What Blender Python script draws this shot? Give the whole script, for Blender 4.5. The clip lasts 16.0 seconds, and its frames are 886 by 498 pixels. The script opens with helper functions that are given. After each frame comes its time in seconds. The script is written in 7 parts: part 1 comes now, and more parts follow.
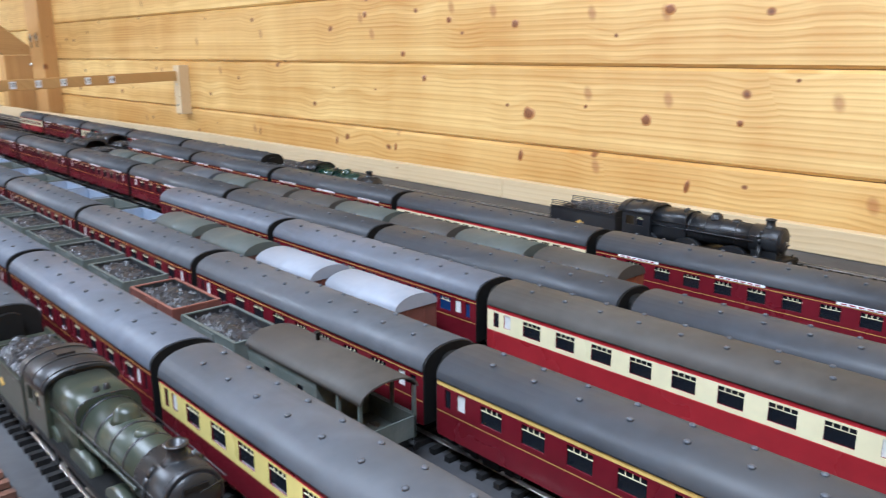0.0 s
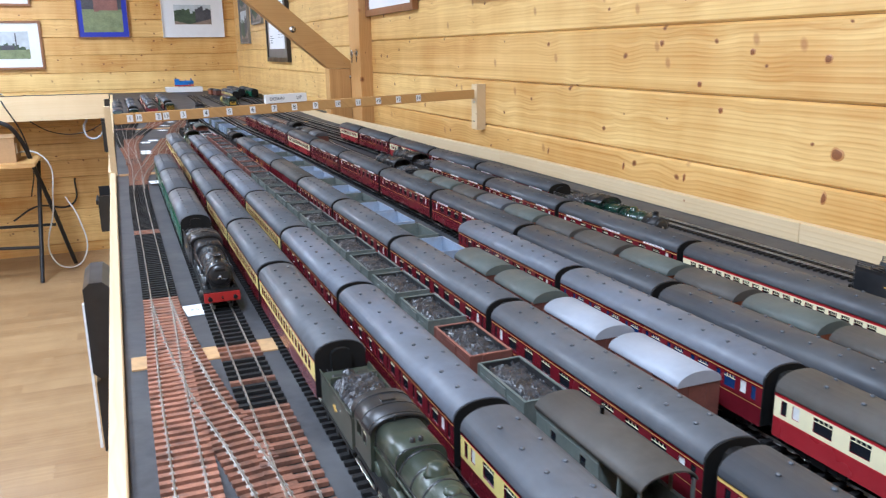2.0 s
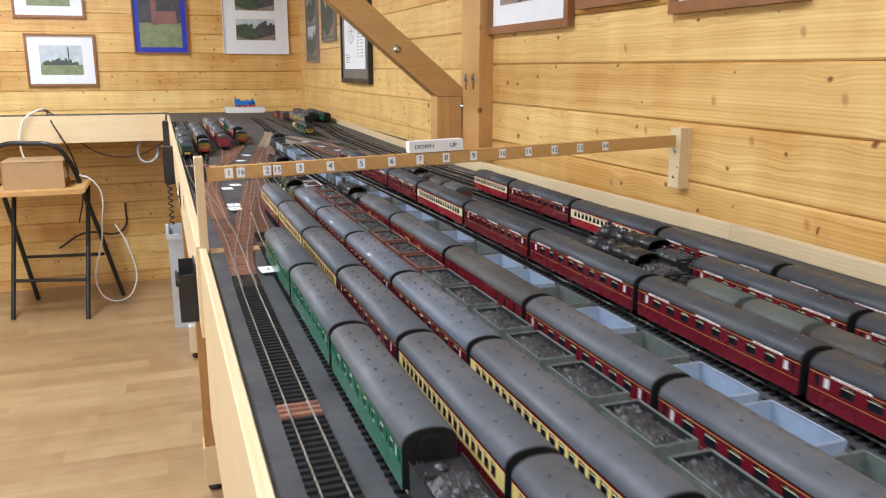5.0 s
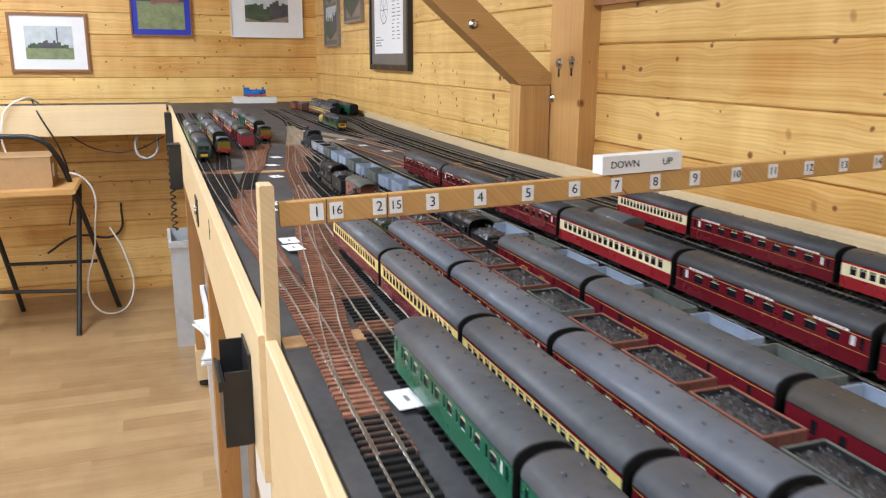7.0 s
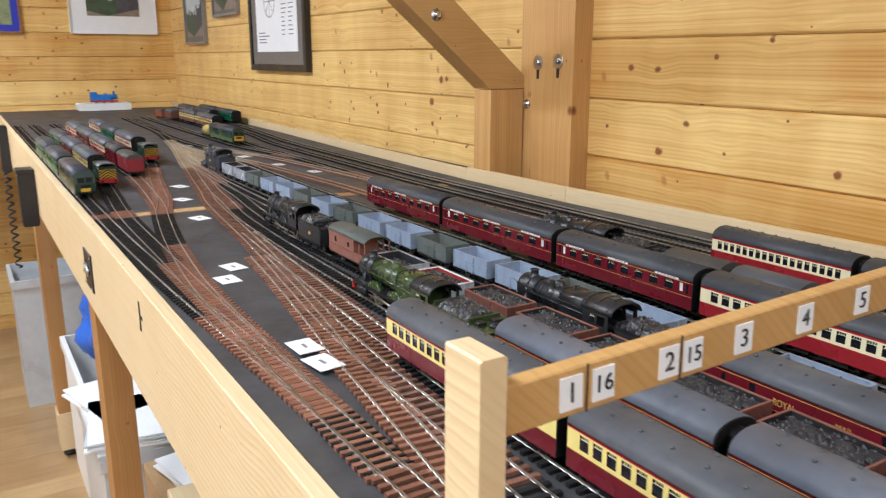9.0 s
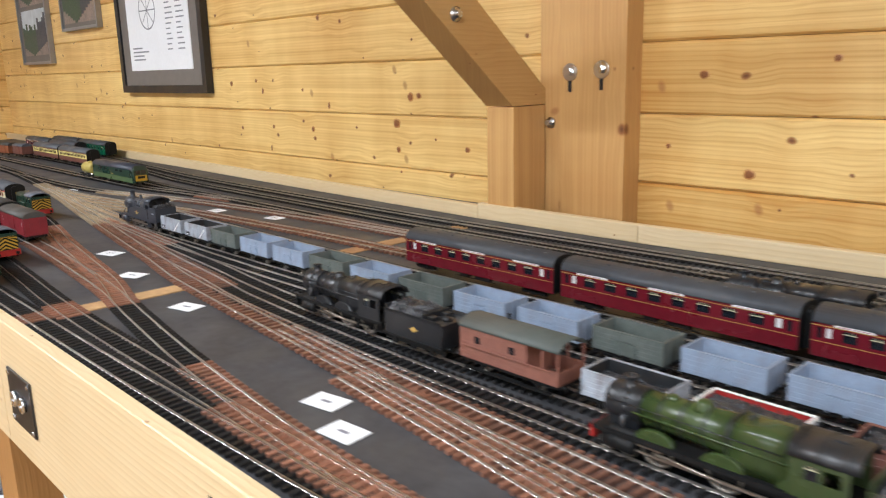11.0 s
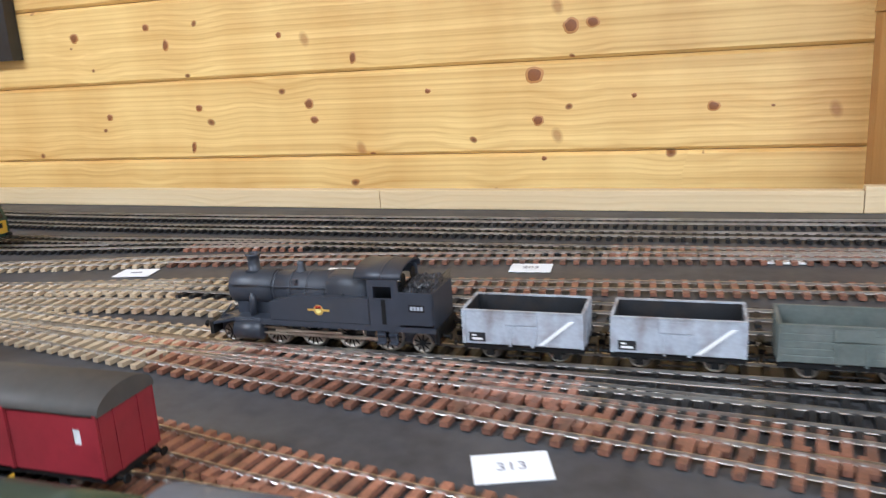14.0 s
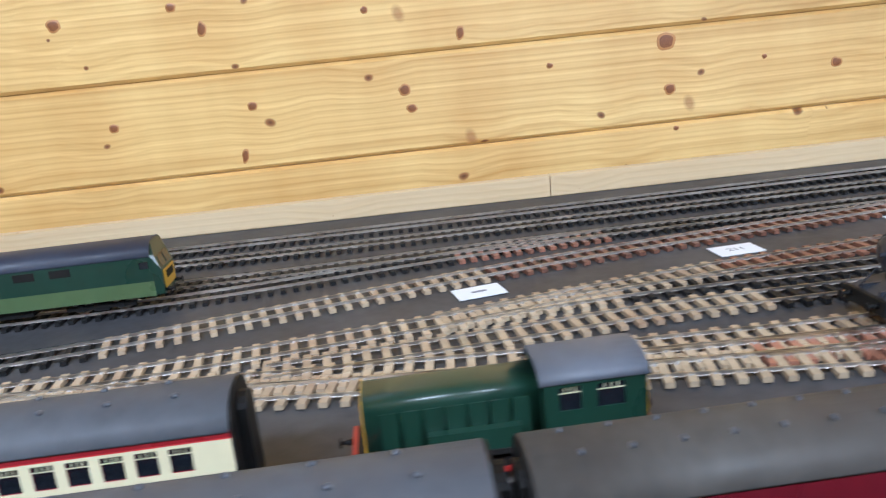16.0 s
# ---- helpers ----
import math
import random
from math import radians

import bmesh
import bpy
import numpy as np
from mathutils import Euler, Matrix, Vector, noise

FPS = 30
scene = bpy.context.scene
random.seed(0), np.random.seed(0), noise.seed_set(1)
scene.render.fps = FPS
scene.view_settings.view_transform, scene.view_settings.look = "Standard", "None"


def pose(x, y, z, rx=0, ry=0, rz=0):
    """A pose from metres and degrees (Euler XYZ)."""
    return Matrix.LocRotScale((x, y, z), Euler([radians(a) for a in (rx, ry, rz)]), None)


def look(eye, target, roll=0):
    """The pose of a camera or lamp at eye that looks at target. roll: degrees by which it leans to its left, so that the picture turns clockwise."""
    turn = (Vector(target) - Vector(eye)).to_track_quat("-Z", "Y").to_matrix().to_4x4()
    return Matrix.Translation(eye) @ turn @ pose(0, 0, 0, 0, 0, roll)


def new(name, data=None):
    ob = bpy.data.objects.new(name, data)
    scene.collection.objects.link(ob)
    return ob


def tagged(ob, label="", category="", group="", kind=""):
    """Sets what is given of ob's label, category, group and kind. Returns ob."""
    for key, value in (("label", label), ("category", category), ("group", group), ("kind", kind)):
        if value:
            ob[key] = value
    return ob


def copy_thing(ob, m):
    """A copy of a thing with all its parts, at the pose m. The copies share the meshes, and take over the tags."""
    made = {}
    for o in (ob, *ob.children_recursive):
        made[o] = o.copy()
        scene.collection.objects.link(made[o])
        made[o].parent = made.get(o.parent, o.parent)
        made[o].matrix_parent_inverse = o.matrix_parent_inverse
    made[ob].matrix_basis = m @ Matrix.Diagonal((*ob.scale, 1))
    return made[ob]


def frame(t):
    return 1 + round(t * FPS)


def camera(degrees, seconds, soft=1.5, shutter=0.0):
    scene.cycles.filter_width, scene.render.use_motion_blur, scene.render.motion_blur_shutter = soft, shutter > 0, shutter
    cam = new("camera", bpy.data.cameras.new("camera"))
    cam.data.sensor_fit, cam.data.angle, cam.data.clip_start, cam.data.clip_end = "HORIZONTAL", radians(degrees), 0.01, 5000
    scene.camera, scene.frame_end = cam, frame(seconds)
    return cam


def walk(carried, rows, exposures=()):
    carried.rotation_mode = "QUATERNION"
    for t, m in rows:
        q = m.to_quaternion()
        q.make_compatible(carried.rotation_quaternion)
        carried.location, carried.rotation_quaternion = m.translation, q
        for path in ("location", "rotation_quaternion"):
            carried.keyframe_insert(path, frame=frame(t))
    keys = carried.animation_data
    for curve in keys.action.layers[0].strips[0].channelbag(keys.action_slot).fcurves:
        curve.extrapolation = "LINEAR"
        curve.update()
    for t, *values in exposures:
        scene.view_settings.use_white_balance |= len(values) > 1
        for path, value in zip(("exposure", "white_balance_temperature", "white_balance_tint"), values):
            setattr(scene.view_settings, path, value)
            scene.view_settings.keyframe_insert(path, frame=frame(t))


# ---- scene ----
cam = camera(58.9, 16.0, soft=1.2, shutter=0.35)
PATH = [
    (0, (1.081, 0.6664, 0.19), (2.3887, 2.0986, -0.3), -0.3),
    (0.5, (1.0808, 0.6504, 0.198), (2.1832, 2.238, -0.314), -0.3),
    (1, (1.0778, 0.6505, 0.212), (2.0114, 2.341, -0.309), -0.5),
    (1.5, (1.0718, 0.6505, 0.224), (1.8732, 2.4116, -0.284), -0.8),
    (2, (1.0609, 0.6567, 0.24), (1.7917, 2.4535, -0.25), -0.8),
    (2.5, (1.0483, 0.6898, 0.248), (1.7423, 2.5051, -0.224), -0.6),
    (3, (1.0282, 0.7711, 0.262), (1.7063, 2.5955, -0.201), -0.5),
    (3.5, (0.9962, 0.8594, 0.263), (1.6623, 2.688, -0.197), -0.2),
    (3.7, (0.9846, 0.8946, 0.263), (1.6477, 2.7232, -0.201), -0.1),
    (5.8, (1.0, 1.4445, 0.265), (1.6522, 3.2832, -0.177), 0.0),
    (6, (0.9806, 1.4987, 0.264), (1.6398, 3.3344, -0.181), 0.0),
    (6.5, (0.9507, 1.5961, 0.253), (1.6188, 3.4256, -0.204), 0.1),
    (7, (0.9594, 1.74, 0.242), (1.6264, 3.5656, -0.229), 0.4),
    (7.5, (0.9737, 1.8538, 0.247), (1.6576, 3.6702, -0.234), 0.4),
    (8, (0.9668, 1.9539, 0.236), (1.7125, 3.7446, -0.253), 0.4),
    (8.5, (0.9322, 2.0753, 0.242), (1.8072, 3.8075, -0.243), 0.3),
    (8.7, (0.9047, 2.1177, 0.246), (1.8384, 3.8191, -0.236), 0.2),
    (10.8, (0.8515, 2.5363, 0.237), (2.1712, 3.9713, -0.209), -1.4),
    (11, (0.8334, 2.6135, 0.242), (2.1768, 4.0273, -0.203), -1.4),
    (11.5, (0.8162, 2.7758, 0.227), (2.2032, 4.145, -0.225), -1.3),
    (12, (0.8565, 2.9673, 0.202), (2.2898, 4.283, -0.263), -1.5),
    (12.5, (0.8837, 3.164, 0.194), (2.3969, 4.3838, -0.281), -2.1),
    (13, (0.8951, 3.3749, 0.191), (2.548, 4.3901, -0.296), -2.5),
    (13.5, (0.9049, 3.5258, 0.186), (2.6627, 4.3557, -0.287), -3.0),
    (14, (0.9513, 3.6463, 0.17), (2.7877, 4.2743, -0.314), -3.5),
    (14.5, (1.0054, 3.7437, 0.182), (2.8763, 4.2313, -0.332), -4.6),
    (15, (1.0112, 3.8967, 0.17), (2.9262, 4.1397, -0.352), -4.8),
    (15.5, (0.9839, 4.05, 0.175), (2.9128, 4.1028, -0.35), -5.6),
    (16, (0.9942, 4.1629, 0.163), (2.9251, 4.0457, -0.344), -6.0),
]
walk(cam, [(t, look(e, g, r)) for t, e, g, r in PATH], [(0, -0.02, 5350, 10), (2, -0.08, 5300, 10), (3.5, -0.2, 5550, 10), (6, -0.22, 6000, 10), (8.5, -0.26, 5950, 10), (11, -0.22, 6050, 10), (12.5, -0.08, 5650, 10), (14, -0.1, 5600, 10), (16, -0.12, 5200, 10)])

# ---------------------------------------------------------------- world and light
world = bpy.data.worlds.new("sky")
scene.world = world
world.use_nodes = True
wn = world.node_tree
sky = wn.nodes.new("ShaderNodeTexSky")
sky.sky_type, sky.sun_disc = "NISHITA", False
sky.sun_elevation, sky.sun_rotation = radians(40), radians(250)
wn.nodes["Background"].inputs["Strength"].default_value = 0.1
wn.links.new(sky.outputs["Color"], wn.nodes["Background"].inputs["Color"])

FLOOR, CEIL = -1.06, 1.36
WALL_X, END_Y, LEFT_X, BACK_Y = 1.876, 6.43, -1.75, -1.6


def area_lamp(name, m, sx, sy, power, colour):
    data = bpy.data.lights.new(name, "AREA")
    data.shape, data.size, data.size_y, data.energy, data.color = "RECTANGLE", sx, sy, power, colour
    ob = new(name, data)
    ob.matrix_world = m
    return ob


# Ceiling lamps added out of view, placed and tuned to light the room.
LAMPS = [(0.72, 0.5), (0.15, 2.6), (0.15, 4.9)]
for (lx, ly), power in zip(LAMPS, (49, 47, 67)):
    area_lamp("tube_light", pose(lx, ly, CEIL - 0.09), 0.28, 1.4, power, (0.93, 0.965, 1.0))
# Bluish fill lamp, added as if a window stood in the unseen side wall.
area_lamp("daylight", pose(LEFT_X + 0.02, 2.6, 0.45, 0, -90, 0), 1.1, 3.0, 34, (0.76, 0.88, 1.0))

# ---------------------------------------------------------------- materials
MATS = {}


def mat(name, col, rough=0.6, metal=0.0, var=0.15, scale=40.0, bump=0.0, dirt=None, dirt_amt=0.0, rand=0.0, coat=0.0, spec=0.5):
    """A node material: colour varied at two scales, optional dirt patches and bump."""
    if name in MATS:
        return MATS[name]
    m = bpy.data.materials.new(name)
    m.use_nodes = True
    t = m.node_tree
    N, K = t.nodes.new, t.links.new
    b = t.nodes["Principled BSDF"]
    co = N("ShaderNodeTexCoord")
    n1, n2 = N("ShaderNodeTexNoise"), N("ShaderNodeTexNoise")
    for n, s in ((n1, scale), (n2, scale * 6)):
        n.inputs["Scale"].default_value, n.inputs["Detail"].default_value = s, 4
        K(co.outputs["Object"], n.inputs["Vector"])
    add = N("ShaderNodeMath")
    add.operation = "ADD"
    K(n1.outputs["Fac"], add.inputs[0])
    K(n2.outputs["Fac"], add.inputs[1])
    last = add
    if rand:
        oi, mr = N("ShaderNodeObjectInfo"), N("ShaderNodeMath")
        mr.operation = "MULTIPLY_ADD"
        K(oi.outputs["Random"], mr.inputs[0])
        mr.inputs[1].default_value = rand
        K(add.outputs[0], mr.inputs[2])
        last = mr
    rg = N("ShaderNodeMapRange")
    rg.inputs["From Min"].default_value, rg.inputs["From Max"].default_value = 0.6, 1.4 + rand
    rg.inputs["To Min"].default_value, rg.inputs["To Max"].default_value = 1 - var, 1 + var
    K(last.outputs[0], rg.inputs["Value"])
    mul = N("ShaderNodeMix")
    mul.data_type, mul.blend_type = "RGBA", "MULTIPLY"
    mul.inputs[0].default_value = 1
    mul.inputs[6].default_value = (*col, 1)
    K(rg.outputs[0], mul.inputs[7])
    out = mul.outputs[2]
    if dirt:
        n3 = N("ShaderNodeTexNoise")
        n3.inputs["Scale"].default_value, n3.inputs["Detail"].default_value = scale * 0.8, 8
        K(co.outputs["Object"], n3.inputs["Vector"])
        r3 = N("ShaderNodeMapRange")
        r3.inputs["From Min"].default_value, r3.inputs["From Max"].default_value = 0.45, 0.7
        r3.inputs["To Max"].default_value = dirt_amt
        K(n3.outputs["Fac"], r3.inputs["Value"])
        mx = N("ShaderNodeMix")
        mx.data_type = "RGBA"
        K(r3.outputs[0], mx.inputs[0])
        K(out, mx.inputs[6])
        mx.inputs[7].default_value = (*dirt, 1)
        out = mx.outputs[2]
    K(out, b.inputs["Base Color"])
    rr = N("ShaderNodeMapRange")
    rr.inputs["From Min"].default_value, rr.inputs["From Max"].default_value = 0.3, 0.7
    rr.inputs["To Min"].default_value, rr.inputs["To Max"].default_value = max(0.02, rough - 0.08), min(1, rough + 0.08)
    K(n1.outputs["Fac"], rr.inputs["Value"])
    K(rr.outputs[0], b.inputs["Roughness"])
    b.inputs["Metallic"].default_value = metal
    b.inputs["Coat Weight"].default_value = coat
    b.inputs["Specular IOR Level"].default_value = spec
    if bump:
        bp = N("ShaderNodeBump")
        bp.inputs["Strength"].default_value, bp.inputs["Distance"].default_value = 0.5, bump
        K(n2.outputs["Fac"], bp.inputs["Height"])
        K(bp.outputs[0], b.inputs["Normal"])
    MATS[name] = m
    return m


def pine(name, light, dark, knots=1.0, rough=0.42, axis=1, ks=(7.6, 9.0)):
    """Varnished softwood with grain along one axis, growth rings bent round knots, and a different cut for each board."""
    m = bpy.data.materials.new(name)
    m.use_nodes = True
    t = m.node_tree
    N, K = t.nodes.new, t.links.new
    b = t.nodes["Principled BSDF"]
    co, oi = N("ShaderNodeTexCoord"), N("ShaderNodeObjectInfo")
    sep = N("ShaderNodeSeparateXYZ")
    K(co.outputs["Object"], sep.inputs[0])
    along = sep.outputs[axis]
    # across the grain: height for level boards, the sum of both other axes for upright ones
    ac = N("ShaderNodeMath")
    ac.operation = "ADD"
    others = [i for i in (0, 1, 2) if i != axis]
    K(sep.outputs[others[0]], ac.inputs[0])
    K(sep.outputs[others[1]], ac.inputs[1])

    def math_node(op, a, c):
        n = N("ShaderNodeMath")
        n.operation = op
        for i, v in enumerate((a, c)):
            if isinstance(v, (int, float)):
                n.inputs[i].default_value = v
            else:
                K(v, n.inputs[i])
        return n.outputs[0]

    off = math_node("MULTIPLY", oi.outputs["Random"], 37.0)
    u = math_node("ADD", along, off)
    v = math_node("ADD", ac.outputs[0], math_node("MULTIPLY", oi.outputs["Random"], 3.7))

    def vec(a, c, d=0.0):
        n = N("ShaderNodeCombineXYZ")
        K(a, n.inputs[0])
        K(c, n.inputs[1])
        if d:
            K(d, n.inputs[2])
        return n.outputs[0]

    vk = vec(math_node("MULTIPLY", u, ks[0]), math_node("MULTIPLY", v, ks[1]))
    vo = N("ShaderNodeTexVoronoi")
    vo.voronoi_dimensions, vo.inputs["Scale"].default_value, vo.inputs["Randomness"].default_value = "2D", 1.0, 1.0
    wob = N("ShaderNodeTexNoise")
    wob.inputs["Scale"].default_value = 2.5
    K(vk, wob.inputs["Vector"])
    mixv = N("ShaderNodeVectorMath")
    mixv.operation = "MULTIPLY_ADD"
    K(wob.outputs["Color"], mixv.inputs[0])
    mixv.inputs[1].default_value = (0.12, 0.12, 0)
    K(vk, mixv.inputs[2])
    K(mixv.outputs[0], vo.inputs["Vector"])
    sc = N("ShaderNodeSeparateColor")
    K(vo.outputs["Color"], sc.inputs[0])
    size = N("ShaderNodeMapRange")
    size.inputs["From Min"].default_value, size.inputs["From Max"].default_value = 0.12, 1.0
    size.inputs["To Min"].default_value, size.inputs["To Max"].default_value = 0.015, 0.105 * knots
    K(sc.outputs[0], size.inputs["Value"])
    ratio = math_node("DIVIDE", vo.outputs["Distance"], math_node("ADD", size.outputs[0], 0.001))
    knot = N("ShaderNodeMapRange")
    knot.inputs["From Min"].default_value, knot.inputs["From Max"].default_value = 0.70, 1.12
    knot.inputs["To Min"].default_value, knot.inputs["To Max"].default_value = 1.0, 0.0
    K(ratio, knot.inputs["Value"])
    halo = N("ShaderNodeMapRange")
    halo.inputs["From Min"].default_value, halo.inputs["From Max"].default_value = 0.0, 0.38
    halo.inputs["To Min"].default_value, halo.inputs["To Max"].default_value = 1.0, 0.0
    K(vo.outputs["Distance"], halo.inputs["Value"])
    # growth rings
    warp = N("ShaderNodeTexNoise")
    warp.inputs["Scale"].default_value, warp.inputs["Detail"].default_value = 1.0, 3
    K(vec(math_node("MULTIPLY", u, 1.1), math_node("MULTIPLY", v, 5.0)), warp.inputs["Vector"])
    phase = math_node("ADD", math_node("MULTIPLY", v, 980.0), math_node("MULTIPLY", warp.outputs["Fac"], 13.0))
    phase = math_node("ADD", phase, math_node("MULTIPLY", halo.outputs[0], math_node("MULTIPLY", sc.outputs[0], 9.0)))
    ring = math_node("SINE", phase, 0.0)
    ring = math_node("MULTIPLY_ADD", ring, 0.5)
    t.nodes[-1].inputs[2].default_value = 0.5
    ring = math_node("POWER", ring, 2.2)
    fine = N("ShaderNodeTexNoise")
    fine.inputs["Scale"].default_value, fine.inputs["Detail"].default_value = 1.0, 5
    K(vec(math_node("MULTIPLY", u, 14.0), math_node("MULTIPLY", v, 420.0)), fine.inputs["Vector"])
    big = N("ShaderNodeTexNoise")
    big.inputs["Scale"].default_value, big.inputs["Detail"].default_value = 1.0, 2
    K(vec(math_node("MULTIPLY", u, 2.3), math_node("MULTIPLY", v, 9.0)), big.inputs["Vector"])
    streak = N("ShaderNodeTexNoise")
    streak.inputs["Scale"].default_value, streak.inputs["Detail"].default_value, streak.inputs["Distortion"].default_value = 1.0, 4, 0.15
    bend = math_node("ADD", math_node("MULTIPLY", v, 105.0), math_node("MULTIPLY", warp.outputs["Fac"], 3.2))
    bend = math_node("ADD", bend, math_node("MULTIPLY", halo.outputs[0], 1.1))
    K(vec(math_node("MULTIPLY", u, 0.9), bend), streak.inputs["Vector"])
    sr = N("ShaderNodeMapRange")
    sr.inputs["From Min"].default_value, sr.inputs["From Max"].default_value = 0.36, 0.66
    K(streak.outputs["Fac"], sr.inputs["Value"])
    f = math_node("ADD", math_node("MULTIPLY", ring, 0.15), math_node("MULTIPLY", sr.outputs[0], 0.34))
    f = math_node("ADD", f, math_node("MULTIPLY", fine.outputs["Fac"], 0.20))
    f = math_node("ADD", f, math_node("MULTIPLY", big.outputs["Fac"], 0.75))
    f = math_node("ADD", f, math_node("MULTIPLY", oi.outputs["Random"], 0.42))
    f = math_node("SUBTRACT", f, 0.43)
    # broad bands of sheen, painted into the colour, that run across the grain
    sheen = N("ShaderNodeTexNoise")
    sheen.inputs["Scale"].default_value, sheen.inputs["Detail"].default_value = 1.0, 3
    K(vec(math_node("MULTIPLY", u, 9.0), math_node("MULTIPLY", v, 2.2)), sheen.inputs["Vector"])
    f = math_node("ADD", f, math_node("MULTIPLY", math_node("SUBTRACT", sheen.outputs["Fac"], 0.5), 0.85))
    mixc = N("ShaderNodeMix")
    mixc.data_type, mixc.clamp_factor = "RGBA", True
    K(f, mixc.inputs[0])
    mixc.inputs[6].default_value, mixc.inputs[7].default_value = (*light, 1), (*dark, 1)
    mk = N("ShaderNodeMix")
    mk.data_type = "RGBA"
    K(math_node("MULTIPLY", knot.outputs[0], 0.88), mk.inputs[0])
    K(mixc.outputs[2], mk.inputs[6])
    mk.inputs[7].default_value = (0.30, 0.105, 0.030, 1)
    # spike knots: slanting brown dashes cut lengthwise by the saw
    sv = N("ShaderNodeTexVoronoi")
    sv.voronoi_dimensions, sv.inputs["Scale"].default_value = "2D", 1.0
    slant = math_node("ADD", math_node("MULTIPLY", u, 8.5), math_node("MULTIPLY", v, 1.6))
    K(vec(slant, math_node("MULTIPLY", v, 6.0)), sv.inputs["Vector"])
    ssc = N("ShaderNodeSeparateColor")
    K(sv.outputs["Color"], ssc.inputs[0])
    sr2 = N("ShaderNodeMapRange")
    sr2.inputs["From Min"].default_value, sr2.inputs["From Max"].default_value = 0.028, 0.066
    sr2.inputs["To Min"].default_value, sr2.inputs["To Max"].default_value = 1.0, 0.0
    K(sv.outputs["Distance"], sr2.inputs["Value"])
    keep = math_node("GREATER_THAN", ssc.outputs[1], 0.55)
    spike = math_node("MULTIPLY", math_node("MULTIPLY", sr2.outputs[0], keep), 0.62 if knots > 0.5 else 0.0)
    ms = N("ShaderNodeMix")
    ms.data_type = "RGBA"
    K(spike, ms.inputs[0])
    K(mk.outputs[2], ms.inputs[6])
    ms.inputs[7].default_value = (0.36, 0.135, 0.04, 1)
    mk = ms
    # dark heart of each knot
    core = N("ShaderNodeMapRange")
    core.inputs["From Min"].default_value, core.inputs["From Max"].default_value = 0.15, 0.75
    core.inputs["To Min"].default_value, core.inputs["To Max"].default_value = 0.7 if knots > 0.5 else 0.0, 0.0
    K(ratio, core.inputs["Value"])
    mh = N("ShaderNodeMix")
    mh.data_type = "RGBA"
    K(core.outputs[0], mh.inputs[0])
    K(mk.outputs[2], mh.inputs[6])
    mh.inputs[7].default_value = (0.07, 0.022, 0.010, 1)
    K(mh.outputs[2], b.inputs["Base Color"])
    b.inputs["Roughness"].default_value = rough
    bp = N("ShaderNodeBump")
    bp.inputs["Strength"].default_value, bp.inputs["Distance"].default_value = 0.25, 0.0006
    K(math_node("ADD", fine.outputs["Fac"], ring), bp.inputs["Height"])
    K(bp.outputs[0], b.inputs["Normal"])
    MATS[name] = m
    return m


def glass(name, tint, rough=0.08):
    m = mat(name, tint, rough, 0.0, 0.1, 60)
    m.node_tree.nodes["Principled BSDF"].inputs["Specular IOR Level"].default_value = 0.6
    return m


PINE = pine("pine_board", (0.91, 0.645, 0.25), (0.53, 0.248, 0.047), 0.54, 0.36)
PINE_UP = pine("pine_post", (0.66, 0.39, 0.145), (0.44, 0.21, 0.06), 0.9, 0.42, 2, (6.0, 9.0))
PINE_DARK = pine("stained_pine", (0.46, 0.24, 0.08), (0.34, 0.16, 0.05), 0.3, 0.5, 2)
PLY = pine("birch_plywood", (0.74, 0.585, 0.355), (0.65, 0.48, 0.26), 0.0, 0.5, 1)
BATTEN = pine("batten_wood", (0.60, 0.36, 0.13), (0.46, 0.25, 0.08), 0.0, 0.5, 0)
LAMINATE = pine("floor_laminate", (0.46, 0.31, 0.155), (0.29, 0.17, 0.075), 0.0, 0.30, 0)
BOARD = mat("baseboard_grey", (0.050, 0.050, 0.054), 0.55, 0, 0.42, 16, 0.0004, (0.095, 0.092, 0.09), 0.6, spec=0.4)
PLASTER = mat("ceiling_white", (0.60, 0.60, 0.60), 0.8, 0, 0.04, 3)
WHITE = mat("white_paint", (0.80, 0.80, 0.78), 0.5, 0, 0.05, 5)
CARD = mat("white_card", (0.82, 0.83, 0.84), 0.7, 0, 0.04, 20)
INK = mat("black_print", (0.02, 0.02, 0.025), 0.6)
BLACK = mat("black_plastic", (0.018, 0.018, 0.02), 0.38, 0, 0.3, 15)
METAL = mat("bright_steel", (0.62, 0.62, 0.62), 0.3, 1.0, 0.1, 30)
SLEEPER = mat("black_sleeper", (0.011, 0.0105, 0.0105), 0.6, 0, 0.35, 30, spec=0.3)
COPPER = mat("copper_clad_sleeper", (0.30, 0.135, 0.085), 0.42, 0.2, 0.6, 90, 0.0, (0.065, 0.042, 0.034), 0.75, 0.6)
TAN = mat("tan_sleeper", (0.46, 0.36, 0.235), 0.6, 0.0, 0.35, 25, 0.0, (0.26, 0.14, 0.08), 0.5, 0.5)
RAIL = mat("nickel_rail", (0.58, 0.55, 0.50), 0.40, 1.0, 0.2, 40)
TAPE = mat("cork_joint_strip", (0.47, 0.29, 0.13), 0.75, 0, 0.3, 20, 0.0, (0.28, 0.12, 0.05), 0.6)
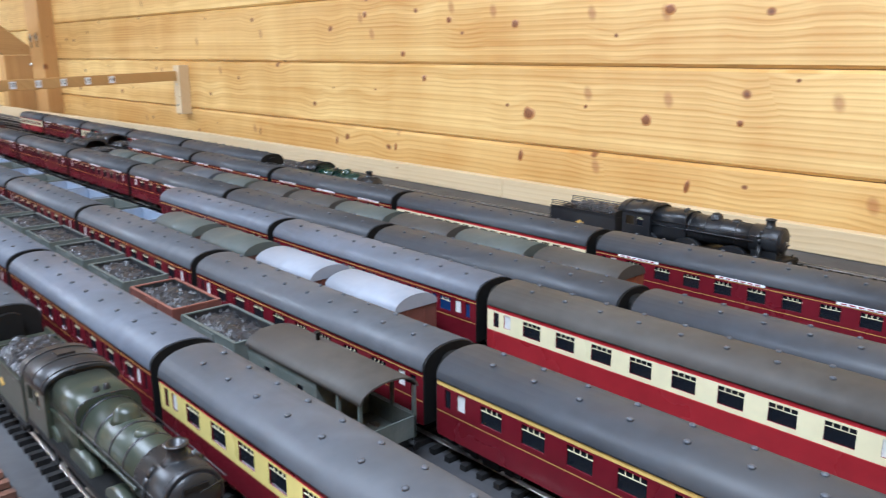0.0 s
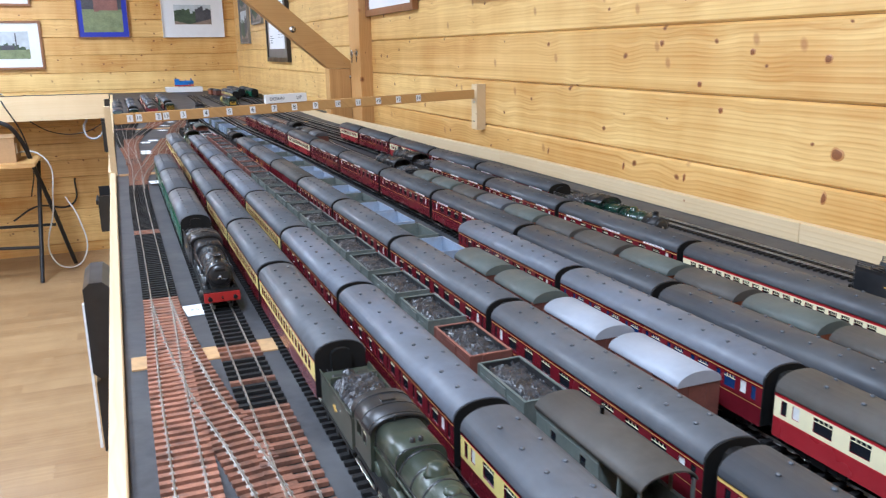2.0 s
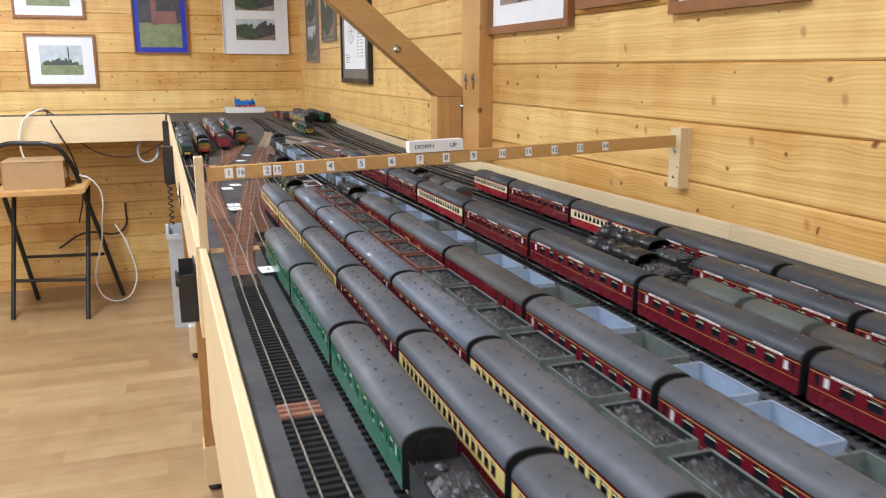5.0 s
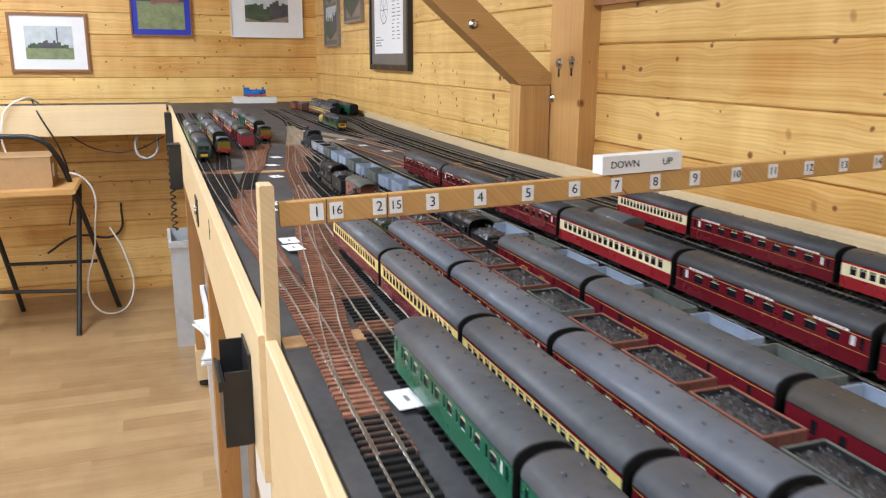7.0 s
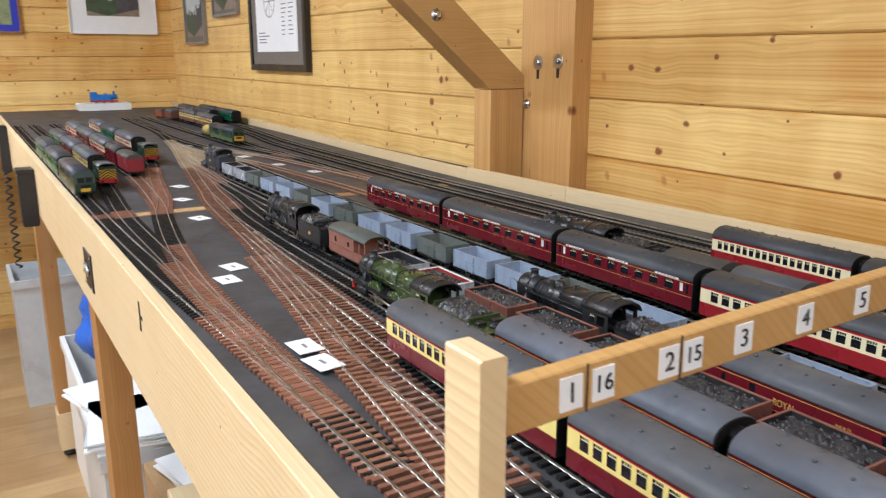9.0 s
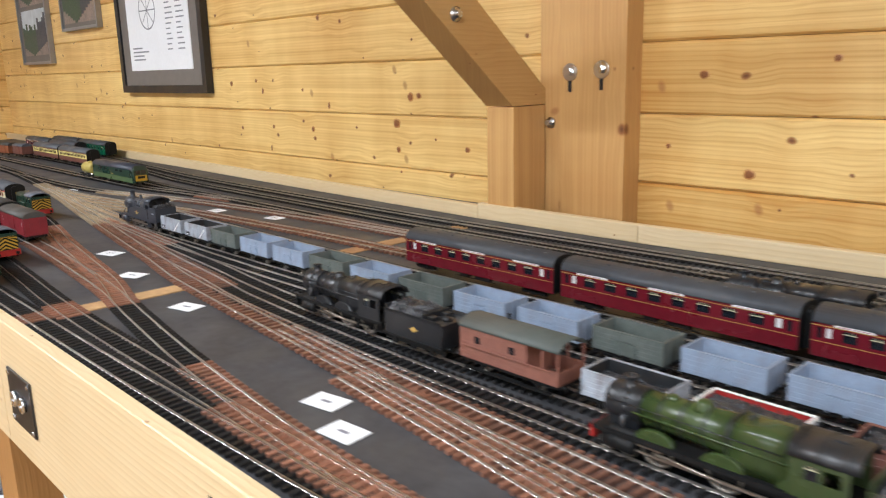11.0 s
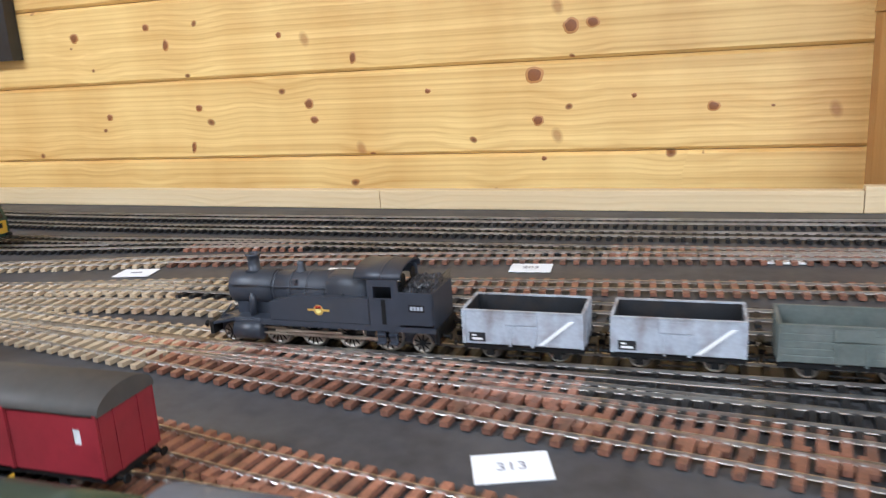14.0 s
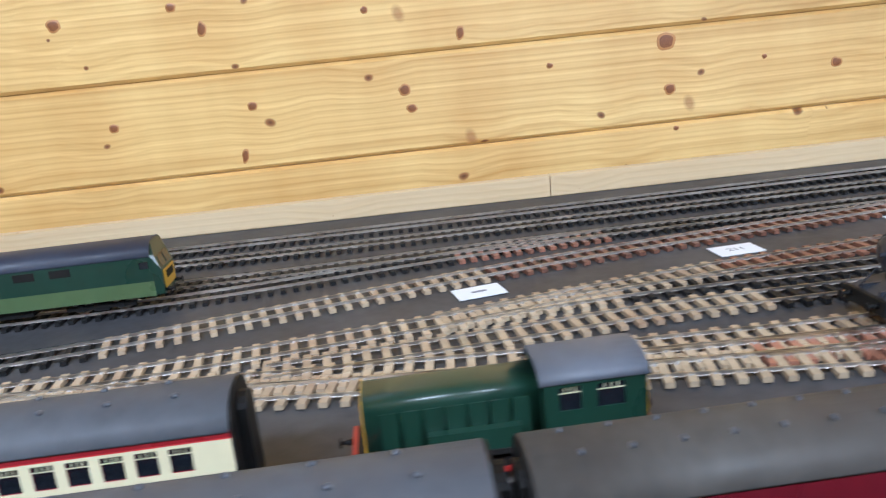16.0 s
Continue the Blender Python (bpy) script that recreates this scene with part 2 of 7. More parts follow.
ROOFS = {"slate": mat("slate_roof", (0.088, 0.094, 0.106), 0.50, 0, 0.22, 22, 0.0, (0.066, 0.069, 0.075), 0.55, spec=0.4),
         "blue": mat("blue_grey_roof", (0.125, 0.138, 0.168), 0.48, 0, 0.18, 22, 0.0, (0.092, 0.097, 0.106), 0.55, spec=0.4),
         "dark": mat("dark_roof", (0.046, 0.050, 0.058), 0.50, 0, 0.25, 22, 0.0, (0.062, 0.061, 0.060), 0.5, spec=0.4),
         "brown": mat("weathered_roof", (0.072, 0.066, 0.058), 0.58, 0, 0.25, 22, 0.0, (0.055, 0.047, 0.040), 0.6, spec=0.35),
         "pale": mat("pale_grey_roof", (0.30, 0.325, 0.375), 0.50, 0, 0.1, 22, 0.0, (0.27, 0.27, 0.29), 0.4),
         "green": mat("green_grey_roof", (0.088, 0.102, 0.092), 0.55, 0, 0.2, 22, 0.0, (0.095, 0.085, 0.072), 0.5, spec=0.35)}
MAROON = mat("maroon_paint", (0.125, 0.009, 0.016), 0.26, 0, 0.14, 18, coat=0.2)
CRIMSON = mat("crimson_paint", (0.27, 0.016, 0.022), 0.28, 0, 0.12, 18, coat=0.2)
CREAM = mat("cream_paint", (0.72, 0.66, 0.42), 0.32, 0, 0.08, 18)
YELLOW = mat("yellow_cream_paint", (0.72, 0.60, 0.20), 0.32, 0, 0.1, 18)
GOLD = mat("lining_gold", (0.62, 0.42, 0.12), 0.4)
LINE = mat("lining_yellow", (0.50, 0.32, 0.075), 0.4)
REDLINE = mat("lining_red", (0.50, 0.03, 0.03), 0.4)
GREEN = mat("coach_green", (0.008, 0.105, 0.052), 0.28, 0, 0.14, 18, coat=0.2)
DKGREEN = mat("loco_green", (0.036, 0.045, 0.030), 0.36, 0.0, 0.35, 20, 0.0, (0.075, 0.070, 0.058), 0.6)
SOLDER = mat("solder_joint", (0.34, 0.32, 0.29), 0.6, 0.2, 0.25, 60)
OLIVE = mat("clean_loco_green", (0.040, 0.062, 0.018), 0.28, 0, 0.25, 20, 0.0, (0.05, 0.05, 0.03), 0.5)
BRGREEN = mat("brunswick_green", (0.012, 0.038, 0.024), 0.3, 0, 0.2, 18, coat=0.2)
LIME = mat("lime_band", (0.080, 0.125, 0.052), 0.32, 0, 0.1, 18)
NAVY = mat("blue_black_paint", (0.030, 0.036, 0.055), 0.42, 0, 0.2, 20)
LOCO_BLACK = mat("loco_black", (0.015, 0.016, 0.018), 0.36, 0, 0.35, 20, 0.0, (0.034, 0.031, 0.029), 0.5)
TANK_BLACK = mat("tank_engine_black", (0.031, 0.036, 0.048), 0.45, 0, 0.2, 18, 0.0, (0.042, 0.041, 0.042), 0.45)
UNDER = mat("underframe_black", (0.0065, 0.0065, 0.0064), 0.6, 0, 0.4, 25, 0.0, (0.018, 0.014, 0.011), 0.5, spec=0.25)
WHEEL = mat("wheel_steel", (0.30, 0.27, 0.23), 0.42, 0.8, 0.3, 30)
ROD = mat("rod_steel", (0.50, 0.44, 0.36), 0.35, 0.9, 0.2, 30)
BUFFER_RED = mat("buffer_beam_red", (0.33, 0.02, 0.016), 0.4, 0, 0.2, 30)
PANE = glass("coach_glass", (0.010, 0.012, 0.016))
FROST = glass("frosted_glass", (0.62, 0.63, 0.62), 0.4)
BLUEGLASS = glass("blue_glass", (0.01, 0.03, 0.10))
COAL = mat("coal", (0.030, 0.030, 0.033), 0.32, 0, 0.7, 90, 0.0012)
GREY = mat("wagon_grey", (0.36, 0.39, 0.435), 0.5, 0, 0.16, 90, 0.0, (0.13, 0.095, 0.075), 0.75)
BLUEGREY = mat("wagon_blue_grey", (0.26, 0.32, 0.42), 0.55, 0, 0.12, 90, 0.0, (0.20, 0.19, 0.19), 0.4)
GRNGREY = mat("wagon_green_grey", (0.095, 0.112, 0.100), 0.6, 0, 0.22, 90, 0.0, (0.17, 0.17, 0.155), 0.5)
BAUXITE = mat("bauxite_brown", (0.150, 0.052, 0.038), 0.55, 0, 0.22, 90, 0.0, (0.08, 0.04, 0.03), 0.5)
RUST = mat("rust_brown", (0.25, 0.072, 0.030), 0.5, 0, 0.22, 90, 0.0, (0.10, 0.04, 0.02), 0.5)
VANRED = mat("crimson_van", (0.25, 0.024, 0.032), 0.38, 0, 0.2, 25, 0.0, (0.12, 0.02, 0.02), 0.5)
SALMON = mat("brake_van_brown", (0.24, 0.095, 0.065), 0.6, 0, 0.2, 25, 0.0, (0.14, 0.06, 0.045), 0.5)
DARKIN = mat("wagon_inside", (0.012, 0.013, 0.015), 0.6, 0, 0.4, 120, 0.0, (0.035, 0.024, 0.018), 0.5)
WASP_Y = mat("warning_yellow", (0.55, 0.33, 0.03), 0.4, 0, 0.1, 25)
TANKY = mat("tank_ochre", (0.42, 0.33, 0.08), 0.45, 0, 0.2, 25)
COPPERCAP = mat("brass", (0.50, 0.30, 0.12), 0.3, 0.9)
BLUELOCO = mat("bright_blue", (0.02, 0.16, 0.52), 0.35)


# ---------------------------------------------------------------- mesh building
class Shape:
    """Gathers vertices and faces; k scales its numbers to metres."""

    def __init__(self, k=1.0):
        self.v, self.f, self.m, self.s, self.k = [], [], [], [], k

    def face(self, idx, m=0, smooth=False):
        self.f.append(idx)
        self.m.append(m)
        self.s.append(smooth)

    def quad(self, a, b, c, d, m=0):
        n = len(self.v)
        self.v += [a, b, c, d]
        self.face((n, n + 1, n + 2, n + 3), m)

    def box(self, x0, x1, y0, y1, z0, z1, m=0, skip_bottom=False):
        n = len(self.v)
        self.v += [(x, y, z) for z in (z0, z1) for y in (y0, y1) for x in (x0, x1)]
        fs = [(4, 5, 7, 6), (0, 1, 5, 4), (2, 6, 7, 3), (0, 4, 6, 2), (1, 3, 7, 5)]
        if not skip_bottom:
            fs.append((0, 2, 3, 1))
        for f in fs:
            self.face(tuple(n + i for i in f), m)
        return self

    def bevel_box(self, x0, x1, y0, y1, z0, z1, b, m=0):
        """A box with its long edges (along y) chamfered."""
        return self.extrude([(x0 + b, z0), (x1 - b, z0), (x1, z0 + b), (x1, z1 - b), (x1 - b, z1), (x0 + b, z1), (x0, z1 - b), (x0, z0 + b)], y0, y1, m)

    def extrude(self, prof, y0, y1, m=0, smooth=False, cap=True, cap_m=None):
        """A profile of (x, z), counter-clockwise seen from -y, drawn out along y."""
        n, k = len(self.v), len(prof)
        self.v += [(x, y0, z) for x, z in prof] + [(x, y1, z) for x, z in prof]
        for i in range(k):
            j = (i + 1) % k
            self.face((n + i, n + j, n + k + j, n + k + i), m, smooth)
        if cap:
            cm = m if cap_m is None else cap_m
            self.face(tuple(n + i for i in reversed(range(k))), cm)
            self.face(tuple(n + k + i for i in range(k)), cm)
        return self

    def lathe(self, origin, axis, prof, seg=16, m=0, smooth=True):
        """Rings of (distance along the axis, radius) round an axis: 'x', 'y' or 'z'."""
        n = len(self.v)
        for d, r in prof:
            for i in range(seg):
                a = 2 * math.pi * i / seg
                p = {"x": (d, r * math.cos(a), r * math.sin(a)), "y": (r * math.sin(a), d, r * math.cos(a)), "z": (r * math.cos(a), r * math.sin(a), d)}[axis]
                self.v.append(tuple(o + q for o, q in zip(origin, p)))
        for k in range(len(prof) - 1):
            for i in range(seg):
                j = (i + 1) % seg
                self.face((n + k * seg + i, n + k * seg + j, n + (k + 1) * seg + j, n + (k + 1) * seg + i), m, smooth)
        self.face(tuple(n + i for i in reversed(range(seg))), m)
        self.face(tuple(n + (len(prof) - 1) * seg + i for i in range(seg)), m)
        return self

    def mesh(self, name, mats):
        me = bpy.data.meshes.new(name)
        me.from_pydata([(x * self.k, y * self.k, z * self.k) for x, y, z in self.v], [], self.f)
        for mt in mats:
            me.materials.append(mt)
        me.polygons.foreach_set("material_index", self.m)
        me.polygons.foreach_set("use_smooth", self.s)
        me.update()
        return me


def part(name, shape, mats, parent=None, label="", loc=None, kind=""):
    """One mesh object, under a thing or part where parent is given. shape: a Shape or a finished mesh."""
    me = shape if isinstance(shape, bpy.types.Mesh) else shape.mesh(name, mats if isinstance(mats, (list, tuple)) else [mats])
    ob = new(name, me)
    if parent is not None:
        ob.parent = parent
    if loc:
        ob.location = loc
    return tagged(ob, label, "", "", kind)


def thing(name, label, category, group="", kind=""):
    return tagged(new(name), label, category, group, kind)


MM = 0.001


# ---------------------------------------------------------------- the room
def plank_mesh(length, height, thick, groove=0.004):
    s = Shape()
    g = groove
    s.extrude([(0, 0.0005), (thick - g, 0.0005), (thick, g), (thick, height - g), (thick - g, height - 0.0005), (0, height - 0.0005)], 0, length)
    return s


def plank_wall(name, label, m, length, z_first, pitch, count, z_low):
    """A wall of level boards; its face looks along local +x, boards run along local y."""
    core = tagged(part(name, Shape().box(-0.05, -0.001, 0, length, z_low, CEIL), PINE), label, "wall", "", "structure")
    core.matrix_world = m
    me = plank_mesh(length, pitch, 0.02).mesh("plank", [PINE])
    for i in range(count):
        z = z_first + i * pitch
        if z + pitch > z_low and z < CEIL:
            part("plank", me, None, core, loc=(0, 0, z))
    return core


PITCH = 0.1075
Z0 = 0.0515 - 11 * PITCH
SEAM = 3.36
plank_wall("wall_east_1", "honey-coloured pine board wall with dark knots", pose(WALL_X + 0.02, END_Y + 0.02, 0, 0, 0, 180), END_Y + 0.02 - SEAM, 0.048 - 11 * 0.1065, 0.1065, 25, FLOOR)
plank_wall("wall_east_2", "pale honey pine board wall with a few large knots", pose(WALL_X + 0.02, SEAM, 0, 0, 0, 180), SEAM - BACK_Y + 0.02, 0.067 - 11 * 0.1038, 0.1038, 25, FLOOR)
KNOT = mat("knot_wood", (0.27, 0.10, 0.030), 0.4, 0, 0.5, 140, 0.0, (0.12, 0.036, 0.013), 0.7)
KNOT_RIM = mat("knot_rim", (0.52, 0.245, 0.075), 0.4, 0, 0.3, 120)


def knot_mesh(seed):
    """A round knot: an uneven dark heart in a lighter rim, a hair proud of the board."""
    rnd = random.Random(seed)
    s, k = Shape(), 16
    wob = [rnd.uniform(0.82, 1.18) for i in range(k)]
    for q, lift in ((0.0, 0.0008), (0.72, 0.0007), (1.0, 0.0001)):
        for i in range(k if q else 1):
            a = 2 * math.pi * i / k
            rr = q * (wob[i] + wob[i - 1]) / 2
            s.v.append((lift, rr * math.cos(a) * 1.1, rr * math.sin(a)))
    for i in range(k):
        n = (i + 1) % k
        s.face((0, 1 + i, 1 + n), 0, True)
        s.face((1 + i, 1 + k + i, 1 + k + n, 1 + n), 1, True)
    return s.mesh("knot", [KNOT, KNOT_RIM])


KNOTS = [knot_mesh(i) for i in range(5)]


def knots(wall, y_origin, spots):
    """Knots of a wall that faces -x; spots: (y, z, radius in mm), a fourth number stretches it upright."""
    for i, q in enumerate(spots):
        o = part("knot", KNOTS[i % 5], None, wall)
        o.matrix_basis = pose(0.0200, y_origin - q[0], q[1], -12 if len(q) > 3 else 0, 0, 0)
        tall = q[3] if len(q) > 3 else 1.0
        o.scale = (1, q[2] * MM / tall ** 0.5, q[2] * MM * tall ** 0.5)


knots(scene.objects["wall_east_1"], END_Y + 0.02, [(3.837, 0.139, 10), (3.834, 0.086, 6.5), (3.638, 0.096, 6), (4.133, 0.117, 6.5), (4.127, 0.096, 5.5), (4.300, 0.117, 5), (4.316, 0.064, 5.5, 2.4), (3.828, 0.041, 3), (3.793, 0.192, 9), (3.768, 0.194, 7),
                                                    (4.450, 0.109, 5), (3.723, 0.111, 3), (3.970, 0.126, 3.4), (4.167, 0.205, 4), (4.066, 0.171, 6, 2.2), (4.368, 0.227, 5), (4.490, 0.220, 7), (4.340, 0.202, 6, 2.0)])
knots(scene.objects["wall_east_2"], SEAM, [(1.522, 0.233, 5), (1.721, 0.247, 5.5), (1.811, 0.039, 5, 2.8), (2.075, 0.037, 5, 2.6), (1.648, 0.041, 5, 2.6), (1.626, 0.186, 5), (1.577, 0.150, 5), (1.367, 0.109, 9), (1.186, 0.111, 7), (1.163, 0.233, 7),
                                           (1.394, 0.224, 6), (1.071, 0.114, 4), (1.380, 0.052, 6, 2.4), (1.128, 0.040, 5.5, 2.2), (3.171, 0.227, 7), (2.994, 0.245, 5), (3.223, 0.125, 4), (3.098, 0.092, 7.5), (2.780, 0.092, 6.5)])
plank_wall("wall_north", "honey-coloured pine board end wall hung with pictures", pose(LEFT_X, END_Y + 0.02, 0, 0, 0, -90), WALL_X - LEFT_X, 0.002 - 11 * 0.1125 + 0.016, 0.1125, 24, FLOOR)
plank_wall("wall_west", "pine board side wall behind the aisle", pose(LEFT_X - 0.02, BACK_Y, 0), END_Y - BACK_Y, Z0, PITCH, 25, FLOOR)
plank_wall("wall_south", "pine board back wall", pose(WALL_X, BACK_Y - 0.02, 0, 0, 0, 90), WALL_X - LEFT_X, Z0, PITCH, 25, FLOOR)
tagged(part("ceiling", Shape().box(LEFT_X - 0.1, WALL_X + 0.1, BACK_Y - 0.1, END_Y + 0.1, CEIL, CEIL + 0.08), PLASTER), "plain off-white ceiling", "ceiling", "", "structure")
floor = tagged(part("floor", Shape().box(LEFT_X - 0.1, WALL_X + 0.1, BACK_Y - 0.1, END_Y + 0.1, FLOOR - 0.08, FLOOR - 0.0006), LAMINATE), "light oak laminate floor with a soft sheen", "floor", "", "structure")
fl = Shape()
fl.bevel_box(0.0001, 1.1999, 0.0001, 0.0959, 0, 0.006, 0.0001)
fm = fl.mesh("floor_plank", [LAMINATE])
for i in range(84):
    for j in range(4):
        x, y = LEFT_X + j * 1.2 + (i * 0.43) % 1.2 - 1.0, BACK_Y + i * 0.096
        if 1.0 < y < END_Y - 0.096 and x >= LEFT_X and x + 1.2 < WALL_X:
            part("floor_plank", fm, None, floor, loc=(x, y, FLOOR - 0.006))

# Plain housings for the added lamps, unseen as well.
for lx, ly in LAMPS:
    lt = thing("ceiling_light", "added white ceiling light housing, out of view", "light", "ceiling lights")
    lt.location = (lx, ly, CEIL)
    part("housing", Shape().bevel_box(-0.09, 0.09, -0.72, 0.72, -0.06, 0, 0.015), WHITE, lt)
# Window frame added round the fill lamp, out of view.
win = tagged(new("window_1"), "added white window frame in the unseen side wall", "window", "", "structure")
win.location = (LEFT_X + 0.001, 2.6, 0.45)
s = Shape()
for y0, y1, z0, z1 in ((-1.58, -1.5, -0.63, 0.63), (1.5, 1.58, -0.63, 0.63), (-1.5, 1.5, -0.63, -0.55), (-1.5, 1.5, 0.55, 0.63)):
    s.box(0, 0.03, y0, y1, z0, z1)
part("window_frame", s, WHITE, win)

# ---------------------------------------------------------------- posts, brace, board edges
post = thing("timber_post", "knotty pine timber post bolted to the wall", "post")
part("post_body", Shape().bevel_box(1.834, WALL_X, 3.272, 3.392, -1.06, CEIL, 0.003), PINE_UP, post)
part("side_batten", Shape().bevel_box(1.846, WALL_X, 3.397, 3.440, -1.06, CEIL, 0.003), PINE_UP, post)
for yy, zz in ((3.372, 0.234), (3.314, 0.237)):
    part("slot", Shape().box(1.8325, 1.8342, yy - 0.003, yy + 0.003, zz - 0.03, zz + 0.012), BLACK, post)
    part("washer", Shape().lathe((1.8338, yy, zz), "x", [(0, 0.0135), (-0.0012, 0.0135), (-0.0016, 0.0125)], 18), METAL, post)
    part("bolt", Shape().lathe((1.8322, yy, zz), "x", [(0, 0.0062), (-0.004, 0.0062), (-0.0046, 0.0050)], 6, smooth=False), METAL, post)
part("bolt", Shape().lathe((1.8455, 3.418, 0.155), "x", [(0, 0.009), (-0.002, 0.009), (-0.0022, 0.005), (-0.010, 0.0045)], 12), METAL, post)
stud = thing("short_stud", "short upright pine stud carrying a diagonal brace", "post")
part("stud_body", Shape().bevel_box(1.765, 1.842, 3.428, 3.484, 0.0005, 0.183, 0.002), PINE_UP, stud)
part("stud_packing", Shape().bevel_box(1.843, WALL_X, 3.442, 3.484, 0.0005, 0.183, 0.002), PINE_UP, stud)
brace = thing("diagonal_brace", "varnished diagonal timber brace with a steel coach bolt", "brace")
bs = Shape()
bs.extrude([(1.765, 0.1845), (1.875, 0.1845), (0.938, 0.962), (0.828, 0.962)], 3.430, 3.486)
part("brace_body", bs, BATTEN, brace)
part("bolt", Shape().lathe((1.645, 3.430, 0.318), "y", [(0, 0.011), (-0.0015, 0.011), (-0.002, 0.006), (-0.009, 0.005)], 12), METAL, brace)

board = tagged(part("baseboard", Shape().box(1.044, 1.874, -1.2, 6.3, -0.02, 0), BOARD), "dark grey painted model railway baseboard", "baseboard", "", "structure")
part("return_board", Shape().box(-1.7, 1.044, 5.98, 6.4, -0.02, -0.001), BOARD, board)
fasc = tagged(new("fascia"), "pale birch plywood fascia along the baseboard edge", "fascia", "", "structure")
part("fascia_panel", Shape().bevel_box(1.030, 1.0435, 2.40, 3.500, -0.135, 0.007, 0.001), PLY, fasc)
part("fascia_panel", Shape().bevel_box(1.030, 1.0435, 3.502, 5.95, -0.135, 0.007, 0.001), PLY, fasc)
part("fascia_panel", Shape().bevel_box(1.034, 1.0445, -1.2, 2.385, -0.26, 0.007, 0.001), PLY, fasc)
rf = part("fascia_panel", Shape().bevel_box(0, 0.0135, 0, 2.7, -0.135, 0.012, 0.001), PLY, fasc)
rf.matrix_world = pose(1.02, 5.955, 0, 0, 0, 90)
strips = tagged(new("back_strip"), "low pale plywood upstand between track and wall", "upstand", "", "structure")
SP = [(1.832, -1.2), (1.832, 1.372), (1.826, 2.2), (1.765, 3.20), (1.760, 3.503), (1.772, 4.0), (1.795, 4.6), (1.838, 6.4)]
for i in range(len(SP) - 1):
    (xa, ya), (xb, yb) = SP[i], SP[i + 1]
    ln, an = math.hypot(xb - xa, yb - ya), math.degrees(math.atan2(xb - xa, yb - ya))
    o = part("strip_panel", Shape().bevel_box(0, 0.012, 0.0005, ln - 0.0005, 0, 0.026 if ya < 3.5 else 0.022, 0.0008), PLY, strips)
    o.matrix_world = pose(xa, ya, 0, 0, 0, -an)
for y in (0.4, 3.60, 4.86):
    leg = thing("trestle_leg", "brown stained timber leg under the baseboard", "leg", "baseboard legs")
    part("leg_body", Shape().bevel_box(1.05, 1.10, y, y + 0.075, FLOOR + 0.16, -0.136, 0.003), PINE_DARK, leg)
    part("head_block", Shape().bevel_box(1.048, 1.104, y - 0.004, y + 0.079, -0.1358, -0.021, 0.002), PLY, leg)
    part("foot_block", Shape().bevel_box(1.046, 1.104, y - 0.004, y + 0.079, FLOOR + 0.03, FLOOR + 0.1598, 0.003), PLY, leg)
    part("rubber_foot", Shape().lathe((1.075, y + 0.0375, FLOOR), "z", [(0, 0.022), (0.012, 0.022), (0.016, 0.012), (0.03, 0.010)], 14), BLACK, leg)


# ---------------------------------------------------------------- rolling stock, in millimetres, length along y, rail top at z = 0
RAIL_Z = 0.0050


def wheel_shape(r, spokes=0, tyre=3.0):
    s = Shape(MM)
    s.lathe((0, 0, 0), "x", [(-tyre / 2, r * 1.07), (-tyre / 2 + 0.7, r * 1.07), (-tyre / 2 + 0.7, r), (tyre / 2, r * 0.99), (tyre / 2, r * 0.82), (tyre / 2 - 1.2, r * 0.80)], 14, 0)
    s.lathe((0, 0, 0), "x", [(0, r * 0.24), (tyre / 2 + 0.5, r * 0.22)], 8, 1)
    if spokes:
        n = len(s.v)
        for i in range(spokes):
            a, h = 2 * math.pi * i / spokes, math.pi / spokes
            wo = 0.5 / r
            for q, t in ((0.24, a - h), (0.84, a - wo), (0.84, a + wo)):
                s.v.append((tyre / 2 + 0.1, r * q * math.cos(t), r * q * math.sin(t)))
        s.face(tuple(range(n, len(s.v))), 1)
    return s


WHEELS = {}


def wheel(r, spokes=0):
    if (r, spokes) not in WHEELS:
        WHEELS[r, spokes] = wheel_shape(r, spokes).mesh("wheel", [WHEEL, UNDER])
    return WHEELS[r, spokes]


def wheelset(parent, y, r, spokes=0, gauge=8.2):
    for sx in (-1, 1):
        o = part("wheel", wheel(r, spokes), None, parent, loc=(sx * gauge * MM, y * MM, r * MM))
        if sx < 0:
            o.rotation_euler = (0, 0, math.pi)


def buffer_mesh():
    return Shape(MM).lathe((0, 0, 0), "y", [(0, 1.4), (3, 1.2), (3.2, 0.8), (5, 0.8), (5.1, 2.2), (5.7, 2.0)], 10).mesh("buffer", [UNDER])


BUFFER = buffer_mesh()


def buffers(parent, y, sign, z=13.0, half=11.5):
    for sx in (-1, 1):
        o = part("buffer", BUFFER, None, parent, loc=(sx * half * MM, y * MM, z * MM))
        if sign < 0:
            o.rotation_euler = (0, 0, math.pi)


def roof_arc(w, z0, z1, n=12, flat=2.2):
    """Points from right eave over the ridge to left eave."""
    pts = []
    for i in range(n + 1):
        a = math.pi * i / n
        c, d = math.cos(a), math.sin(a)
        pts.append((w * math.copysign(abs(c) ** (2 / flat), c), z0 + (z1 - z0) * abs(d) ** (2 / flat)))
    return pts


VENT = Shape(MM).lathe((0, 0, 0), "z", [(-0.4, 1.25), (0.5, 1.25), (0.9, 1.5), (1.3, 1.0), (1.5, 0.3)], 8).mesh("roof_vent", [ROOFS["slate"]])


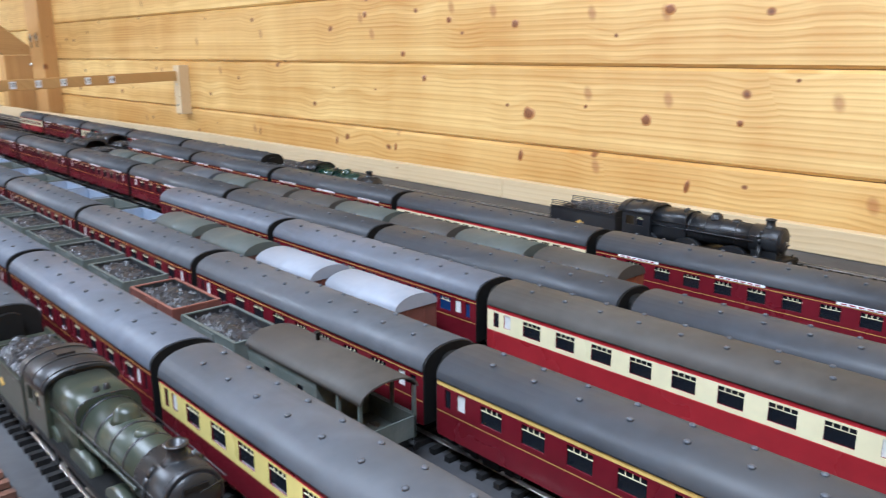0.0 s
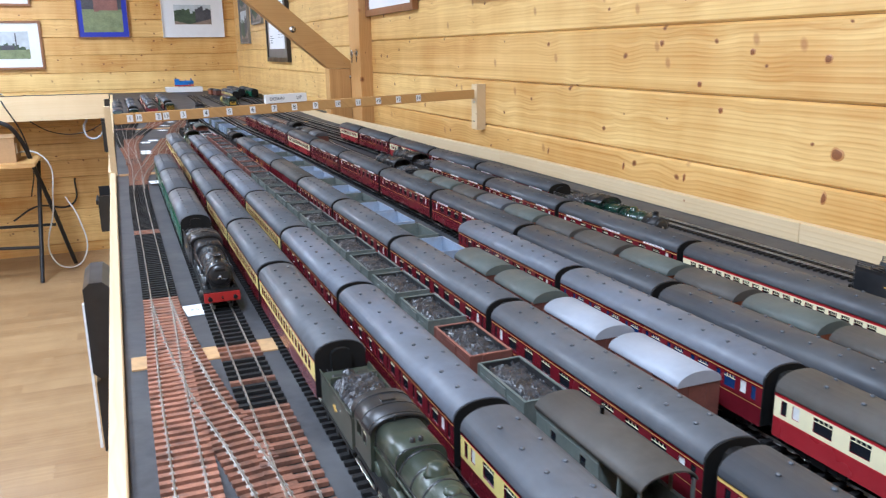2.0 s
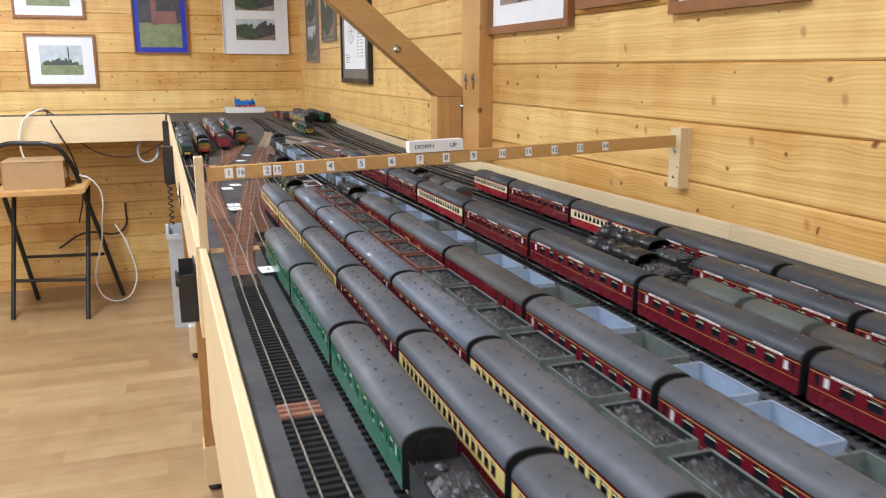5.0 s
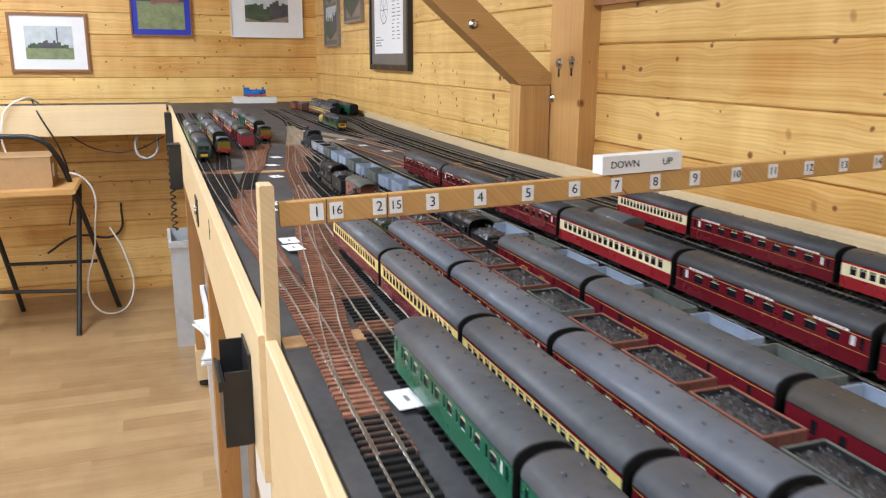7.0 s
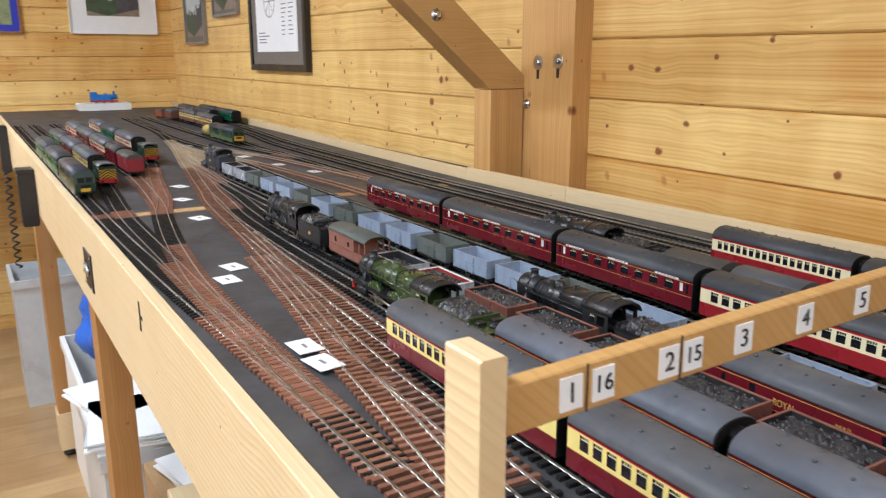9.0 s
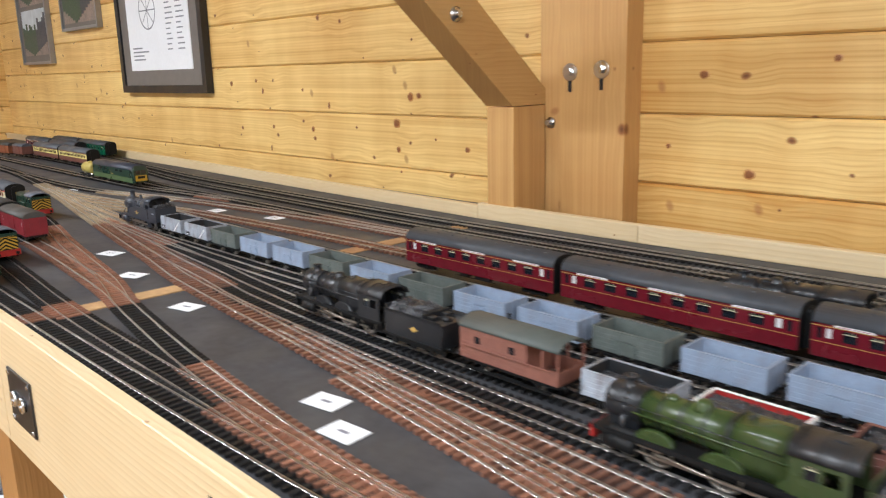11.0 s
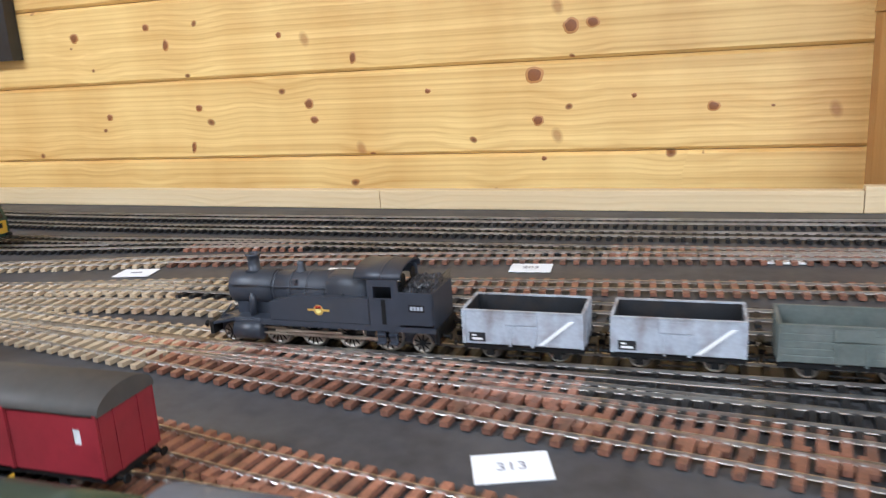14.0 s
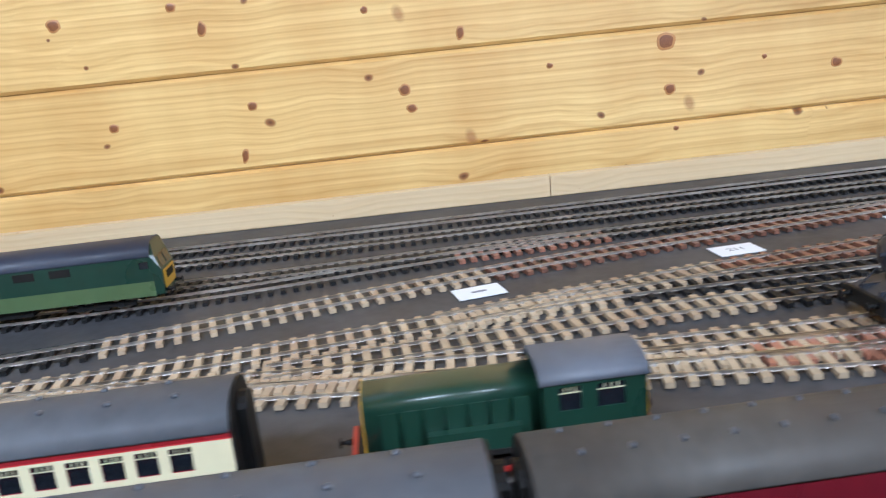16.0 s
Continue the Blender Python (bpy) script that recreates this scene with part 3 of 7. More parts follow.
def side(s, length, w, bands, wins, y0=0.0):
    """Both coach sides as panels with real window openings; bands: (z0, z1, material number)."""
    for sx in (-1, 1):
        ys = sorted({y0, y0 + length, *[a for q in wins for a in q[:2]]})
        zs = sorted({*[b for q in bands for b in q[:2]], *[a for q in wins for a in q[2:4]]})
        for i in range(len(ys) - 1):
            for j in range(len(zs) - 1):
                yc, zc = (ys[i] + ys[i + 1]) / 2, (zs[j] + zs[j + 1]) / 2
                if any(q[0] < yc < q[1] and q[2] < zc < q[3] for q in wins):
                    continue
                m = next((b[2] for b in bands if b[0] < zc < b[1]), 0)
                q = [(sx * w, ys[i], zs[j]), (sx * w, ys[i + 1], zs[j]), (sx * w, ys[i + 1], zs[j + 1]), (sx * w, ys[i], zs[j + 1])]
                s.quad(*(q if sx > 0 else q[::-1]), m)
        d = 0.9
        for a, b, c, e in [q[:4] for q in wins]:
            o, i = sx * w, sx * (w - d)
            s.quad((o, a, c), (o, b, c), (i, b, c), (i, a, c), 0)
            s.quad((o, a, e), (i, a, e), (i, b, e), (o, b, e), 0)
            s.quad((o, a, c), (i, a, c), (i, a, e), (o, a, e), 0)
            s.quad((o, b, c), (o, b, e), (i, b, e), (i, b, c), 0)


PANES = {}


def panes(parent, w, wins, default):
    for q in wins:
        m = q[4] if len(q) > 4 else default
        key = (round(q[1] - q[0], 2), round(q[3] - q[2], 2), m.name)
        if key not in PANES:
            a, c = key[0] / 2, key[1] / 2
            sh = Shape(MM).box(-0.15, 0.15, -a, a, -c, c)
            if a > 3 and m is not FROST:
                # ventilator bar across the upper part of a large window
                sh.box(-0.35, 0.35, -a, a, c * 0.42, c * 0.42 + 0.35, 1)
                for q5 in (-0.5, 0.0, 0.5):
                    sh.box(-0.35, 0.35, a * q5 - 0.2, a * q5 + 0.2, c * 0.42, c, 1)
            PANES[key] = sh.mesh("window_pane", [m, CREAM])
        for sx in (-1, 1):
            part("window_pane", PANES[key], None, parent, loc=(sx * (w - 0.75) * MM, (q[0] + q[1]) / 2 * MM, (q[2] + q[3]) / 2 * MM))


def bogie(parent, y, r=5.5, base=17, half=12):
    b = Shape(MM)
    for sx in (-1, 1):
        b.box(sx * half - 1, sx * half + 1, y - base, y + base, 3.5, 6.5)
        b.box(sx * half - 1.4, sx * half + 1.4, y - 5, y + 5, 2.2, 7.5)
        for dy in (-base / 2 - 2, base / 2 + 2):
            b.box(sx * half - 1.5, sx * half + 1.5, y + dy - 2, y + dy + 2, 3, 7.5)
    b.box(-half, half, y - 2, y + 2, 4, 9)
    bo = part("bogie", b, UNDER, parent)
    for dy in (-base / 2 - 2, base / 2 + 2):
        wheelset(bo, y + dy, r)


def coach(name, label, length, livery, roof, wins_kind="open", group="passenger coaches", vents=9, blue=False, boards=False):
    """A bogie coach from y = 0 to length; returns the thing at the world's origin."""
    w, zs, ze, zr = 17.6, 10.0, 38.0, 48.5
    c = thing(name, label, "railway coach", group)
    L = length
    wins = []
    wz0, wz1 = 24.5, 33.5
    if wins_kind == "open":
        n = 8
        for i in range(n):
            y = 22 + (L - 44) * (i + 0.5) / n
            wins.append((y - 6.2, y + 6.2, wz0, wz1))
        wins += [(5, 9, wz0, wz1), (L - 9, L - 5, wz0, wz1), (13, 18, wz0 + 1, wz1, FROST), (L - 18, L - 13, wz0 + 1, wz1, FROST)]
    elif wins_kind == "corridor":
        y = 22
        while y < L - 24:
            wins.append((y, y + 10, wz0, wz1))
            wins.append((y + 13, y + 17, wz0, wz1))
            y += 24.5
        wins += [(5, 9, wz0, wz1), (L - 9, L - 5, wz0, wz1), (13, 18, wz0 + 1, wz1, FROST)]
    elif wins_kind == "many":
        y = 14
        while y < L - 18:
            wins.append((y, y + 7.6, wz0, wz1))
            y += 11.6
    elif wins_kind == "mail":
        wins = [(20, 24, wz0 + 2, wz1), (60, 64, wz0 + 2, wz1), (L - 30, L - 26, wz0 + 2, wz1), (L - 60, L - 54, wz0, wz1)]
    elif wins_kind == "parcels":
        for y in (16, 40, 62, L - 48, L - 26):
            wins.append((y, y + 5.5, wz0, wz1))
    mats = [livery["low"], livery["up"], livery["line"], livery.get("edge", livery["line"])]
    bands = [(zs, 21.6, 0), (21.6, 22.0, 2), (22.0, 34.7, 1), (34.7, 35.2, 3), (35.2, ze, livery.get("top", 0))]
    s = Shape(MM)
    side(s, L, w, bands, wins)
    s.box(-w, w, 0, L, zs - 0.6, zs, 0)
    body = part("body", s, mats, c)
    panes(body, w, wins, BLUEGLASS if blue else PANE)
    for sx in (-1, 1) if boards else ():
        for q in (0.16, 0.5, 0.84):
            x0, x1 = sorted((sx * w, sx * (w + 0.55)))
            x2, x3 = sorted((sx * (w + 0.5), sx * (w + 0.65)))
            b = Shape(MM).box(x0, x1, L * q - 17, L * q + 17, 35.6, 37.4, 0)
            for k in range(6):
                b.box(x2, x3, L * q - 14 + k * 5, L * q - 10.6 + k * 5, 36.1, 36.9, 1)
            part("destination_board", b, [CARD, CRIMSON], body, "white roof board with red marks")
    if wins_kind == "mail":
        for sx, turn in ((-1, -90), (1, 90)):
            for word, y in (("ROYAL", L * 0.62), ("MAIL", L * 0.40)):
                text_part("lettering", word, 6.5 * MM, LINE, body, pose(sx * (w + 0.1) * MM, (y if sx < 0 else L - y) * MM, 27.5 * MM, 90, 0, turn), "yellow lettering", 0.0001)
    arc = roof_arc(w + 0.5, ze - 0.2, zr)
    part("roof", Shape(MM).extrude(arc + [(-w - 0.5, ze - 0.9), (w + 0.5, ze - 0.9)], 0.2, L - 0.2, 0, True), roof, c)
    end_prof = [(w - 0.2, zs)] + roof_arc(w - 0.1, ze - 0.2, zr - 0.6) + [(-w + 0.2, zs)]
    for y0, y1, g0, g1 in ((-0.9, 0.19, -4.6, -0.9), (L - 0.19, L + 0.9, L + 0.9, L + 4.6)):
        part("end_wall", Shape(MM).extrude(end_prof, y0, y1), UNDER, c)
        part("gangway", Shape(MM).extrude([(-7, 10), (7, 10), (7, 40)] + [(7 * math.cos(a * math.pi / 6), 40 + 4 * math.sin(a * math.pi / 6)) for a in range(1, 6)] + [(-7, 40)], g0, g1), UNDER, c)
    u = Shape(MM)
    for sx in (-1, 1):
        u.box(sx * 15 - 0.8, sx * 15 + 0.8, 3, L - 3, 8.6, 10.2)
        u.box(sx * 14 - 0.5, sx * 14 + 0.5, L * 0.36, L * 0.64, 4.2, 5.0)
        u.box(sx * 13 - 2.5, sx * 13 + 2.5, L * 0.40, L * 0.50, 4.6, 9.4)
        u.box(sx * 13 - 2.5, sx * 13 + 2.5, L * 0.54, L * 0.60, 5.2, 9.4)
    u.box(-12, 12, 8, L - 8, 8.0, 9.6)
    part("underframe", u, UNDER, c)
    for y in (30, L - 30):
        bogie(c, y)
    for i in range(vents):
        y = 10 + (L - 20) * (i + 0.5) / vents
        for x in ((-6.5, 6.5) if i % 2 else (-6.5, 0, 6.5)[:: 2]):
            part("roof_vent", VENT, None, c, loc=(x * MM, (y + (x * 0.4)) * MM, (zr - 0.9) * MM))
    return c


LIV = {"maroon": dict(low=MAROON, up=MAROON, line=LINE, edge=LINE),
       "maroon_gold": dict(low=MAROON, up=MAROON, line=LINE, edge=GOLD, top=3),
       "maroon_plain": dict(low=MAROON, up=MAROON, line=MAROON, edge=MAROON),
       "crimson_cream": dict(low=CRIMSON, up=CREAM, line=REDLINE, edge=REDLINE),
       "crimson_yellow": dict(low=MAROON, up=YELLOW, line=LINE, edge=REDLINE),
       "green": dict(low=GREEN, up=GREEN, line=GREEN, edge=GREEN),
       "red": dict(low=VANRED, up=VANRED, line=VANRED, edge=VANRED),
       "brown_cream": dict(low=BAUXITE, up=YELLOW, line=LINE, edge=BAUXITE)}
CL = 230.0
COACHES = {}


def place_coach(key, x, y0, y1):
    """A coach of a prepared kind with its ends at y0 and y1 in the world."""
    if key not in COACHES:
        lv, rf, wk, label = KINDS[key]
        COACHES[key] = [coach("coach", label, CL, LIV[lv], ROOFS[rf], wk, blue=(key == "maroon_blue"), boards=(key == "maroon_dark")), False]
    src, used = COACHES[key]
    gap = 0.010
    k = (y1 - y0 - gap) / (CL * MM)
    m = pose(x, y0 + gap / 2, RAIL_Z)
    if not used:
        COACHES[key][1] = True
        src.matrix_basis = m
        ob = src
    else:
        ob = copy_thing(src, m)
    ob.scale = (1, k, 1)
    return ob


KINDS = {"maroon": ("maroon", "slate", "open", "lined maroon corridor coach with a grey roof, standing in a siding"),
         "maroon_dark": ("maroon", "dark", "open", "lined maroon coach with a charcoal roof, standing in a siding"),
         "maroon_gold": ("maroon_gold", "dark", "open", "maroon coach with a broad gold line under a charcoal roof"),
         "maroon_blue": ("maroon", "blue", "corridor", "lined maroon coach with blue-tinted windows and a pale grey roof"),
         "maroon_pale": ("maroon", "blue", "corridor", "lined maroon coach with a blue-grey roof, standing in a siding"),
         "mail": ("maroon", "slate", "mail", "lined maroon mail coach with few windows and yellow lettering"),
         "parcels": ("maroon_plain", "brown", "parcels", "maroon parcels coach with a weathered grey-brown roof"),
         "cream": ("crimson_cream", "brown", "open", "crimson and cream coach with a brown-grey roof"),
         "cream_grey": ("crimson_cream", "slate", "many", "crimson and cream coach with a slate grey roof"),
         "cream_dark": ("crimson_cream", "dark", "many", "crimson and cream coach with a charcoal roof"),
         "yellow": ("crimson_yellow", "slate", "many", "maroon and yellow-cream coach with a grey roof"),
         "yellow_big": ("crimson_yellow", "slate", "open", "maroon and yellow-cream coach at the end of a train"),
         "green": ("green", "slate", "corridor", "malachite green coach with a grey ribbed roof"),
         "green_dark": ("green", "dark", "corridor", "dark green multiple unit car with a dark roof"),
         "brown_cream": ("brown_cream", "slate", "many", "chocolate and cream coach with a grey roof")}


def wagon_base(c, L, z=10.5):
    u = Shape(MM)
    for sx in (-1, 1):
        u.box(sx * 13.5 - 0.8, sx * 13.5 + 0.8, 0, L, z - 3.2, z)
        for y in (L * 0.22, L * 0.78):
            u.box(sx * 12.2 - 0.7, sx * 12.2 + 0.7, y - 4.5, y + 4.5, z - 4.6, z - 3)
            u.box(sx * 12.2 - 1, sx * 12.2 + 1, y - 2, y + 2, z - 7.5, z - 3.2)
        u.box(sx * 13.3 - 0.3, sx * 13.3 + 0.3, L * 0.36, L * 0.64, z - 7.2, z - 6.5)
    u.box(-13, 13, 0, 1.5, z - 3.2, z)
    u.box(-13, 13, L - 1.5, L, z - 3.2, z)
    u.box(-1, 1, -4.5, L + 4.5, z - 3.4, z - 2.2)
    part("underframe", u, UNDER, c)
    for y in (L * 0.22, L * 0.78):
        wheelset(c, y, 6.0)
    buffers(c, 0, -1, z - 1.4)
    buffers(c, L, 1, z - 1.4)


def coal_heap(L, w, z0, z1, seed):
    rnd = random.Random(seed)
    s = Shape(MM)
    nx, ny = 9, 22
    idx = {}
    for i in range(nx + 1):
        for j in range(ny + 1):
            x, y = -w + 2 * w * i / nx, L * j / ny
            edge = min(i, nx - i) / (nx / 2), min(j, ny - j) / (ny / 2)
            h = z0 + (z1 - z0) * min(1, 2.2 * min(edge[0], edge[1] * 2) + 0.15) + rnd.uniform(-1.5, 1.5)
            idx[i, j] = len(s.v)
            s.v.append((x + rnd.uniform(-0.6, 0.6) * (0 < i < nx), y + rnd.uniform(-0.7, 0.7) * (0 < j < ny), h))
    for i in range(nx):
        for j in range(ny):
            s.face((idx[i, j], idx[i + 1, j], idx[i + 1, j + 1], idx[i, j + 1]))
    for k in range(110):
        x, y, r = rnd.uniform(-w * 0.85, w * 0.85), rnd.uniform(2, L - 2), rnd.uniform(0.8, 2.0)
        z, n = z1 - rnd.uniform(0, 1.2), len(s.v)
        s.v += [(x + r * rnd.uniform(0.6, 1.2), y, z), (x - r * rnd.uniform(0.6, 1.2), y, z), (x, y + r * rnd.uniform(0.6, 1.2), z), (x, y - r * rnd.uniform(0.6, 1.2), z), (x, y, z + r), (x, y, z - r)]
        for f in ((0, 2, 4), (2, 1, 4), (1, 3, 4), (3, 0, 4)):
            s.face(tuple(n + q for q in f))
    return s


def open_wagon(label, paint, load=None, planks=0, stripe=False, rim=None, inside=None, L=66.0, seed=1, group="open wagons", top=29.0):
    c = thing("mineral_wagon" if stripe else "open_wagon", label, "railway wagon", group)
    w, z0, z1, t = 15.8, 10.5, top, 1.3
    inside = inside or DARKIN
    wagon_base(c, L)
    for sx in (-1, 1):
        s = Shape(MM)
        x0, x1 = sorted((sx * w, sx * (w - t)))
        prof, mt = [(sx * (w - t), z1), (sx * (w - t), z0)], [1]
        n = planks or 1
        for i in range(n):
            za, zb = z0 + (z1 - z0) * i / n, z0 + (z1 - z0) * (i + 1) / n
            prof += [(sx * (w - 0.25), za), (sx * w, za + 0.3), (sx * w, zb - 0.3)]
        prof += [(sx * (w - 0.25), z1), (sx * (w + 0.3), z1), (sx * (w + 0.3), z1 + 0.8), (sx * (w - t - 0.3), z1 + 0.8), (sx * (w - t - 0.3), z1)]
        k = len(prof)
        base_n = len(s.v)
        s.v += [(x, 0, z) for x, z in prof] + [(x, L, z) for x, z in prof]
        for i in range(k):
            j = (i + 1) % k
            m = 1 if i == 0 else (2 if i >= k - 4 else 0)
            q = (base_n + i, base_n + j, base_n + k + j, base_n + k + i)
            s.face(q if sx > 0 else q[::-1], m)
        s.face(tuple(base_n + i for i in range(k)), 0)
        s.face(tuple(base_n + k + i for i in range(k)), 0)
        pw = part("side_wall", s, [paint, inside, rim or paint], c)
        d = Shape(MM)
        xo = sx * (w + 0.75)
        d.box(min(xo, sx * w), max(xo, sx * w), L / 2 - 8.5, L / 2 + 8.5, z0 + 0.8, z1 - 7.5)
        d.box(min(xo, sx * w), max(xo, sx * w), L / 2 - 8.5, L / 2 + 8.5, z1 - 6.6, z1 - 0.8)
        xo = sx * (w + 1.3)
        for y in (-6, 6):
            d.box(min(xo, sx * w), max(xo, sx * w), L / 2 + y - 0.7, L / 2 + y + 0.7, z0 - 0.5, z1 - 8)
        part("side_door", d, paint, pw)
        for y in (1.0, L - 1.0):
            xo = sx * (w + 0.5)
            part("corner_plate", Shape(MM).box(min(xo, sx * (w - 0.2)), max(xo, sx * (w - 0.2)), y - 0.9, y + 0.9, z0, z1 - 0.1), paint, pw)
        if stripe:
            st = Shape(MM)
            xo = sx * (w + 0.62)
            ya, yb = (L / 2 - 9.5, L / 2 - 28)
            q = [(xo, ya - 2.0, z0 + 1), (xo, ya + 0.6, z0 + 1), (xo, yb + 2.4, z1 - 3.5), (xo, yb - 0.2, z1 - 3.5)]
            qb = [(sx * (w - 0.1), *p[1:]) for p in q]
            st.quad(*(q if sx < 0 else q[::-1]))
            for i in range(4):
                st.quad(q[i], q[(i + 1) % 4], qb[(i + 1) % 4], qb[i])
            part("end_door_stripe", st, WHITE, pw, "white diagonal stripe")
            xo = sx * (w + 0.35)
            pl = Shape(MM).box(min(xo, sx * w), max(xo, sx * w), L - 13, L - 4, z0 + 1.5, z0 + 6.5)
            xo = sx * (w + 0.5)
            pl.box(min(xo, sx * w), max(xo, sx * w), L - 11.5, L - 5.5, z0 + 2.4, z0 + 3.6, 1)
            pl.box(min(xo, sx * w), max(xo, sx * w), L - 8, L - 5.5, z0 + 4.6, z0 + 5.4, 1)
            part("number_panel", pl, [BLACK, WHITE], pw, "black panel with white marks")
    for y0, y1, yi in ((0, t, t + 0.05), (L - t, L, L - t - 0.05)):
        s = Shape(MM).box(-w + t, w - t, y0, y1, z0, z1, 0)
        s.box(-w + t, w - t, y0 - 0.2, y1 + 0.2, z1, z1 + 0.8, 2)
        q = [(-w + t, yi, z0 + 1), (w - t, yi, z0 + 1), (w - t, yi, z1), (-w + t, yi, z1)]
        s.quad(*(q[::-1] if yi < L / 2 else q), 1)
        for x in (-6, 6):
            yo = (y0 - 0.7, y0) if y0 == 0 else (L, L + 0.7)
            s.box(x - 0.8, x + 0.8, *yo, z0, z1, 0)
        part("end_wall", s, [paint, inside, rim or paint], c)
    part("wagon_floor", Shape(MM).box(-w + t, w - t, t, L - t, z0, z0 + 0.9), inside, c)
    if load == "coal":
        o = part("coal_load", coal_heap(L - 2 * t - 0.4, w - t - 0.2, top - 5.5, top - 1.0, seed), COAL, c)
        o.location.y = (t + 0.2) * MM
    elif load == "low":
        o = part("coal_load", coal_heap(L - 2 * t - 0.4, w - t - 0.2, 18, 22, seed), COAL, c)
        o.location.y = (t + 0.2) * MM
    return c


def van(label, paint, roof, L=72.0, letters=False, group="goods vans", louvres=False, name="goods_van", tall=0.0, win=False):
    c = thing(name, label, "railway van", group)
    w, z0, ze, zr = 15.8, 10.5, 35.0 + tall, 43.0 + tall
    wagon_base(c, L)
    wins = [(10, 14, 24, 31), (L - 14, L - 10, 24, 31), (L / 2 - 8, L / 2 - 4, 24, 31), (L / 2 + 4, L / 2 + 8, 24, 31)] if win else []
    s = Shape(MM)
    if win:
        side(s, L, w, [(z0, ze, 0)], wins)
    else:
        # both planked sides joined by the floor into one grooved section
        right = []
        for i in range(8):
            za, zb = z0 + (ze - z0) * i / 8, z0 + (ze - z0) * (i + 1) / 8
            right += [(w - 0.25, za), (w + 0.1, za + 0.3), (w + 0.1, zb - 0.3)]
        right.append((w - 0.25, ze))
        s.extrude([(-x, z) for x, z in right[:1]] + right + [(-x, z) for x, z in reversed(right[1:])], 0.9, L - 0.9)
    body = part("body", s, paint, c)
    if win:
        panes(body, w, wins, FROST)
    for sx in (-1, 1):
        d = Shape(MM)
        xo = sx * (w + 0.8)
        for a, b in ((L / 2 - 11, L / 2 - 0.3), (L / 2 + 0.3, L / 2 + 11)):
            d.box(min(xo, sx * w), max(xo, sx * w), a, b, z0 + 0.5, ze - 1)
        part("side_door", d, paint, c)
        xo = sx * (w + 1.1)
        f = Shape(MM)
        for y in (1, L / 2 - 12, L / 2 + 12, L - 1):
            if win:
                part("door_post", Shape(MM).box(min(xo, sx * w), max(xo, sx * w), y - 0.7, y + 0.7, z0, ze), paint, c)
            else:
                f.box(min(xo, sx * w), max(xo, sx * w), y - 0.7, y + 0.7, z0, ze)
        if louvres:
            for k in range(5):
                for y in (L * 0.18, L * 0.82):
                    f.box(min(xo, sx * w), max(xo, sx * w), y - 6, y + 6, ze - 3 - k * 1.6, ze - 2.2 - k * 1.6)
                    f.box(min(xo, sx * w), max(xo, sx * w), y - 6, y + 6, z0 + 2 + k * 1.6, z0 + 2.8 + k * 1.6)
        if f.v:
            part("framing", f, paint, c)
    arc = roof_arc(w + 1.0, ze, zr, 12, 2.0)
    part("roof", Shape(MM).extrude(arc + [(-w - 1, ze - 0.8), (w + 1, ze - 0.8)], -0.8, L + 0.8, 0, True), roof, c)
    prof = [(w - 0.2, z0)] + roof_arc(w - 0.1, ze, zr - 0.7, 12, 2.0) + [(-w + 0.2, z0)]
    for y0, y1, ya, yb in ((0, 0.8, -0.5, 0.3), (L - 0.8, L, L - 0.3, L + 0.5)):
        e = Shape(MM).extrude(prof, y0, y1)
        for x in (-7, 7):
            e.box(x - 0.8, x + 0.8, ya, yb, z0, ze + 3)
        part("end_wall", e, paint, c)
    if letters:
        for txt, y in (("G", L * 0.76), ("W", L * 0.30)):
            cu = bpy.data.curves.new("letter", "FONT")
            cu.body, cu.size, cu.extrude, cu.align_x = txt, 11 * MM, 0.15 * MM, "CENTER"
            me = text_mesh(cu)
            me.materials.append(LINE)
            o = part("letter", me, None, c, "yellow painted letter")
            o.matrix_basis = pose(-(w + 0.95) * MM, y * MM, (z0 + 6) * MM, 90, 0, -90)
    return c


def text_mesh(cu):
    """The outline of a text curve as a plain mesh."""
    tmp = bpy.data.objects.new("text", cu)
    me = bpy.data.meshes.new_from_object(tmp)
    bpy.data.objects.remove(tmp)
    me.materials.clear()
    return me


def text_part(name, txt, size, material, parent, m, label="", extrude=0.0002):
    cu = bpy.data.curves.new(name, "FONT")
    cu.body, cu.size, cu.extrude, cu.align_x, cu.align_y = txt, size, extrude, "CENTER", "CENTER"
    me = text_mesh(cu)
    me.materials.append(material)
    o = part(name, me, None, parent, label)
    o.matrix_basis = m
    return o


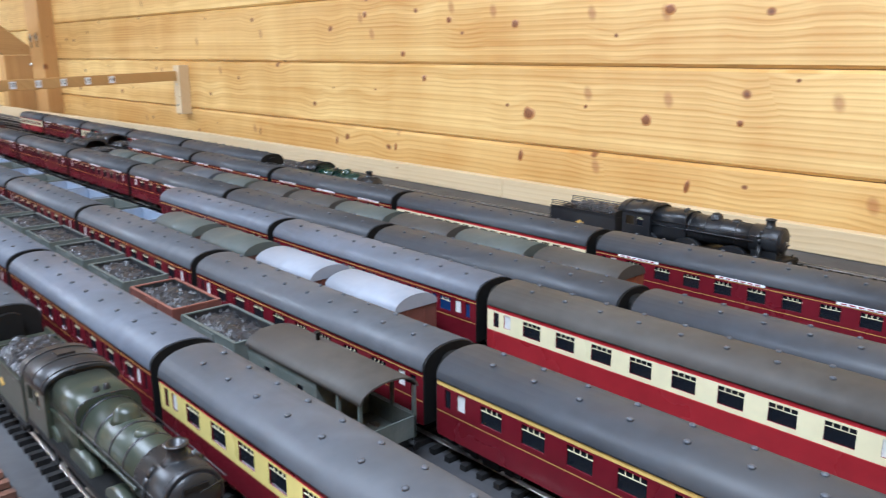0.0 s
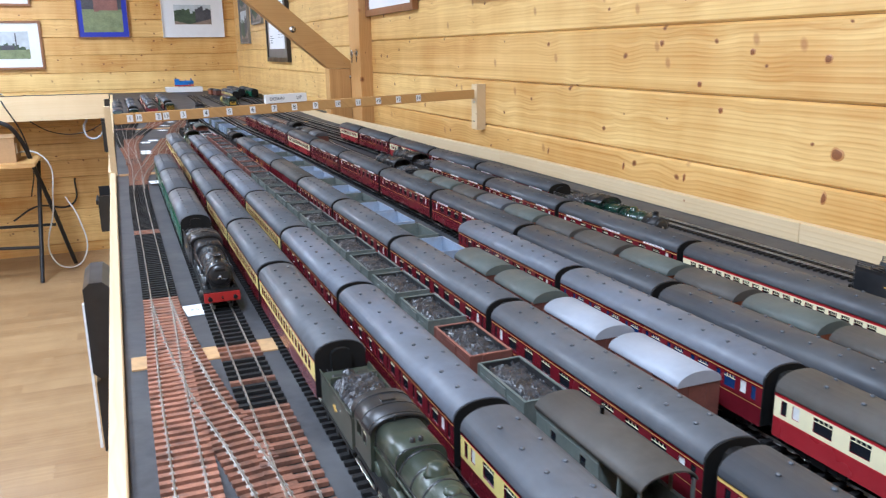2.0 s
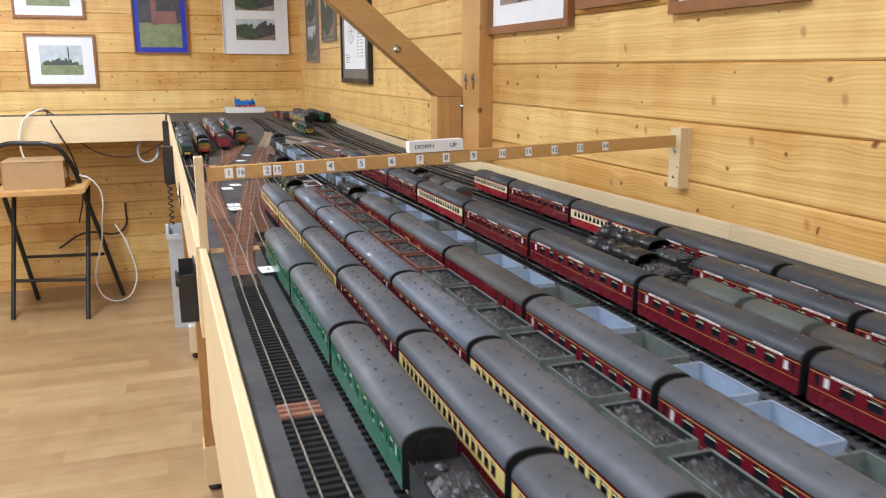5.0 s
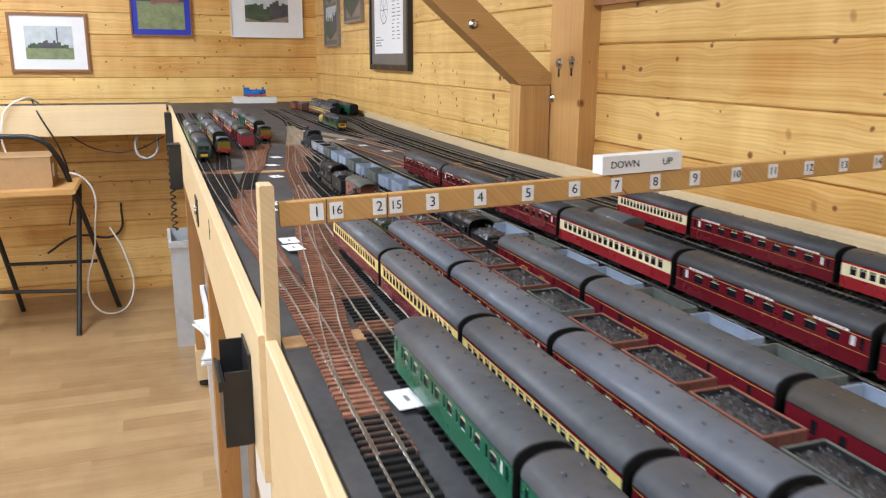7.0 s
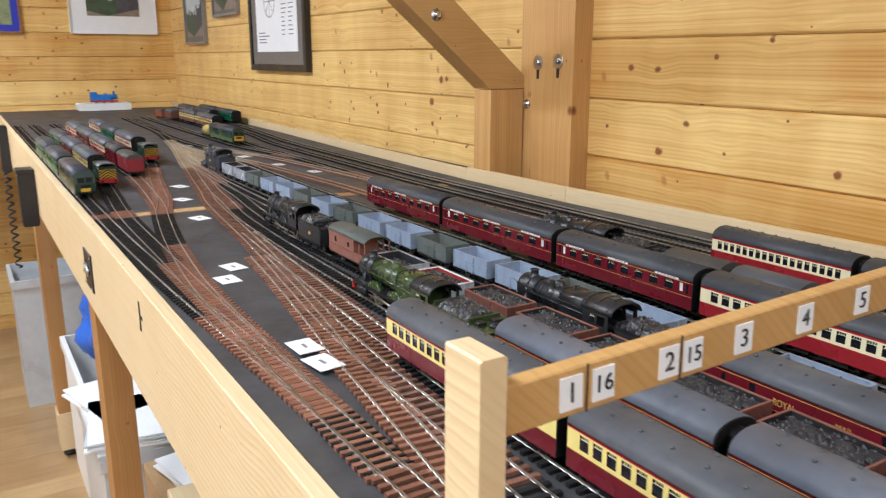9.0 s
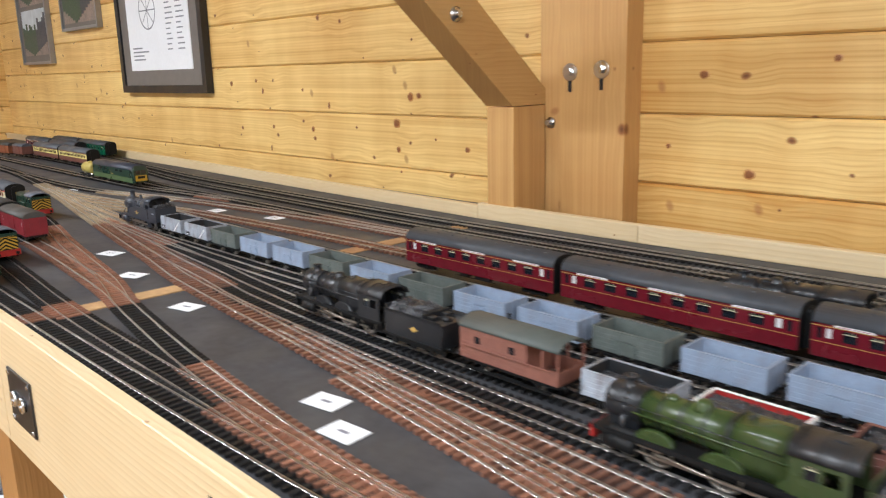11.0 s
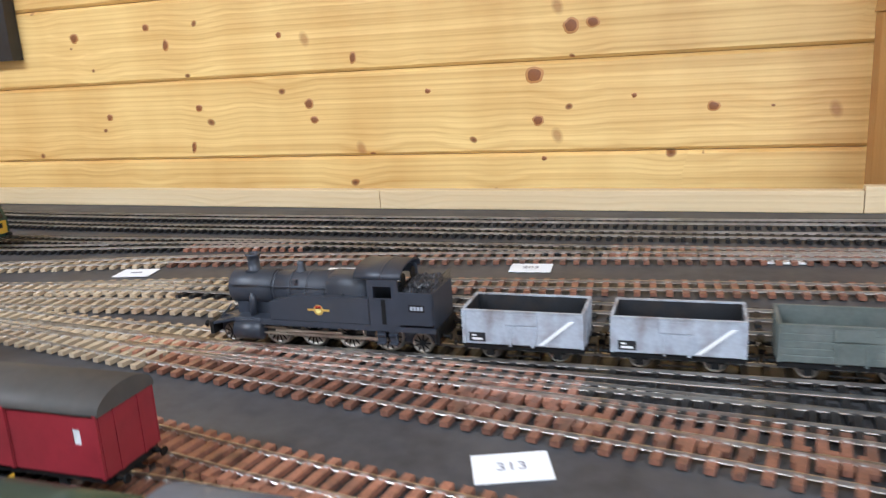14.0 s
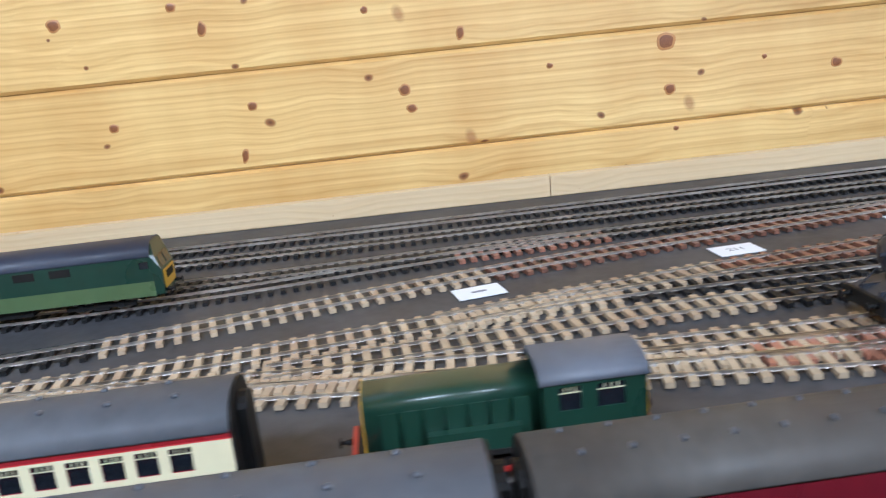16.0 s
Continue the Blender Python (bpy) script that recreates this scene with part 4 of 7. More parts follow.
def brake_van(label, paint, roof, L=100.0, veranda=30.0):
    c = thing("brake_van", label, "brake van", "brake vans")
    w, z0, ze, zr = 15.8, 10.5, 36.0, 43.5
    wagon_base(c, L)
    s = Shape(MM)
    side(s, L - veranda, w, [(z0, ze, 0)], [(L - 22, L - 16, 24, 30), (veranda + 12, veranda + 18, 24, 30)], veranda)
    for sx in (-1, 1):
        for i in range(9):
            za = z0 + (ze - z0) * i / 9
            if 22 < za < 30:
                continue
            xo = sx * (w + 0.25)
            part("plank", Shape(MM).box(min(xo, sx * w), max(xo, sx * w), veranda, L, za + 0.2, za + 2.6), paint, c)
        part("veranda_side", Shape(MM).box(*sorted((sx * w, sx * (w - 1))), 0, veranda, z0, 21), paint, c)
        for y in (0.8, veranda / 2):
            part("veranda_post", Shape(MM).box(*sorted((sx * (w + 0.3), sx * (w - 1.1))), y - 0.8, y + 0.8, z0, ze), paint, c)
        part("handrail", Shape(MM).box(*sorted((sx * (w + 1.2), sx * (w + 0.1))), 4, L - 4, 20.5, 21.3), paint, c)
        part("step_board", Shape(MM).box(*sorted((sx * (w + 2), sx * (w - 2))), 6, L - 6, 2.5, 3.4), UNDER, c)
    part("veranda_bulkhead", Shape(MM).box(-w + 0.1, w - 0.1, veranda, veranda + 1, z0, ze), paint, c)
    part("veranda_end", Shape(MM).box(-w + 1.05, w - 1.05, 0, 1, z0, 21), paint, c)
    part("van_floor", Shape(MM).box(-w + 0.1, w - 0.1, 0.1, L - 0.1, z0 - 0.4, z0 + 0.6), paint, c)
    prof = [(w - 0.2, z0)] + roof_arc(w - 0.1, ze, zr - 0.7, 12, 2.0) + [(-w + 0.2, z0)]
    s.extrude(prof, L - 1, L)
    body = part("body", s, paint, c)
    panes(body, w, [(L - 22, L - 16, 24, 30), (veranda + 12, veranda + 18, 24, 30)], PANE)
    arc = roof_arc(w + 1.0, ze, zr, 12, 2.0)
    low = roof_arc(w + 0.2, ze - 0.2, zr - 0.9, 12, 2.0)
    part("roof", Shape(MM).extrude(arc + low[::-1], -1, L + 1, 0, True), roof, c)
    part("stove_pipe", Shape(MM).lathe((6, L * 0.66, zr - 3), "z", [(0, 1.1), (6, 1.1), (6.2, 1.7), (7, 1.5)], 8), UNDER, c)
    return c


def tank_wagon(label):
    c = thing("tank_wagon", label, "tank wagon", "tank wagons")
    wagon_base(c, 66)
    part("barrel", Shape(MM).lathe((0, 0, 23), "y", [(3, 4), (3.5, 11), (5, 13.5), (61, 13.5), (62.5, 11), (63, 4)], 18), TANKY, c)
    part("manhole", Shape(MM).lathe((0, 33, 35), "z", [(0, 5), (4, 5), (4.6, 3)], 12), TANKY, c)
    return c


def boiler_ring(s, y, z, r, m=0, wd=0.7):
    s.lathe((0, 0, z), "y", [(y - wd, r), (y - wd, r + 0.35), (y + wd, r + 0.35), (y + wd, r)], 20, m)


def rod(s, a, b, r, m=0, seg=6):
    """A thin round bar between two points, added to a shape."""
    d = Vector(b) - Vector(a)
    q = d.to_track_quat("Z", "Y")
    n = len(s.v)
    for e in (Vector(a), Vector(b)):
        for i in range(seg):
            t = 2 * math.pi * i / seg
            s.v.append(tuple(e + q @ Vector((r * math.cos(t), r * math.sin(t), 0))))
    for i in range(seg):
        k = (i + 1) % seg
        s.face((n + i, n + k, n + seg + k, n + seg + i), m, True)
    s.face(tuple(n + i for i in reversed(range(seg))), m)
    s.face(tuple(n + seg + i for i in range(seg)), m)
    return s


def splasher(x0, x1, y, r, z0):
    """A curved cover over the upper part of a driving wheel, standing on the running plate."""
    s = Shape(MM)
    n, k = 0, 9
    arc = [(y + r * math.cos(math.pi * i / (k - 1)), z0 + 0.55 * r * math.sin(math.pi * i / (k - 1))) for i in range(k)]
    s.v += [(x0, *q) for q in arc] + [(x1, *q) for q in arc]
    s.face(tuple(range(k)))
    s.face(tuple(reversed(range(k, 2 * k))))
    for i in range(k - 1):
        s.face((i, k + i, k + i + 1, i + 1), 0, True)
    return s


def tender(c, paint, top, tl, seed, rails, lined):
    """A six-wheeled tender from y = 0 to about tl, coal space at the engine's end."""
    body = Shape(MM)
    flare = [(-16, 12), (16, 12), (16, 31), (17, 34.5), (16.2, 34.5), (15.3, 31.5), (-15.3, 31.5), (-16.2, 34.5), (-17, 34.5), (-16, 31)]
    body.extrude(flare, 2, tl - 6)
    tb = part("tender_body", body, [paint], c)
    part("footplate", Shape(MM).box(-16.8, 16.8, 0, tl - 3, 10.2, 11.9), UNDER, c)
    part("coal_plate", Shape(MM).box(-15.2, 15.2, tl * 0.30, tl * 0.32, 31, 37), paint, tb)
    part("coal_plate", Shape(MM).box(-15.2, 15.2, tl - 8, tl - 6.6, 31, 37.5), paint, tb)
    part("filler_cap", Shape(MM).lathe((0, tl * 0.14, 31.4), "z", [(0, 4.4), (2.2, 4.4), (2.4, 3.6), (3.2, 3.2), (3.4, 0.8), (4.2, 0.6)], 14), top, c)
    for x in (-8, 8):
        part("tool_box", Shape(MM).bevel_box(x - 4, x + 4, tl * 0.20, tl * 0.28, 31.4, 35, 0.5), top, c)
    h = part("coal", coal_heap(tl * 0.58, 14.8, 32.5, 39.0, seed), COAL, c)
    h.location.y = tl * 0.325 * MM
    for sx in (-1, 1):
        fr = Shape(MM).box(*sorted((sx * 13.6, sx * 15.0)), 2, tl - 6, 6.6, 10.2)
        for y in (14, 38, 62):
            fr.box(*sorted((sx * 13.4, sx * 15.8)), y - 3, y + 3, 4.2, 9.0)
            fr.box(*sorted((sx * 14.8, sx * 15.6)), y - 7, y + 7, 9.2, 10.0)
        part("tender_frame", fr, UNDER, c)
        part("crest", Shape(MM).lathe((sx * 15.9, tl * 0.45, 21.5), "x", [(0, 2.6), (sx * 0.35, 2.4)], 12).box(*sorted((sx * 16, sx * 16.3)), tl * 0.45 - 4.6, tl * 0.45 + 4.6, 21.0, 22.0), LINE, tb)
        if lined:
            x0, x1 = sorted((sx * 16.0, sx * 16.2))
            for q in ((7, tl - 11, 14.4, 14.8), (7, tl - 11, 29.4, 29.8), (7, 7.4, 14.8, 29.4), (tl - 11.4, tl - 11, 14.8, 29.4)):
                part("lining", Shape(MM).box(x0, x1, *q), LINE, tb)
        if rails:
            g = Shape(MM)
            for z in (36.2, 38.0, 39.8):
                rod(g, (sx * 16.4, 4, z), (sx * 16.4, tl - 8, z), 0.4)
            for k in range(6):
                rod(g, (sx * 16.4, 4 + (tl - 12) * k / 5, 34), (sx * 16.4, 4 + (tl - 12) * k / 5, 39.9), 0.45)
            part("coal_rail", g, top, tb)
        rung = rod(Shape(MM), (sx * 15.6, 0.6, 12), (sx * 15.6, 0.6, 30), 0.4)
        part("handrail", rung, top, tb)
    back = Shape(MM)
    for x in (8.0, 11.4):
        rod(back, (x, 1.2, 12), (x, 1.2, 33), 0.35)
    for k in range(6):
        rod(back, (8.0, 1.2, 14 + 3.4 * k), (11.4, 1.2, 14 + 3.4 * k), 0.3)
    part("ladder", back, top, tb)
    for y in (14, 38, 62):
        wheelset(c, y, 8.0, 10)
    buffers(c, 0, -1, 12)


def steam_loco(label, paint, top, L=150.0, tender_behind=True, drivers=3, r=11.0, front_red=True, big=True, deflectors=False, domes=1, name="steam_locomotive", tl=88.0, rails=False, lined=False, plates=False):
    """A steam engine facing +y, the back of its tender or bunker at y = 0."""
    c = thing(name, label, "steam locomotive", "locomotives")
    if tender_behind:
        tender(c, paint, top, tl, len(label), rails, lined)
        y0 = tl
    else:
        y0 = 22.0
        part("bunker", Shape(MM).bevel_box(-16.2, 16.2, 3, 24, 17, 34, 1.0).box(-16, 16, 2, 24, 15, 18), [paint], c)
        h = part("coal", coal_heap(18, 14, 33, 37, 3), COAL, c)
        h.location.y = 4 * MM
        for sx in (-1, 1):
            part("side_tank", Shape(MM).bevel_box(*sorted((sx * 16.2, sx * 9)), 52, 92, 18, 34, 1.0), paint, c)
        buffers(c, 2, -1, 13)
    # running plate, frames
    f = Shape(MM)
    f.box(-16, 16, y0, y0 + L - 6, 17, 18.2)
    for sx in (-1, 1):
        f.box(*sorted((sx * 15.5, sx * 16.5)), y0, y0 + L - 6, 15.2, 18)
        f.box(*sorted((sx * 6.8, sx * 9.2)), y0 + 6, y0 + L - 6, 5, 17)
    part("running_plate", f, UNDER, c)
    part("buffer_beam", Shape(MM).bevel_box(-16.5, 16.5, y0 + L - 7, y0 + L - 4.5, 8.5, 17.5, 0.6), BUFFER_RED if front_red else UNDER, c)
    buffers(c, y0 + L - 4.5, 1, 13)
    part("coupling_hook", rod(Shape(MM), (0, y0 + L - 4.6, 13), (0, y0 + L - 1.2, 12.4), 0.7), UNDER, c)
    # cab
    cab = Shape(MM)
    cz, cw = 40.0, 16.2
    side_w = [(y0 + 6, y0 + 15, 29, 37), (y0 + 17.5, y0 + 24, 29, 37)]
    side(cab, 30, cw, [(18, cz, 0)], side_w, y0 + 2)
    cab.extrude([(-cw, 18), (cw, 18)] + roof_arc(cw - 0.1, cz - 0.3, 47.5, 10), y0 + 31, y0 + 32)
    cb = part("cab", cab, [paint], c)
    panes(cb, cw, side_w[1:], PANE)
    for x in (-9.5, 9.5):
        part("spectacle_glass", Shape(MM).lathe((x, y0 + 32, 41), "y", [(0, 3.0), (0.3, 2.9)], 12), PANE, cb)
    arc, low = roof_arc(cw + 0.6, cz - 0.2, 49), roof_arc(cw - 0.2, cz - 0.4, 47.8)
    roof = part("cab_roof", Shape(MM).extrude(arc + low[::-1], y0 - 2, y0 + 34, 0, True), top, c)
    for y in (y0 + 4, y0 + 18, y0 + 31):
        part("roof_rib", Shape(MM).extrude(roof_arc(cw + 0.8, cz - 0.1, 49.5) + low[::-1], y - 0.4, y + 0.4, 0, True), top, roof)
    part("roof_vent", Shape(MM).box(-4, 4, y0 + 8, y0 + 15, 48.4, 49.9), top, roof)
    # firebox, boiler and smokebox
    bz, r1, r2 = (32.5, 13.0, 11.0) if big else (31.0, 10.4, 10.2)
    hw, ft = (13.6, 46.0) if big else (11.6, 42.5)
    ya, yb, yc, ye = y0 + 32, y0 + 66, y0 + L - 36, y0 + L - 8
    fb = part("firebox", Shape(MM).extrude([(-hw + 1, 18), (hw - 1, 18), (hw, 26)] + roof_arc(hw, 34, ft, 12, 3.6) + [(-hw, 26)], ya, yb, 0, True), paint, c)
    for yy in (ya + 0.9, yb - 0.6):
        part("firebox_band", Shape(MM).extrude([(hw, 30)] + roof_arc(hw + 0.3, 34, ft + 0.35, 12, 3.6) + [(-hw, 30)], yy - 0.5, yy + 0.5, 0, True), top, fb)
    b = part("boiler", Shape(MM).lathe((0, 0, bz), "y", [(yb, r1), (yb + (yc - yb) * 0.45, r1 - (r1 - r2) * 0.75), (yc, r2)], 26), [paint], c)
    for k in range(4):
        u = (k + 0.15) / 4
        rr = r1 - (r1 - r2) * (0.75 * u / 0.45 if u < 0.45 else 0.75 + 0.25 * (u - 0.45) / 0.55)
        bd = Shape(MM)
        boiler_ring(bd, yb + (yc - yb) * u, bz, rr, 0)
        part("boiler_band", bd, top, b)
    sm = Shape(MM).lathe((0, 0, bz), "y", [(yc, r2 + 0.9), (ye - 4, r2 + 0.9), (ye - 3.2, r2 + 0.2)], 26)
    sm.extrude([(-8, 18), (8, 18), (9.4, bz - 4), (-9.4, bz - 4)], yc + 2, ye - 4.5)
    sb = part("smokebox", sm, top, c)
    part("smokebox_door", Shape(MM).lathe((0, 0, bz), "y", [(ye - 3.4, r2 - 0.8), (ye - 2.6, r2 - 1.2), (ye - 1.4, r2 * 0.62), (ye - 0.9, r2 * 0.25)], 22), top, sb)
    dart = Shape(MM).lathe((0, 0, bz), "y", [(ye - 1, 1.0), (ye + 0.8, 0.8)], 8)
    rod(dart, (0, ye + 0.4, bz), (2.6, ye + 0.4, bz - 2.2), 0.35)
    rod(dart, (0, ye + 0.8, bz), (-1.4, ye + 0.8, bz - 3.0), 0.35)
    part("door_dart", dart, METAL, sb)
    hg = Shape(MM)
    for z in (-4, 4):
        rod(hg, (-r2 + 1, ye - 2.2, bz + z), (-1.5, ye - 1.0, bz + z * 0.8), 0.45)
    part("door_hinge", hg, top, sb)
    if plates:
        part("number_plate", Shape(MM).box(-4.6, 4.6, ye - 2.0, ye - 1.2, bz + 4.6, bz + 6.4), UNDER, sb).location = (0, 0.0006, 0)
    rivets = Shape(MM)
    for k in range(20):
        a = math.pi * (k + 0.5) / 20
        for yy in (yc + 1.2, ye - 5):
            rivets.lathe((0, 0, 0), "z", [(0, 0.32), (0.3, 0.2)], 5)
            for q in range(len(rivets.v) - 10, len(rivets.v)):
                x, y, z = rivets.v[q]
                rivets.v[q] = ((r2 + 0.85 + z) * math.cos(a) - x * math.sin(a), yy + y, bz + (r2 + 0.85 + z) * math.sin(a) + x * math.cos(a))
    part("rivet", rivets, top, sb, kind="stuff")
    part("chimney", Shape(MM).lathe((0, (yc + ye) / 2 - 1, bz + r2 - 0.6), "z", [(0, 6.2), (0.9, 4.6), (2.2, 3.8), (4.6, 3.5), (6.0, 3.9), (6.4, 4.5), (7.0, 4.4), (7.0, 3.0), (4, 2.8)], 18), top, c)
    for k in range(domes):
        yd = yb + (yc - yb) * (0.38 + 0.34 * k)
        part("dome", Shape(MM).lathe((0, yd, bz + r2 - 1.4), "z", [(0, 6.8), (1.8, 5.4), (4.0, 5.0), (5.4, 4.0), (6.2, 2.2), (6.4, 0.6)], 18), paint, c)
    part("top_feed", Shape(MM).lathe((0, yb + (yc - yb) * 0.72, bz + r2 - 1.0), "z", [(0, 4.4), (1.6, 4.0), (2.6, 3.0), (2.8, 0.8)], 14), paint, c)
    sv = Shape(MM)
    for x in (-2.2, 2.2):
        sv.lathe((x, yb - 7, ft - 0.8), "z", [(0, 1.7), (1.0, 1.5), (3.0, 1.2), (3.3, 0.7)], 10)
    part("safety_valve", sv, top, c)
    part("whistle", rod(rod(Shape(MM), (3, ya + 2, ft - 1), (3, ya + 2, ft + 4), 0.5), (3, ya + 2, ft + 2.4), (6, ya + 2, ft + 2.4), 0.35), top, c)
    rod_y = [y0 + 26 + (L - 74) * k / max(1, drivers - 1) for k in range(drivers)]
    for sx in (-1, 1):
        rail = rod(Shape(MM), (sx * (r1 + 1.3), ya + 4, bz + 4), (sx * (r2 + 1.8), ye - 4, bz + 4), 0.32)
        part("handrail", rail, top, c)
        part("ejector_pipe", rod(Shape(MM), (sx * (r1 + 0.9), ya, bz - 0.5), (sx * (r2 + 1.2), yc + 4, bz - 0.5), 0.8), paint, c)
        sp = Shape(MM)
        for k in range(5):
            a, d = math.pi * (0.30 - 0.12 * k), math.pi * (0.30 - 0.12 * (k + 1))
            rod(sp, (sx * (r2 + 0.8) * math.cos(a), yc + 10, bz + (r2 + 0.8) * math.sin(a)), (sx * (r2 + 0.8) * math.cos(d), yc + 10, bz + (r2 + 0.8) * math.sin(d)), 1.3, seg=8)
        rod(sp, (sx * (r2 + 0.4), yc + 10, bz - 4), (sx * 13.2, yc + 11, 15), 1.9, seg=8)
        part("steam_pipe", sp, top, c)
        cy = Shape(MM).lathe((sx * 13.5, 0, 10.5), "y", [(ye - 28, 3), (ye - 27, 5.2), (ye - 10, 5.2), (ye - 9, 3), (ye - 7, 1)], 16)
        cy.lathe((sx * 12.6, 0, 17.4), "y", [(ye - 29, 1.4), (ye - 28, 3.2), (ye - 9, 3.2), (ye - 8, 1.4)], 12)
        part("cylinder", cy, UNDER if tender_behind else paint, c)
        part("slide_bar", Shape(MM).box(*sorted((sx * 12.4, sx * 13.8)), ye - 46, ye - 28, 12.4, 13.3).box(*sorted((sx * 12.4, sx * 13.8)), ye - 46, ye - 28, 8.2, 9.0), ROD, c)
        part("coupling_rod", Shape(MM).box(*sorted((sx * 10.9, sx * 11.9)), rod_y[0] - 2, rod_y[-1] + 2, r - 4.4, r - 2.6), ROD, c)
        part("connecting_rod", rod(Shape(MM), (sx * 12.8, rod_y[len(rod_y) // 2], r - 3), (sx * 12.8, ye - 40, 10.6), 0.9), ROD, c)
        vg = rod(Shape(MM), (sx * 13.6, ye - 52, 17), (sx * 13.6, ye - 28, 15.4), 0.6)
        rod(vg, (sx * 13.6, ye - 50, 17), (sx * 13.6, ye - 54, 8), 0.6)
        rod(vg, (sx * 13.6, ye - 42, 16), (sx * 13.6, ye - 41, 8.6), 0.5)
        part("valve_gear", vg, ROD, c)
        for y in rod_y:
            part("splasher", splasher(*sorted((sx * 9.4, sx * 14.6)), y, r + 1.4, 18.2), paint, c)
        for y in (ya + 3, ye - 6):
            part("footstep", Shape(MM).box(*sorted((sx * 14.6, sx * 17)), y - 2.6, y + 2.6, 7, 7.7).box(*sorted((sx * 14.4, sx * 15.0)), y - 2.2, y + 2.2, 7.7, 17), UNDER, c)
        part("lamp_iron", Shape(MM).box(sx * 10 - 0.3, sx * 10 + 0.3, ye + 0.6, ye + 1.2, 18, 21.5), top, c)
        if deflectors:
            part("smoke_deflector", Shape(MM).box(sx * 15 - 0.4, sx * 15 + 0.4, yc - 2, ye + 1, 19, 40), top, c)
    for y in rod_y:
        wheelset(c, y, r, 16)
    for y in (y0 + L - 28, y0 + L - 13):
        wheelset(c, y, 6.2, 8)
    return c


def handrail(c, pts, r=0.35, m=None):
    for (xa, ya, za), (xb, yb, zb) in zip(pts, pts[1:]):
        s = Shape(MM)
        d = Vector((xb - xa, yb - ya, zb - za))
        s.lathe((0, 0, 0), "z", [(0, r), (d.length, r)], 6)
        o = part("handrail", s, m or METAL, c)
        o.matrix_basis = Matrix.Translation(Vector((xa, ya, za)) * MM) @ d.to_track_quat("Z", "Y").to_matrix().to_4x4()


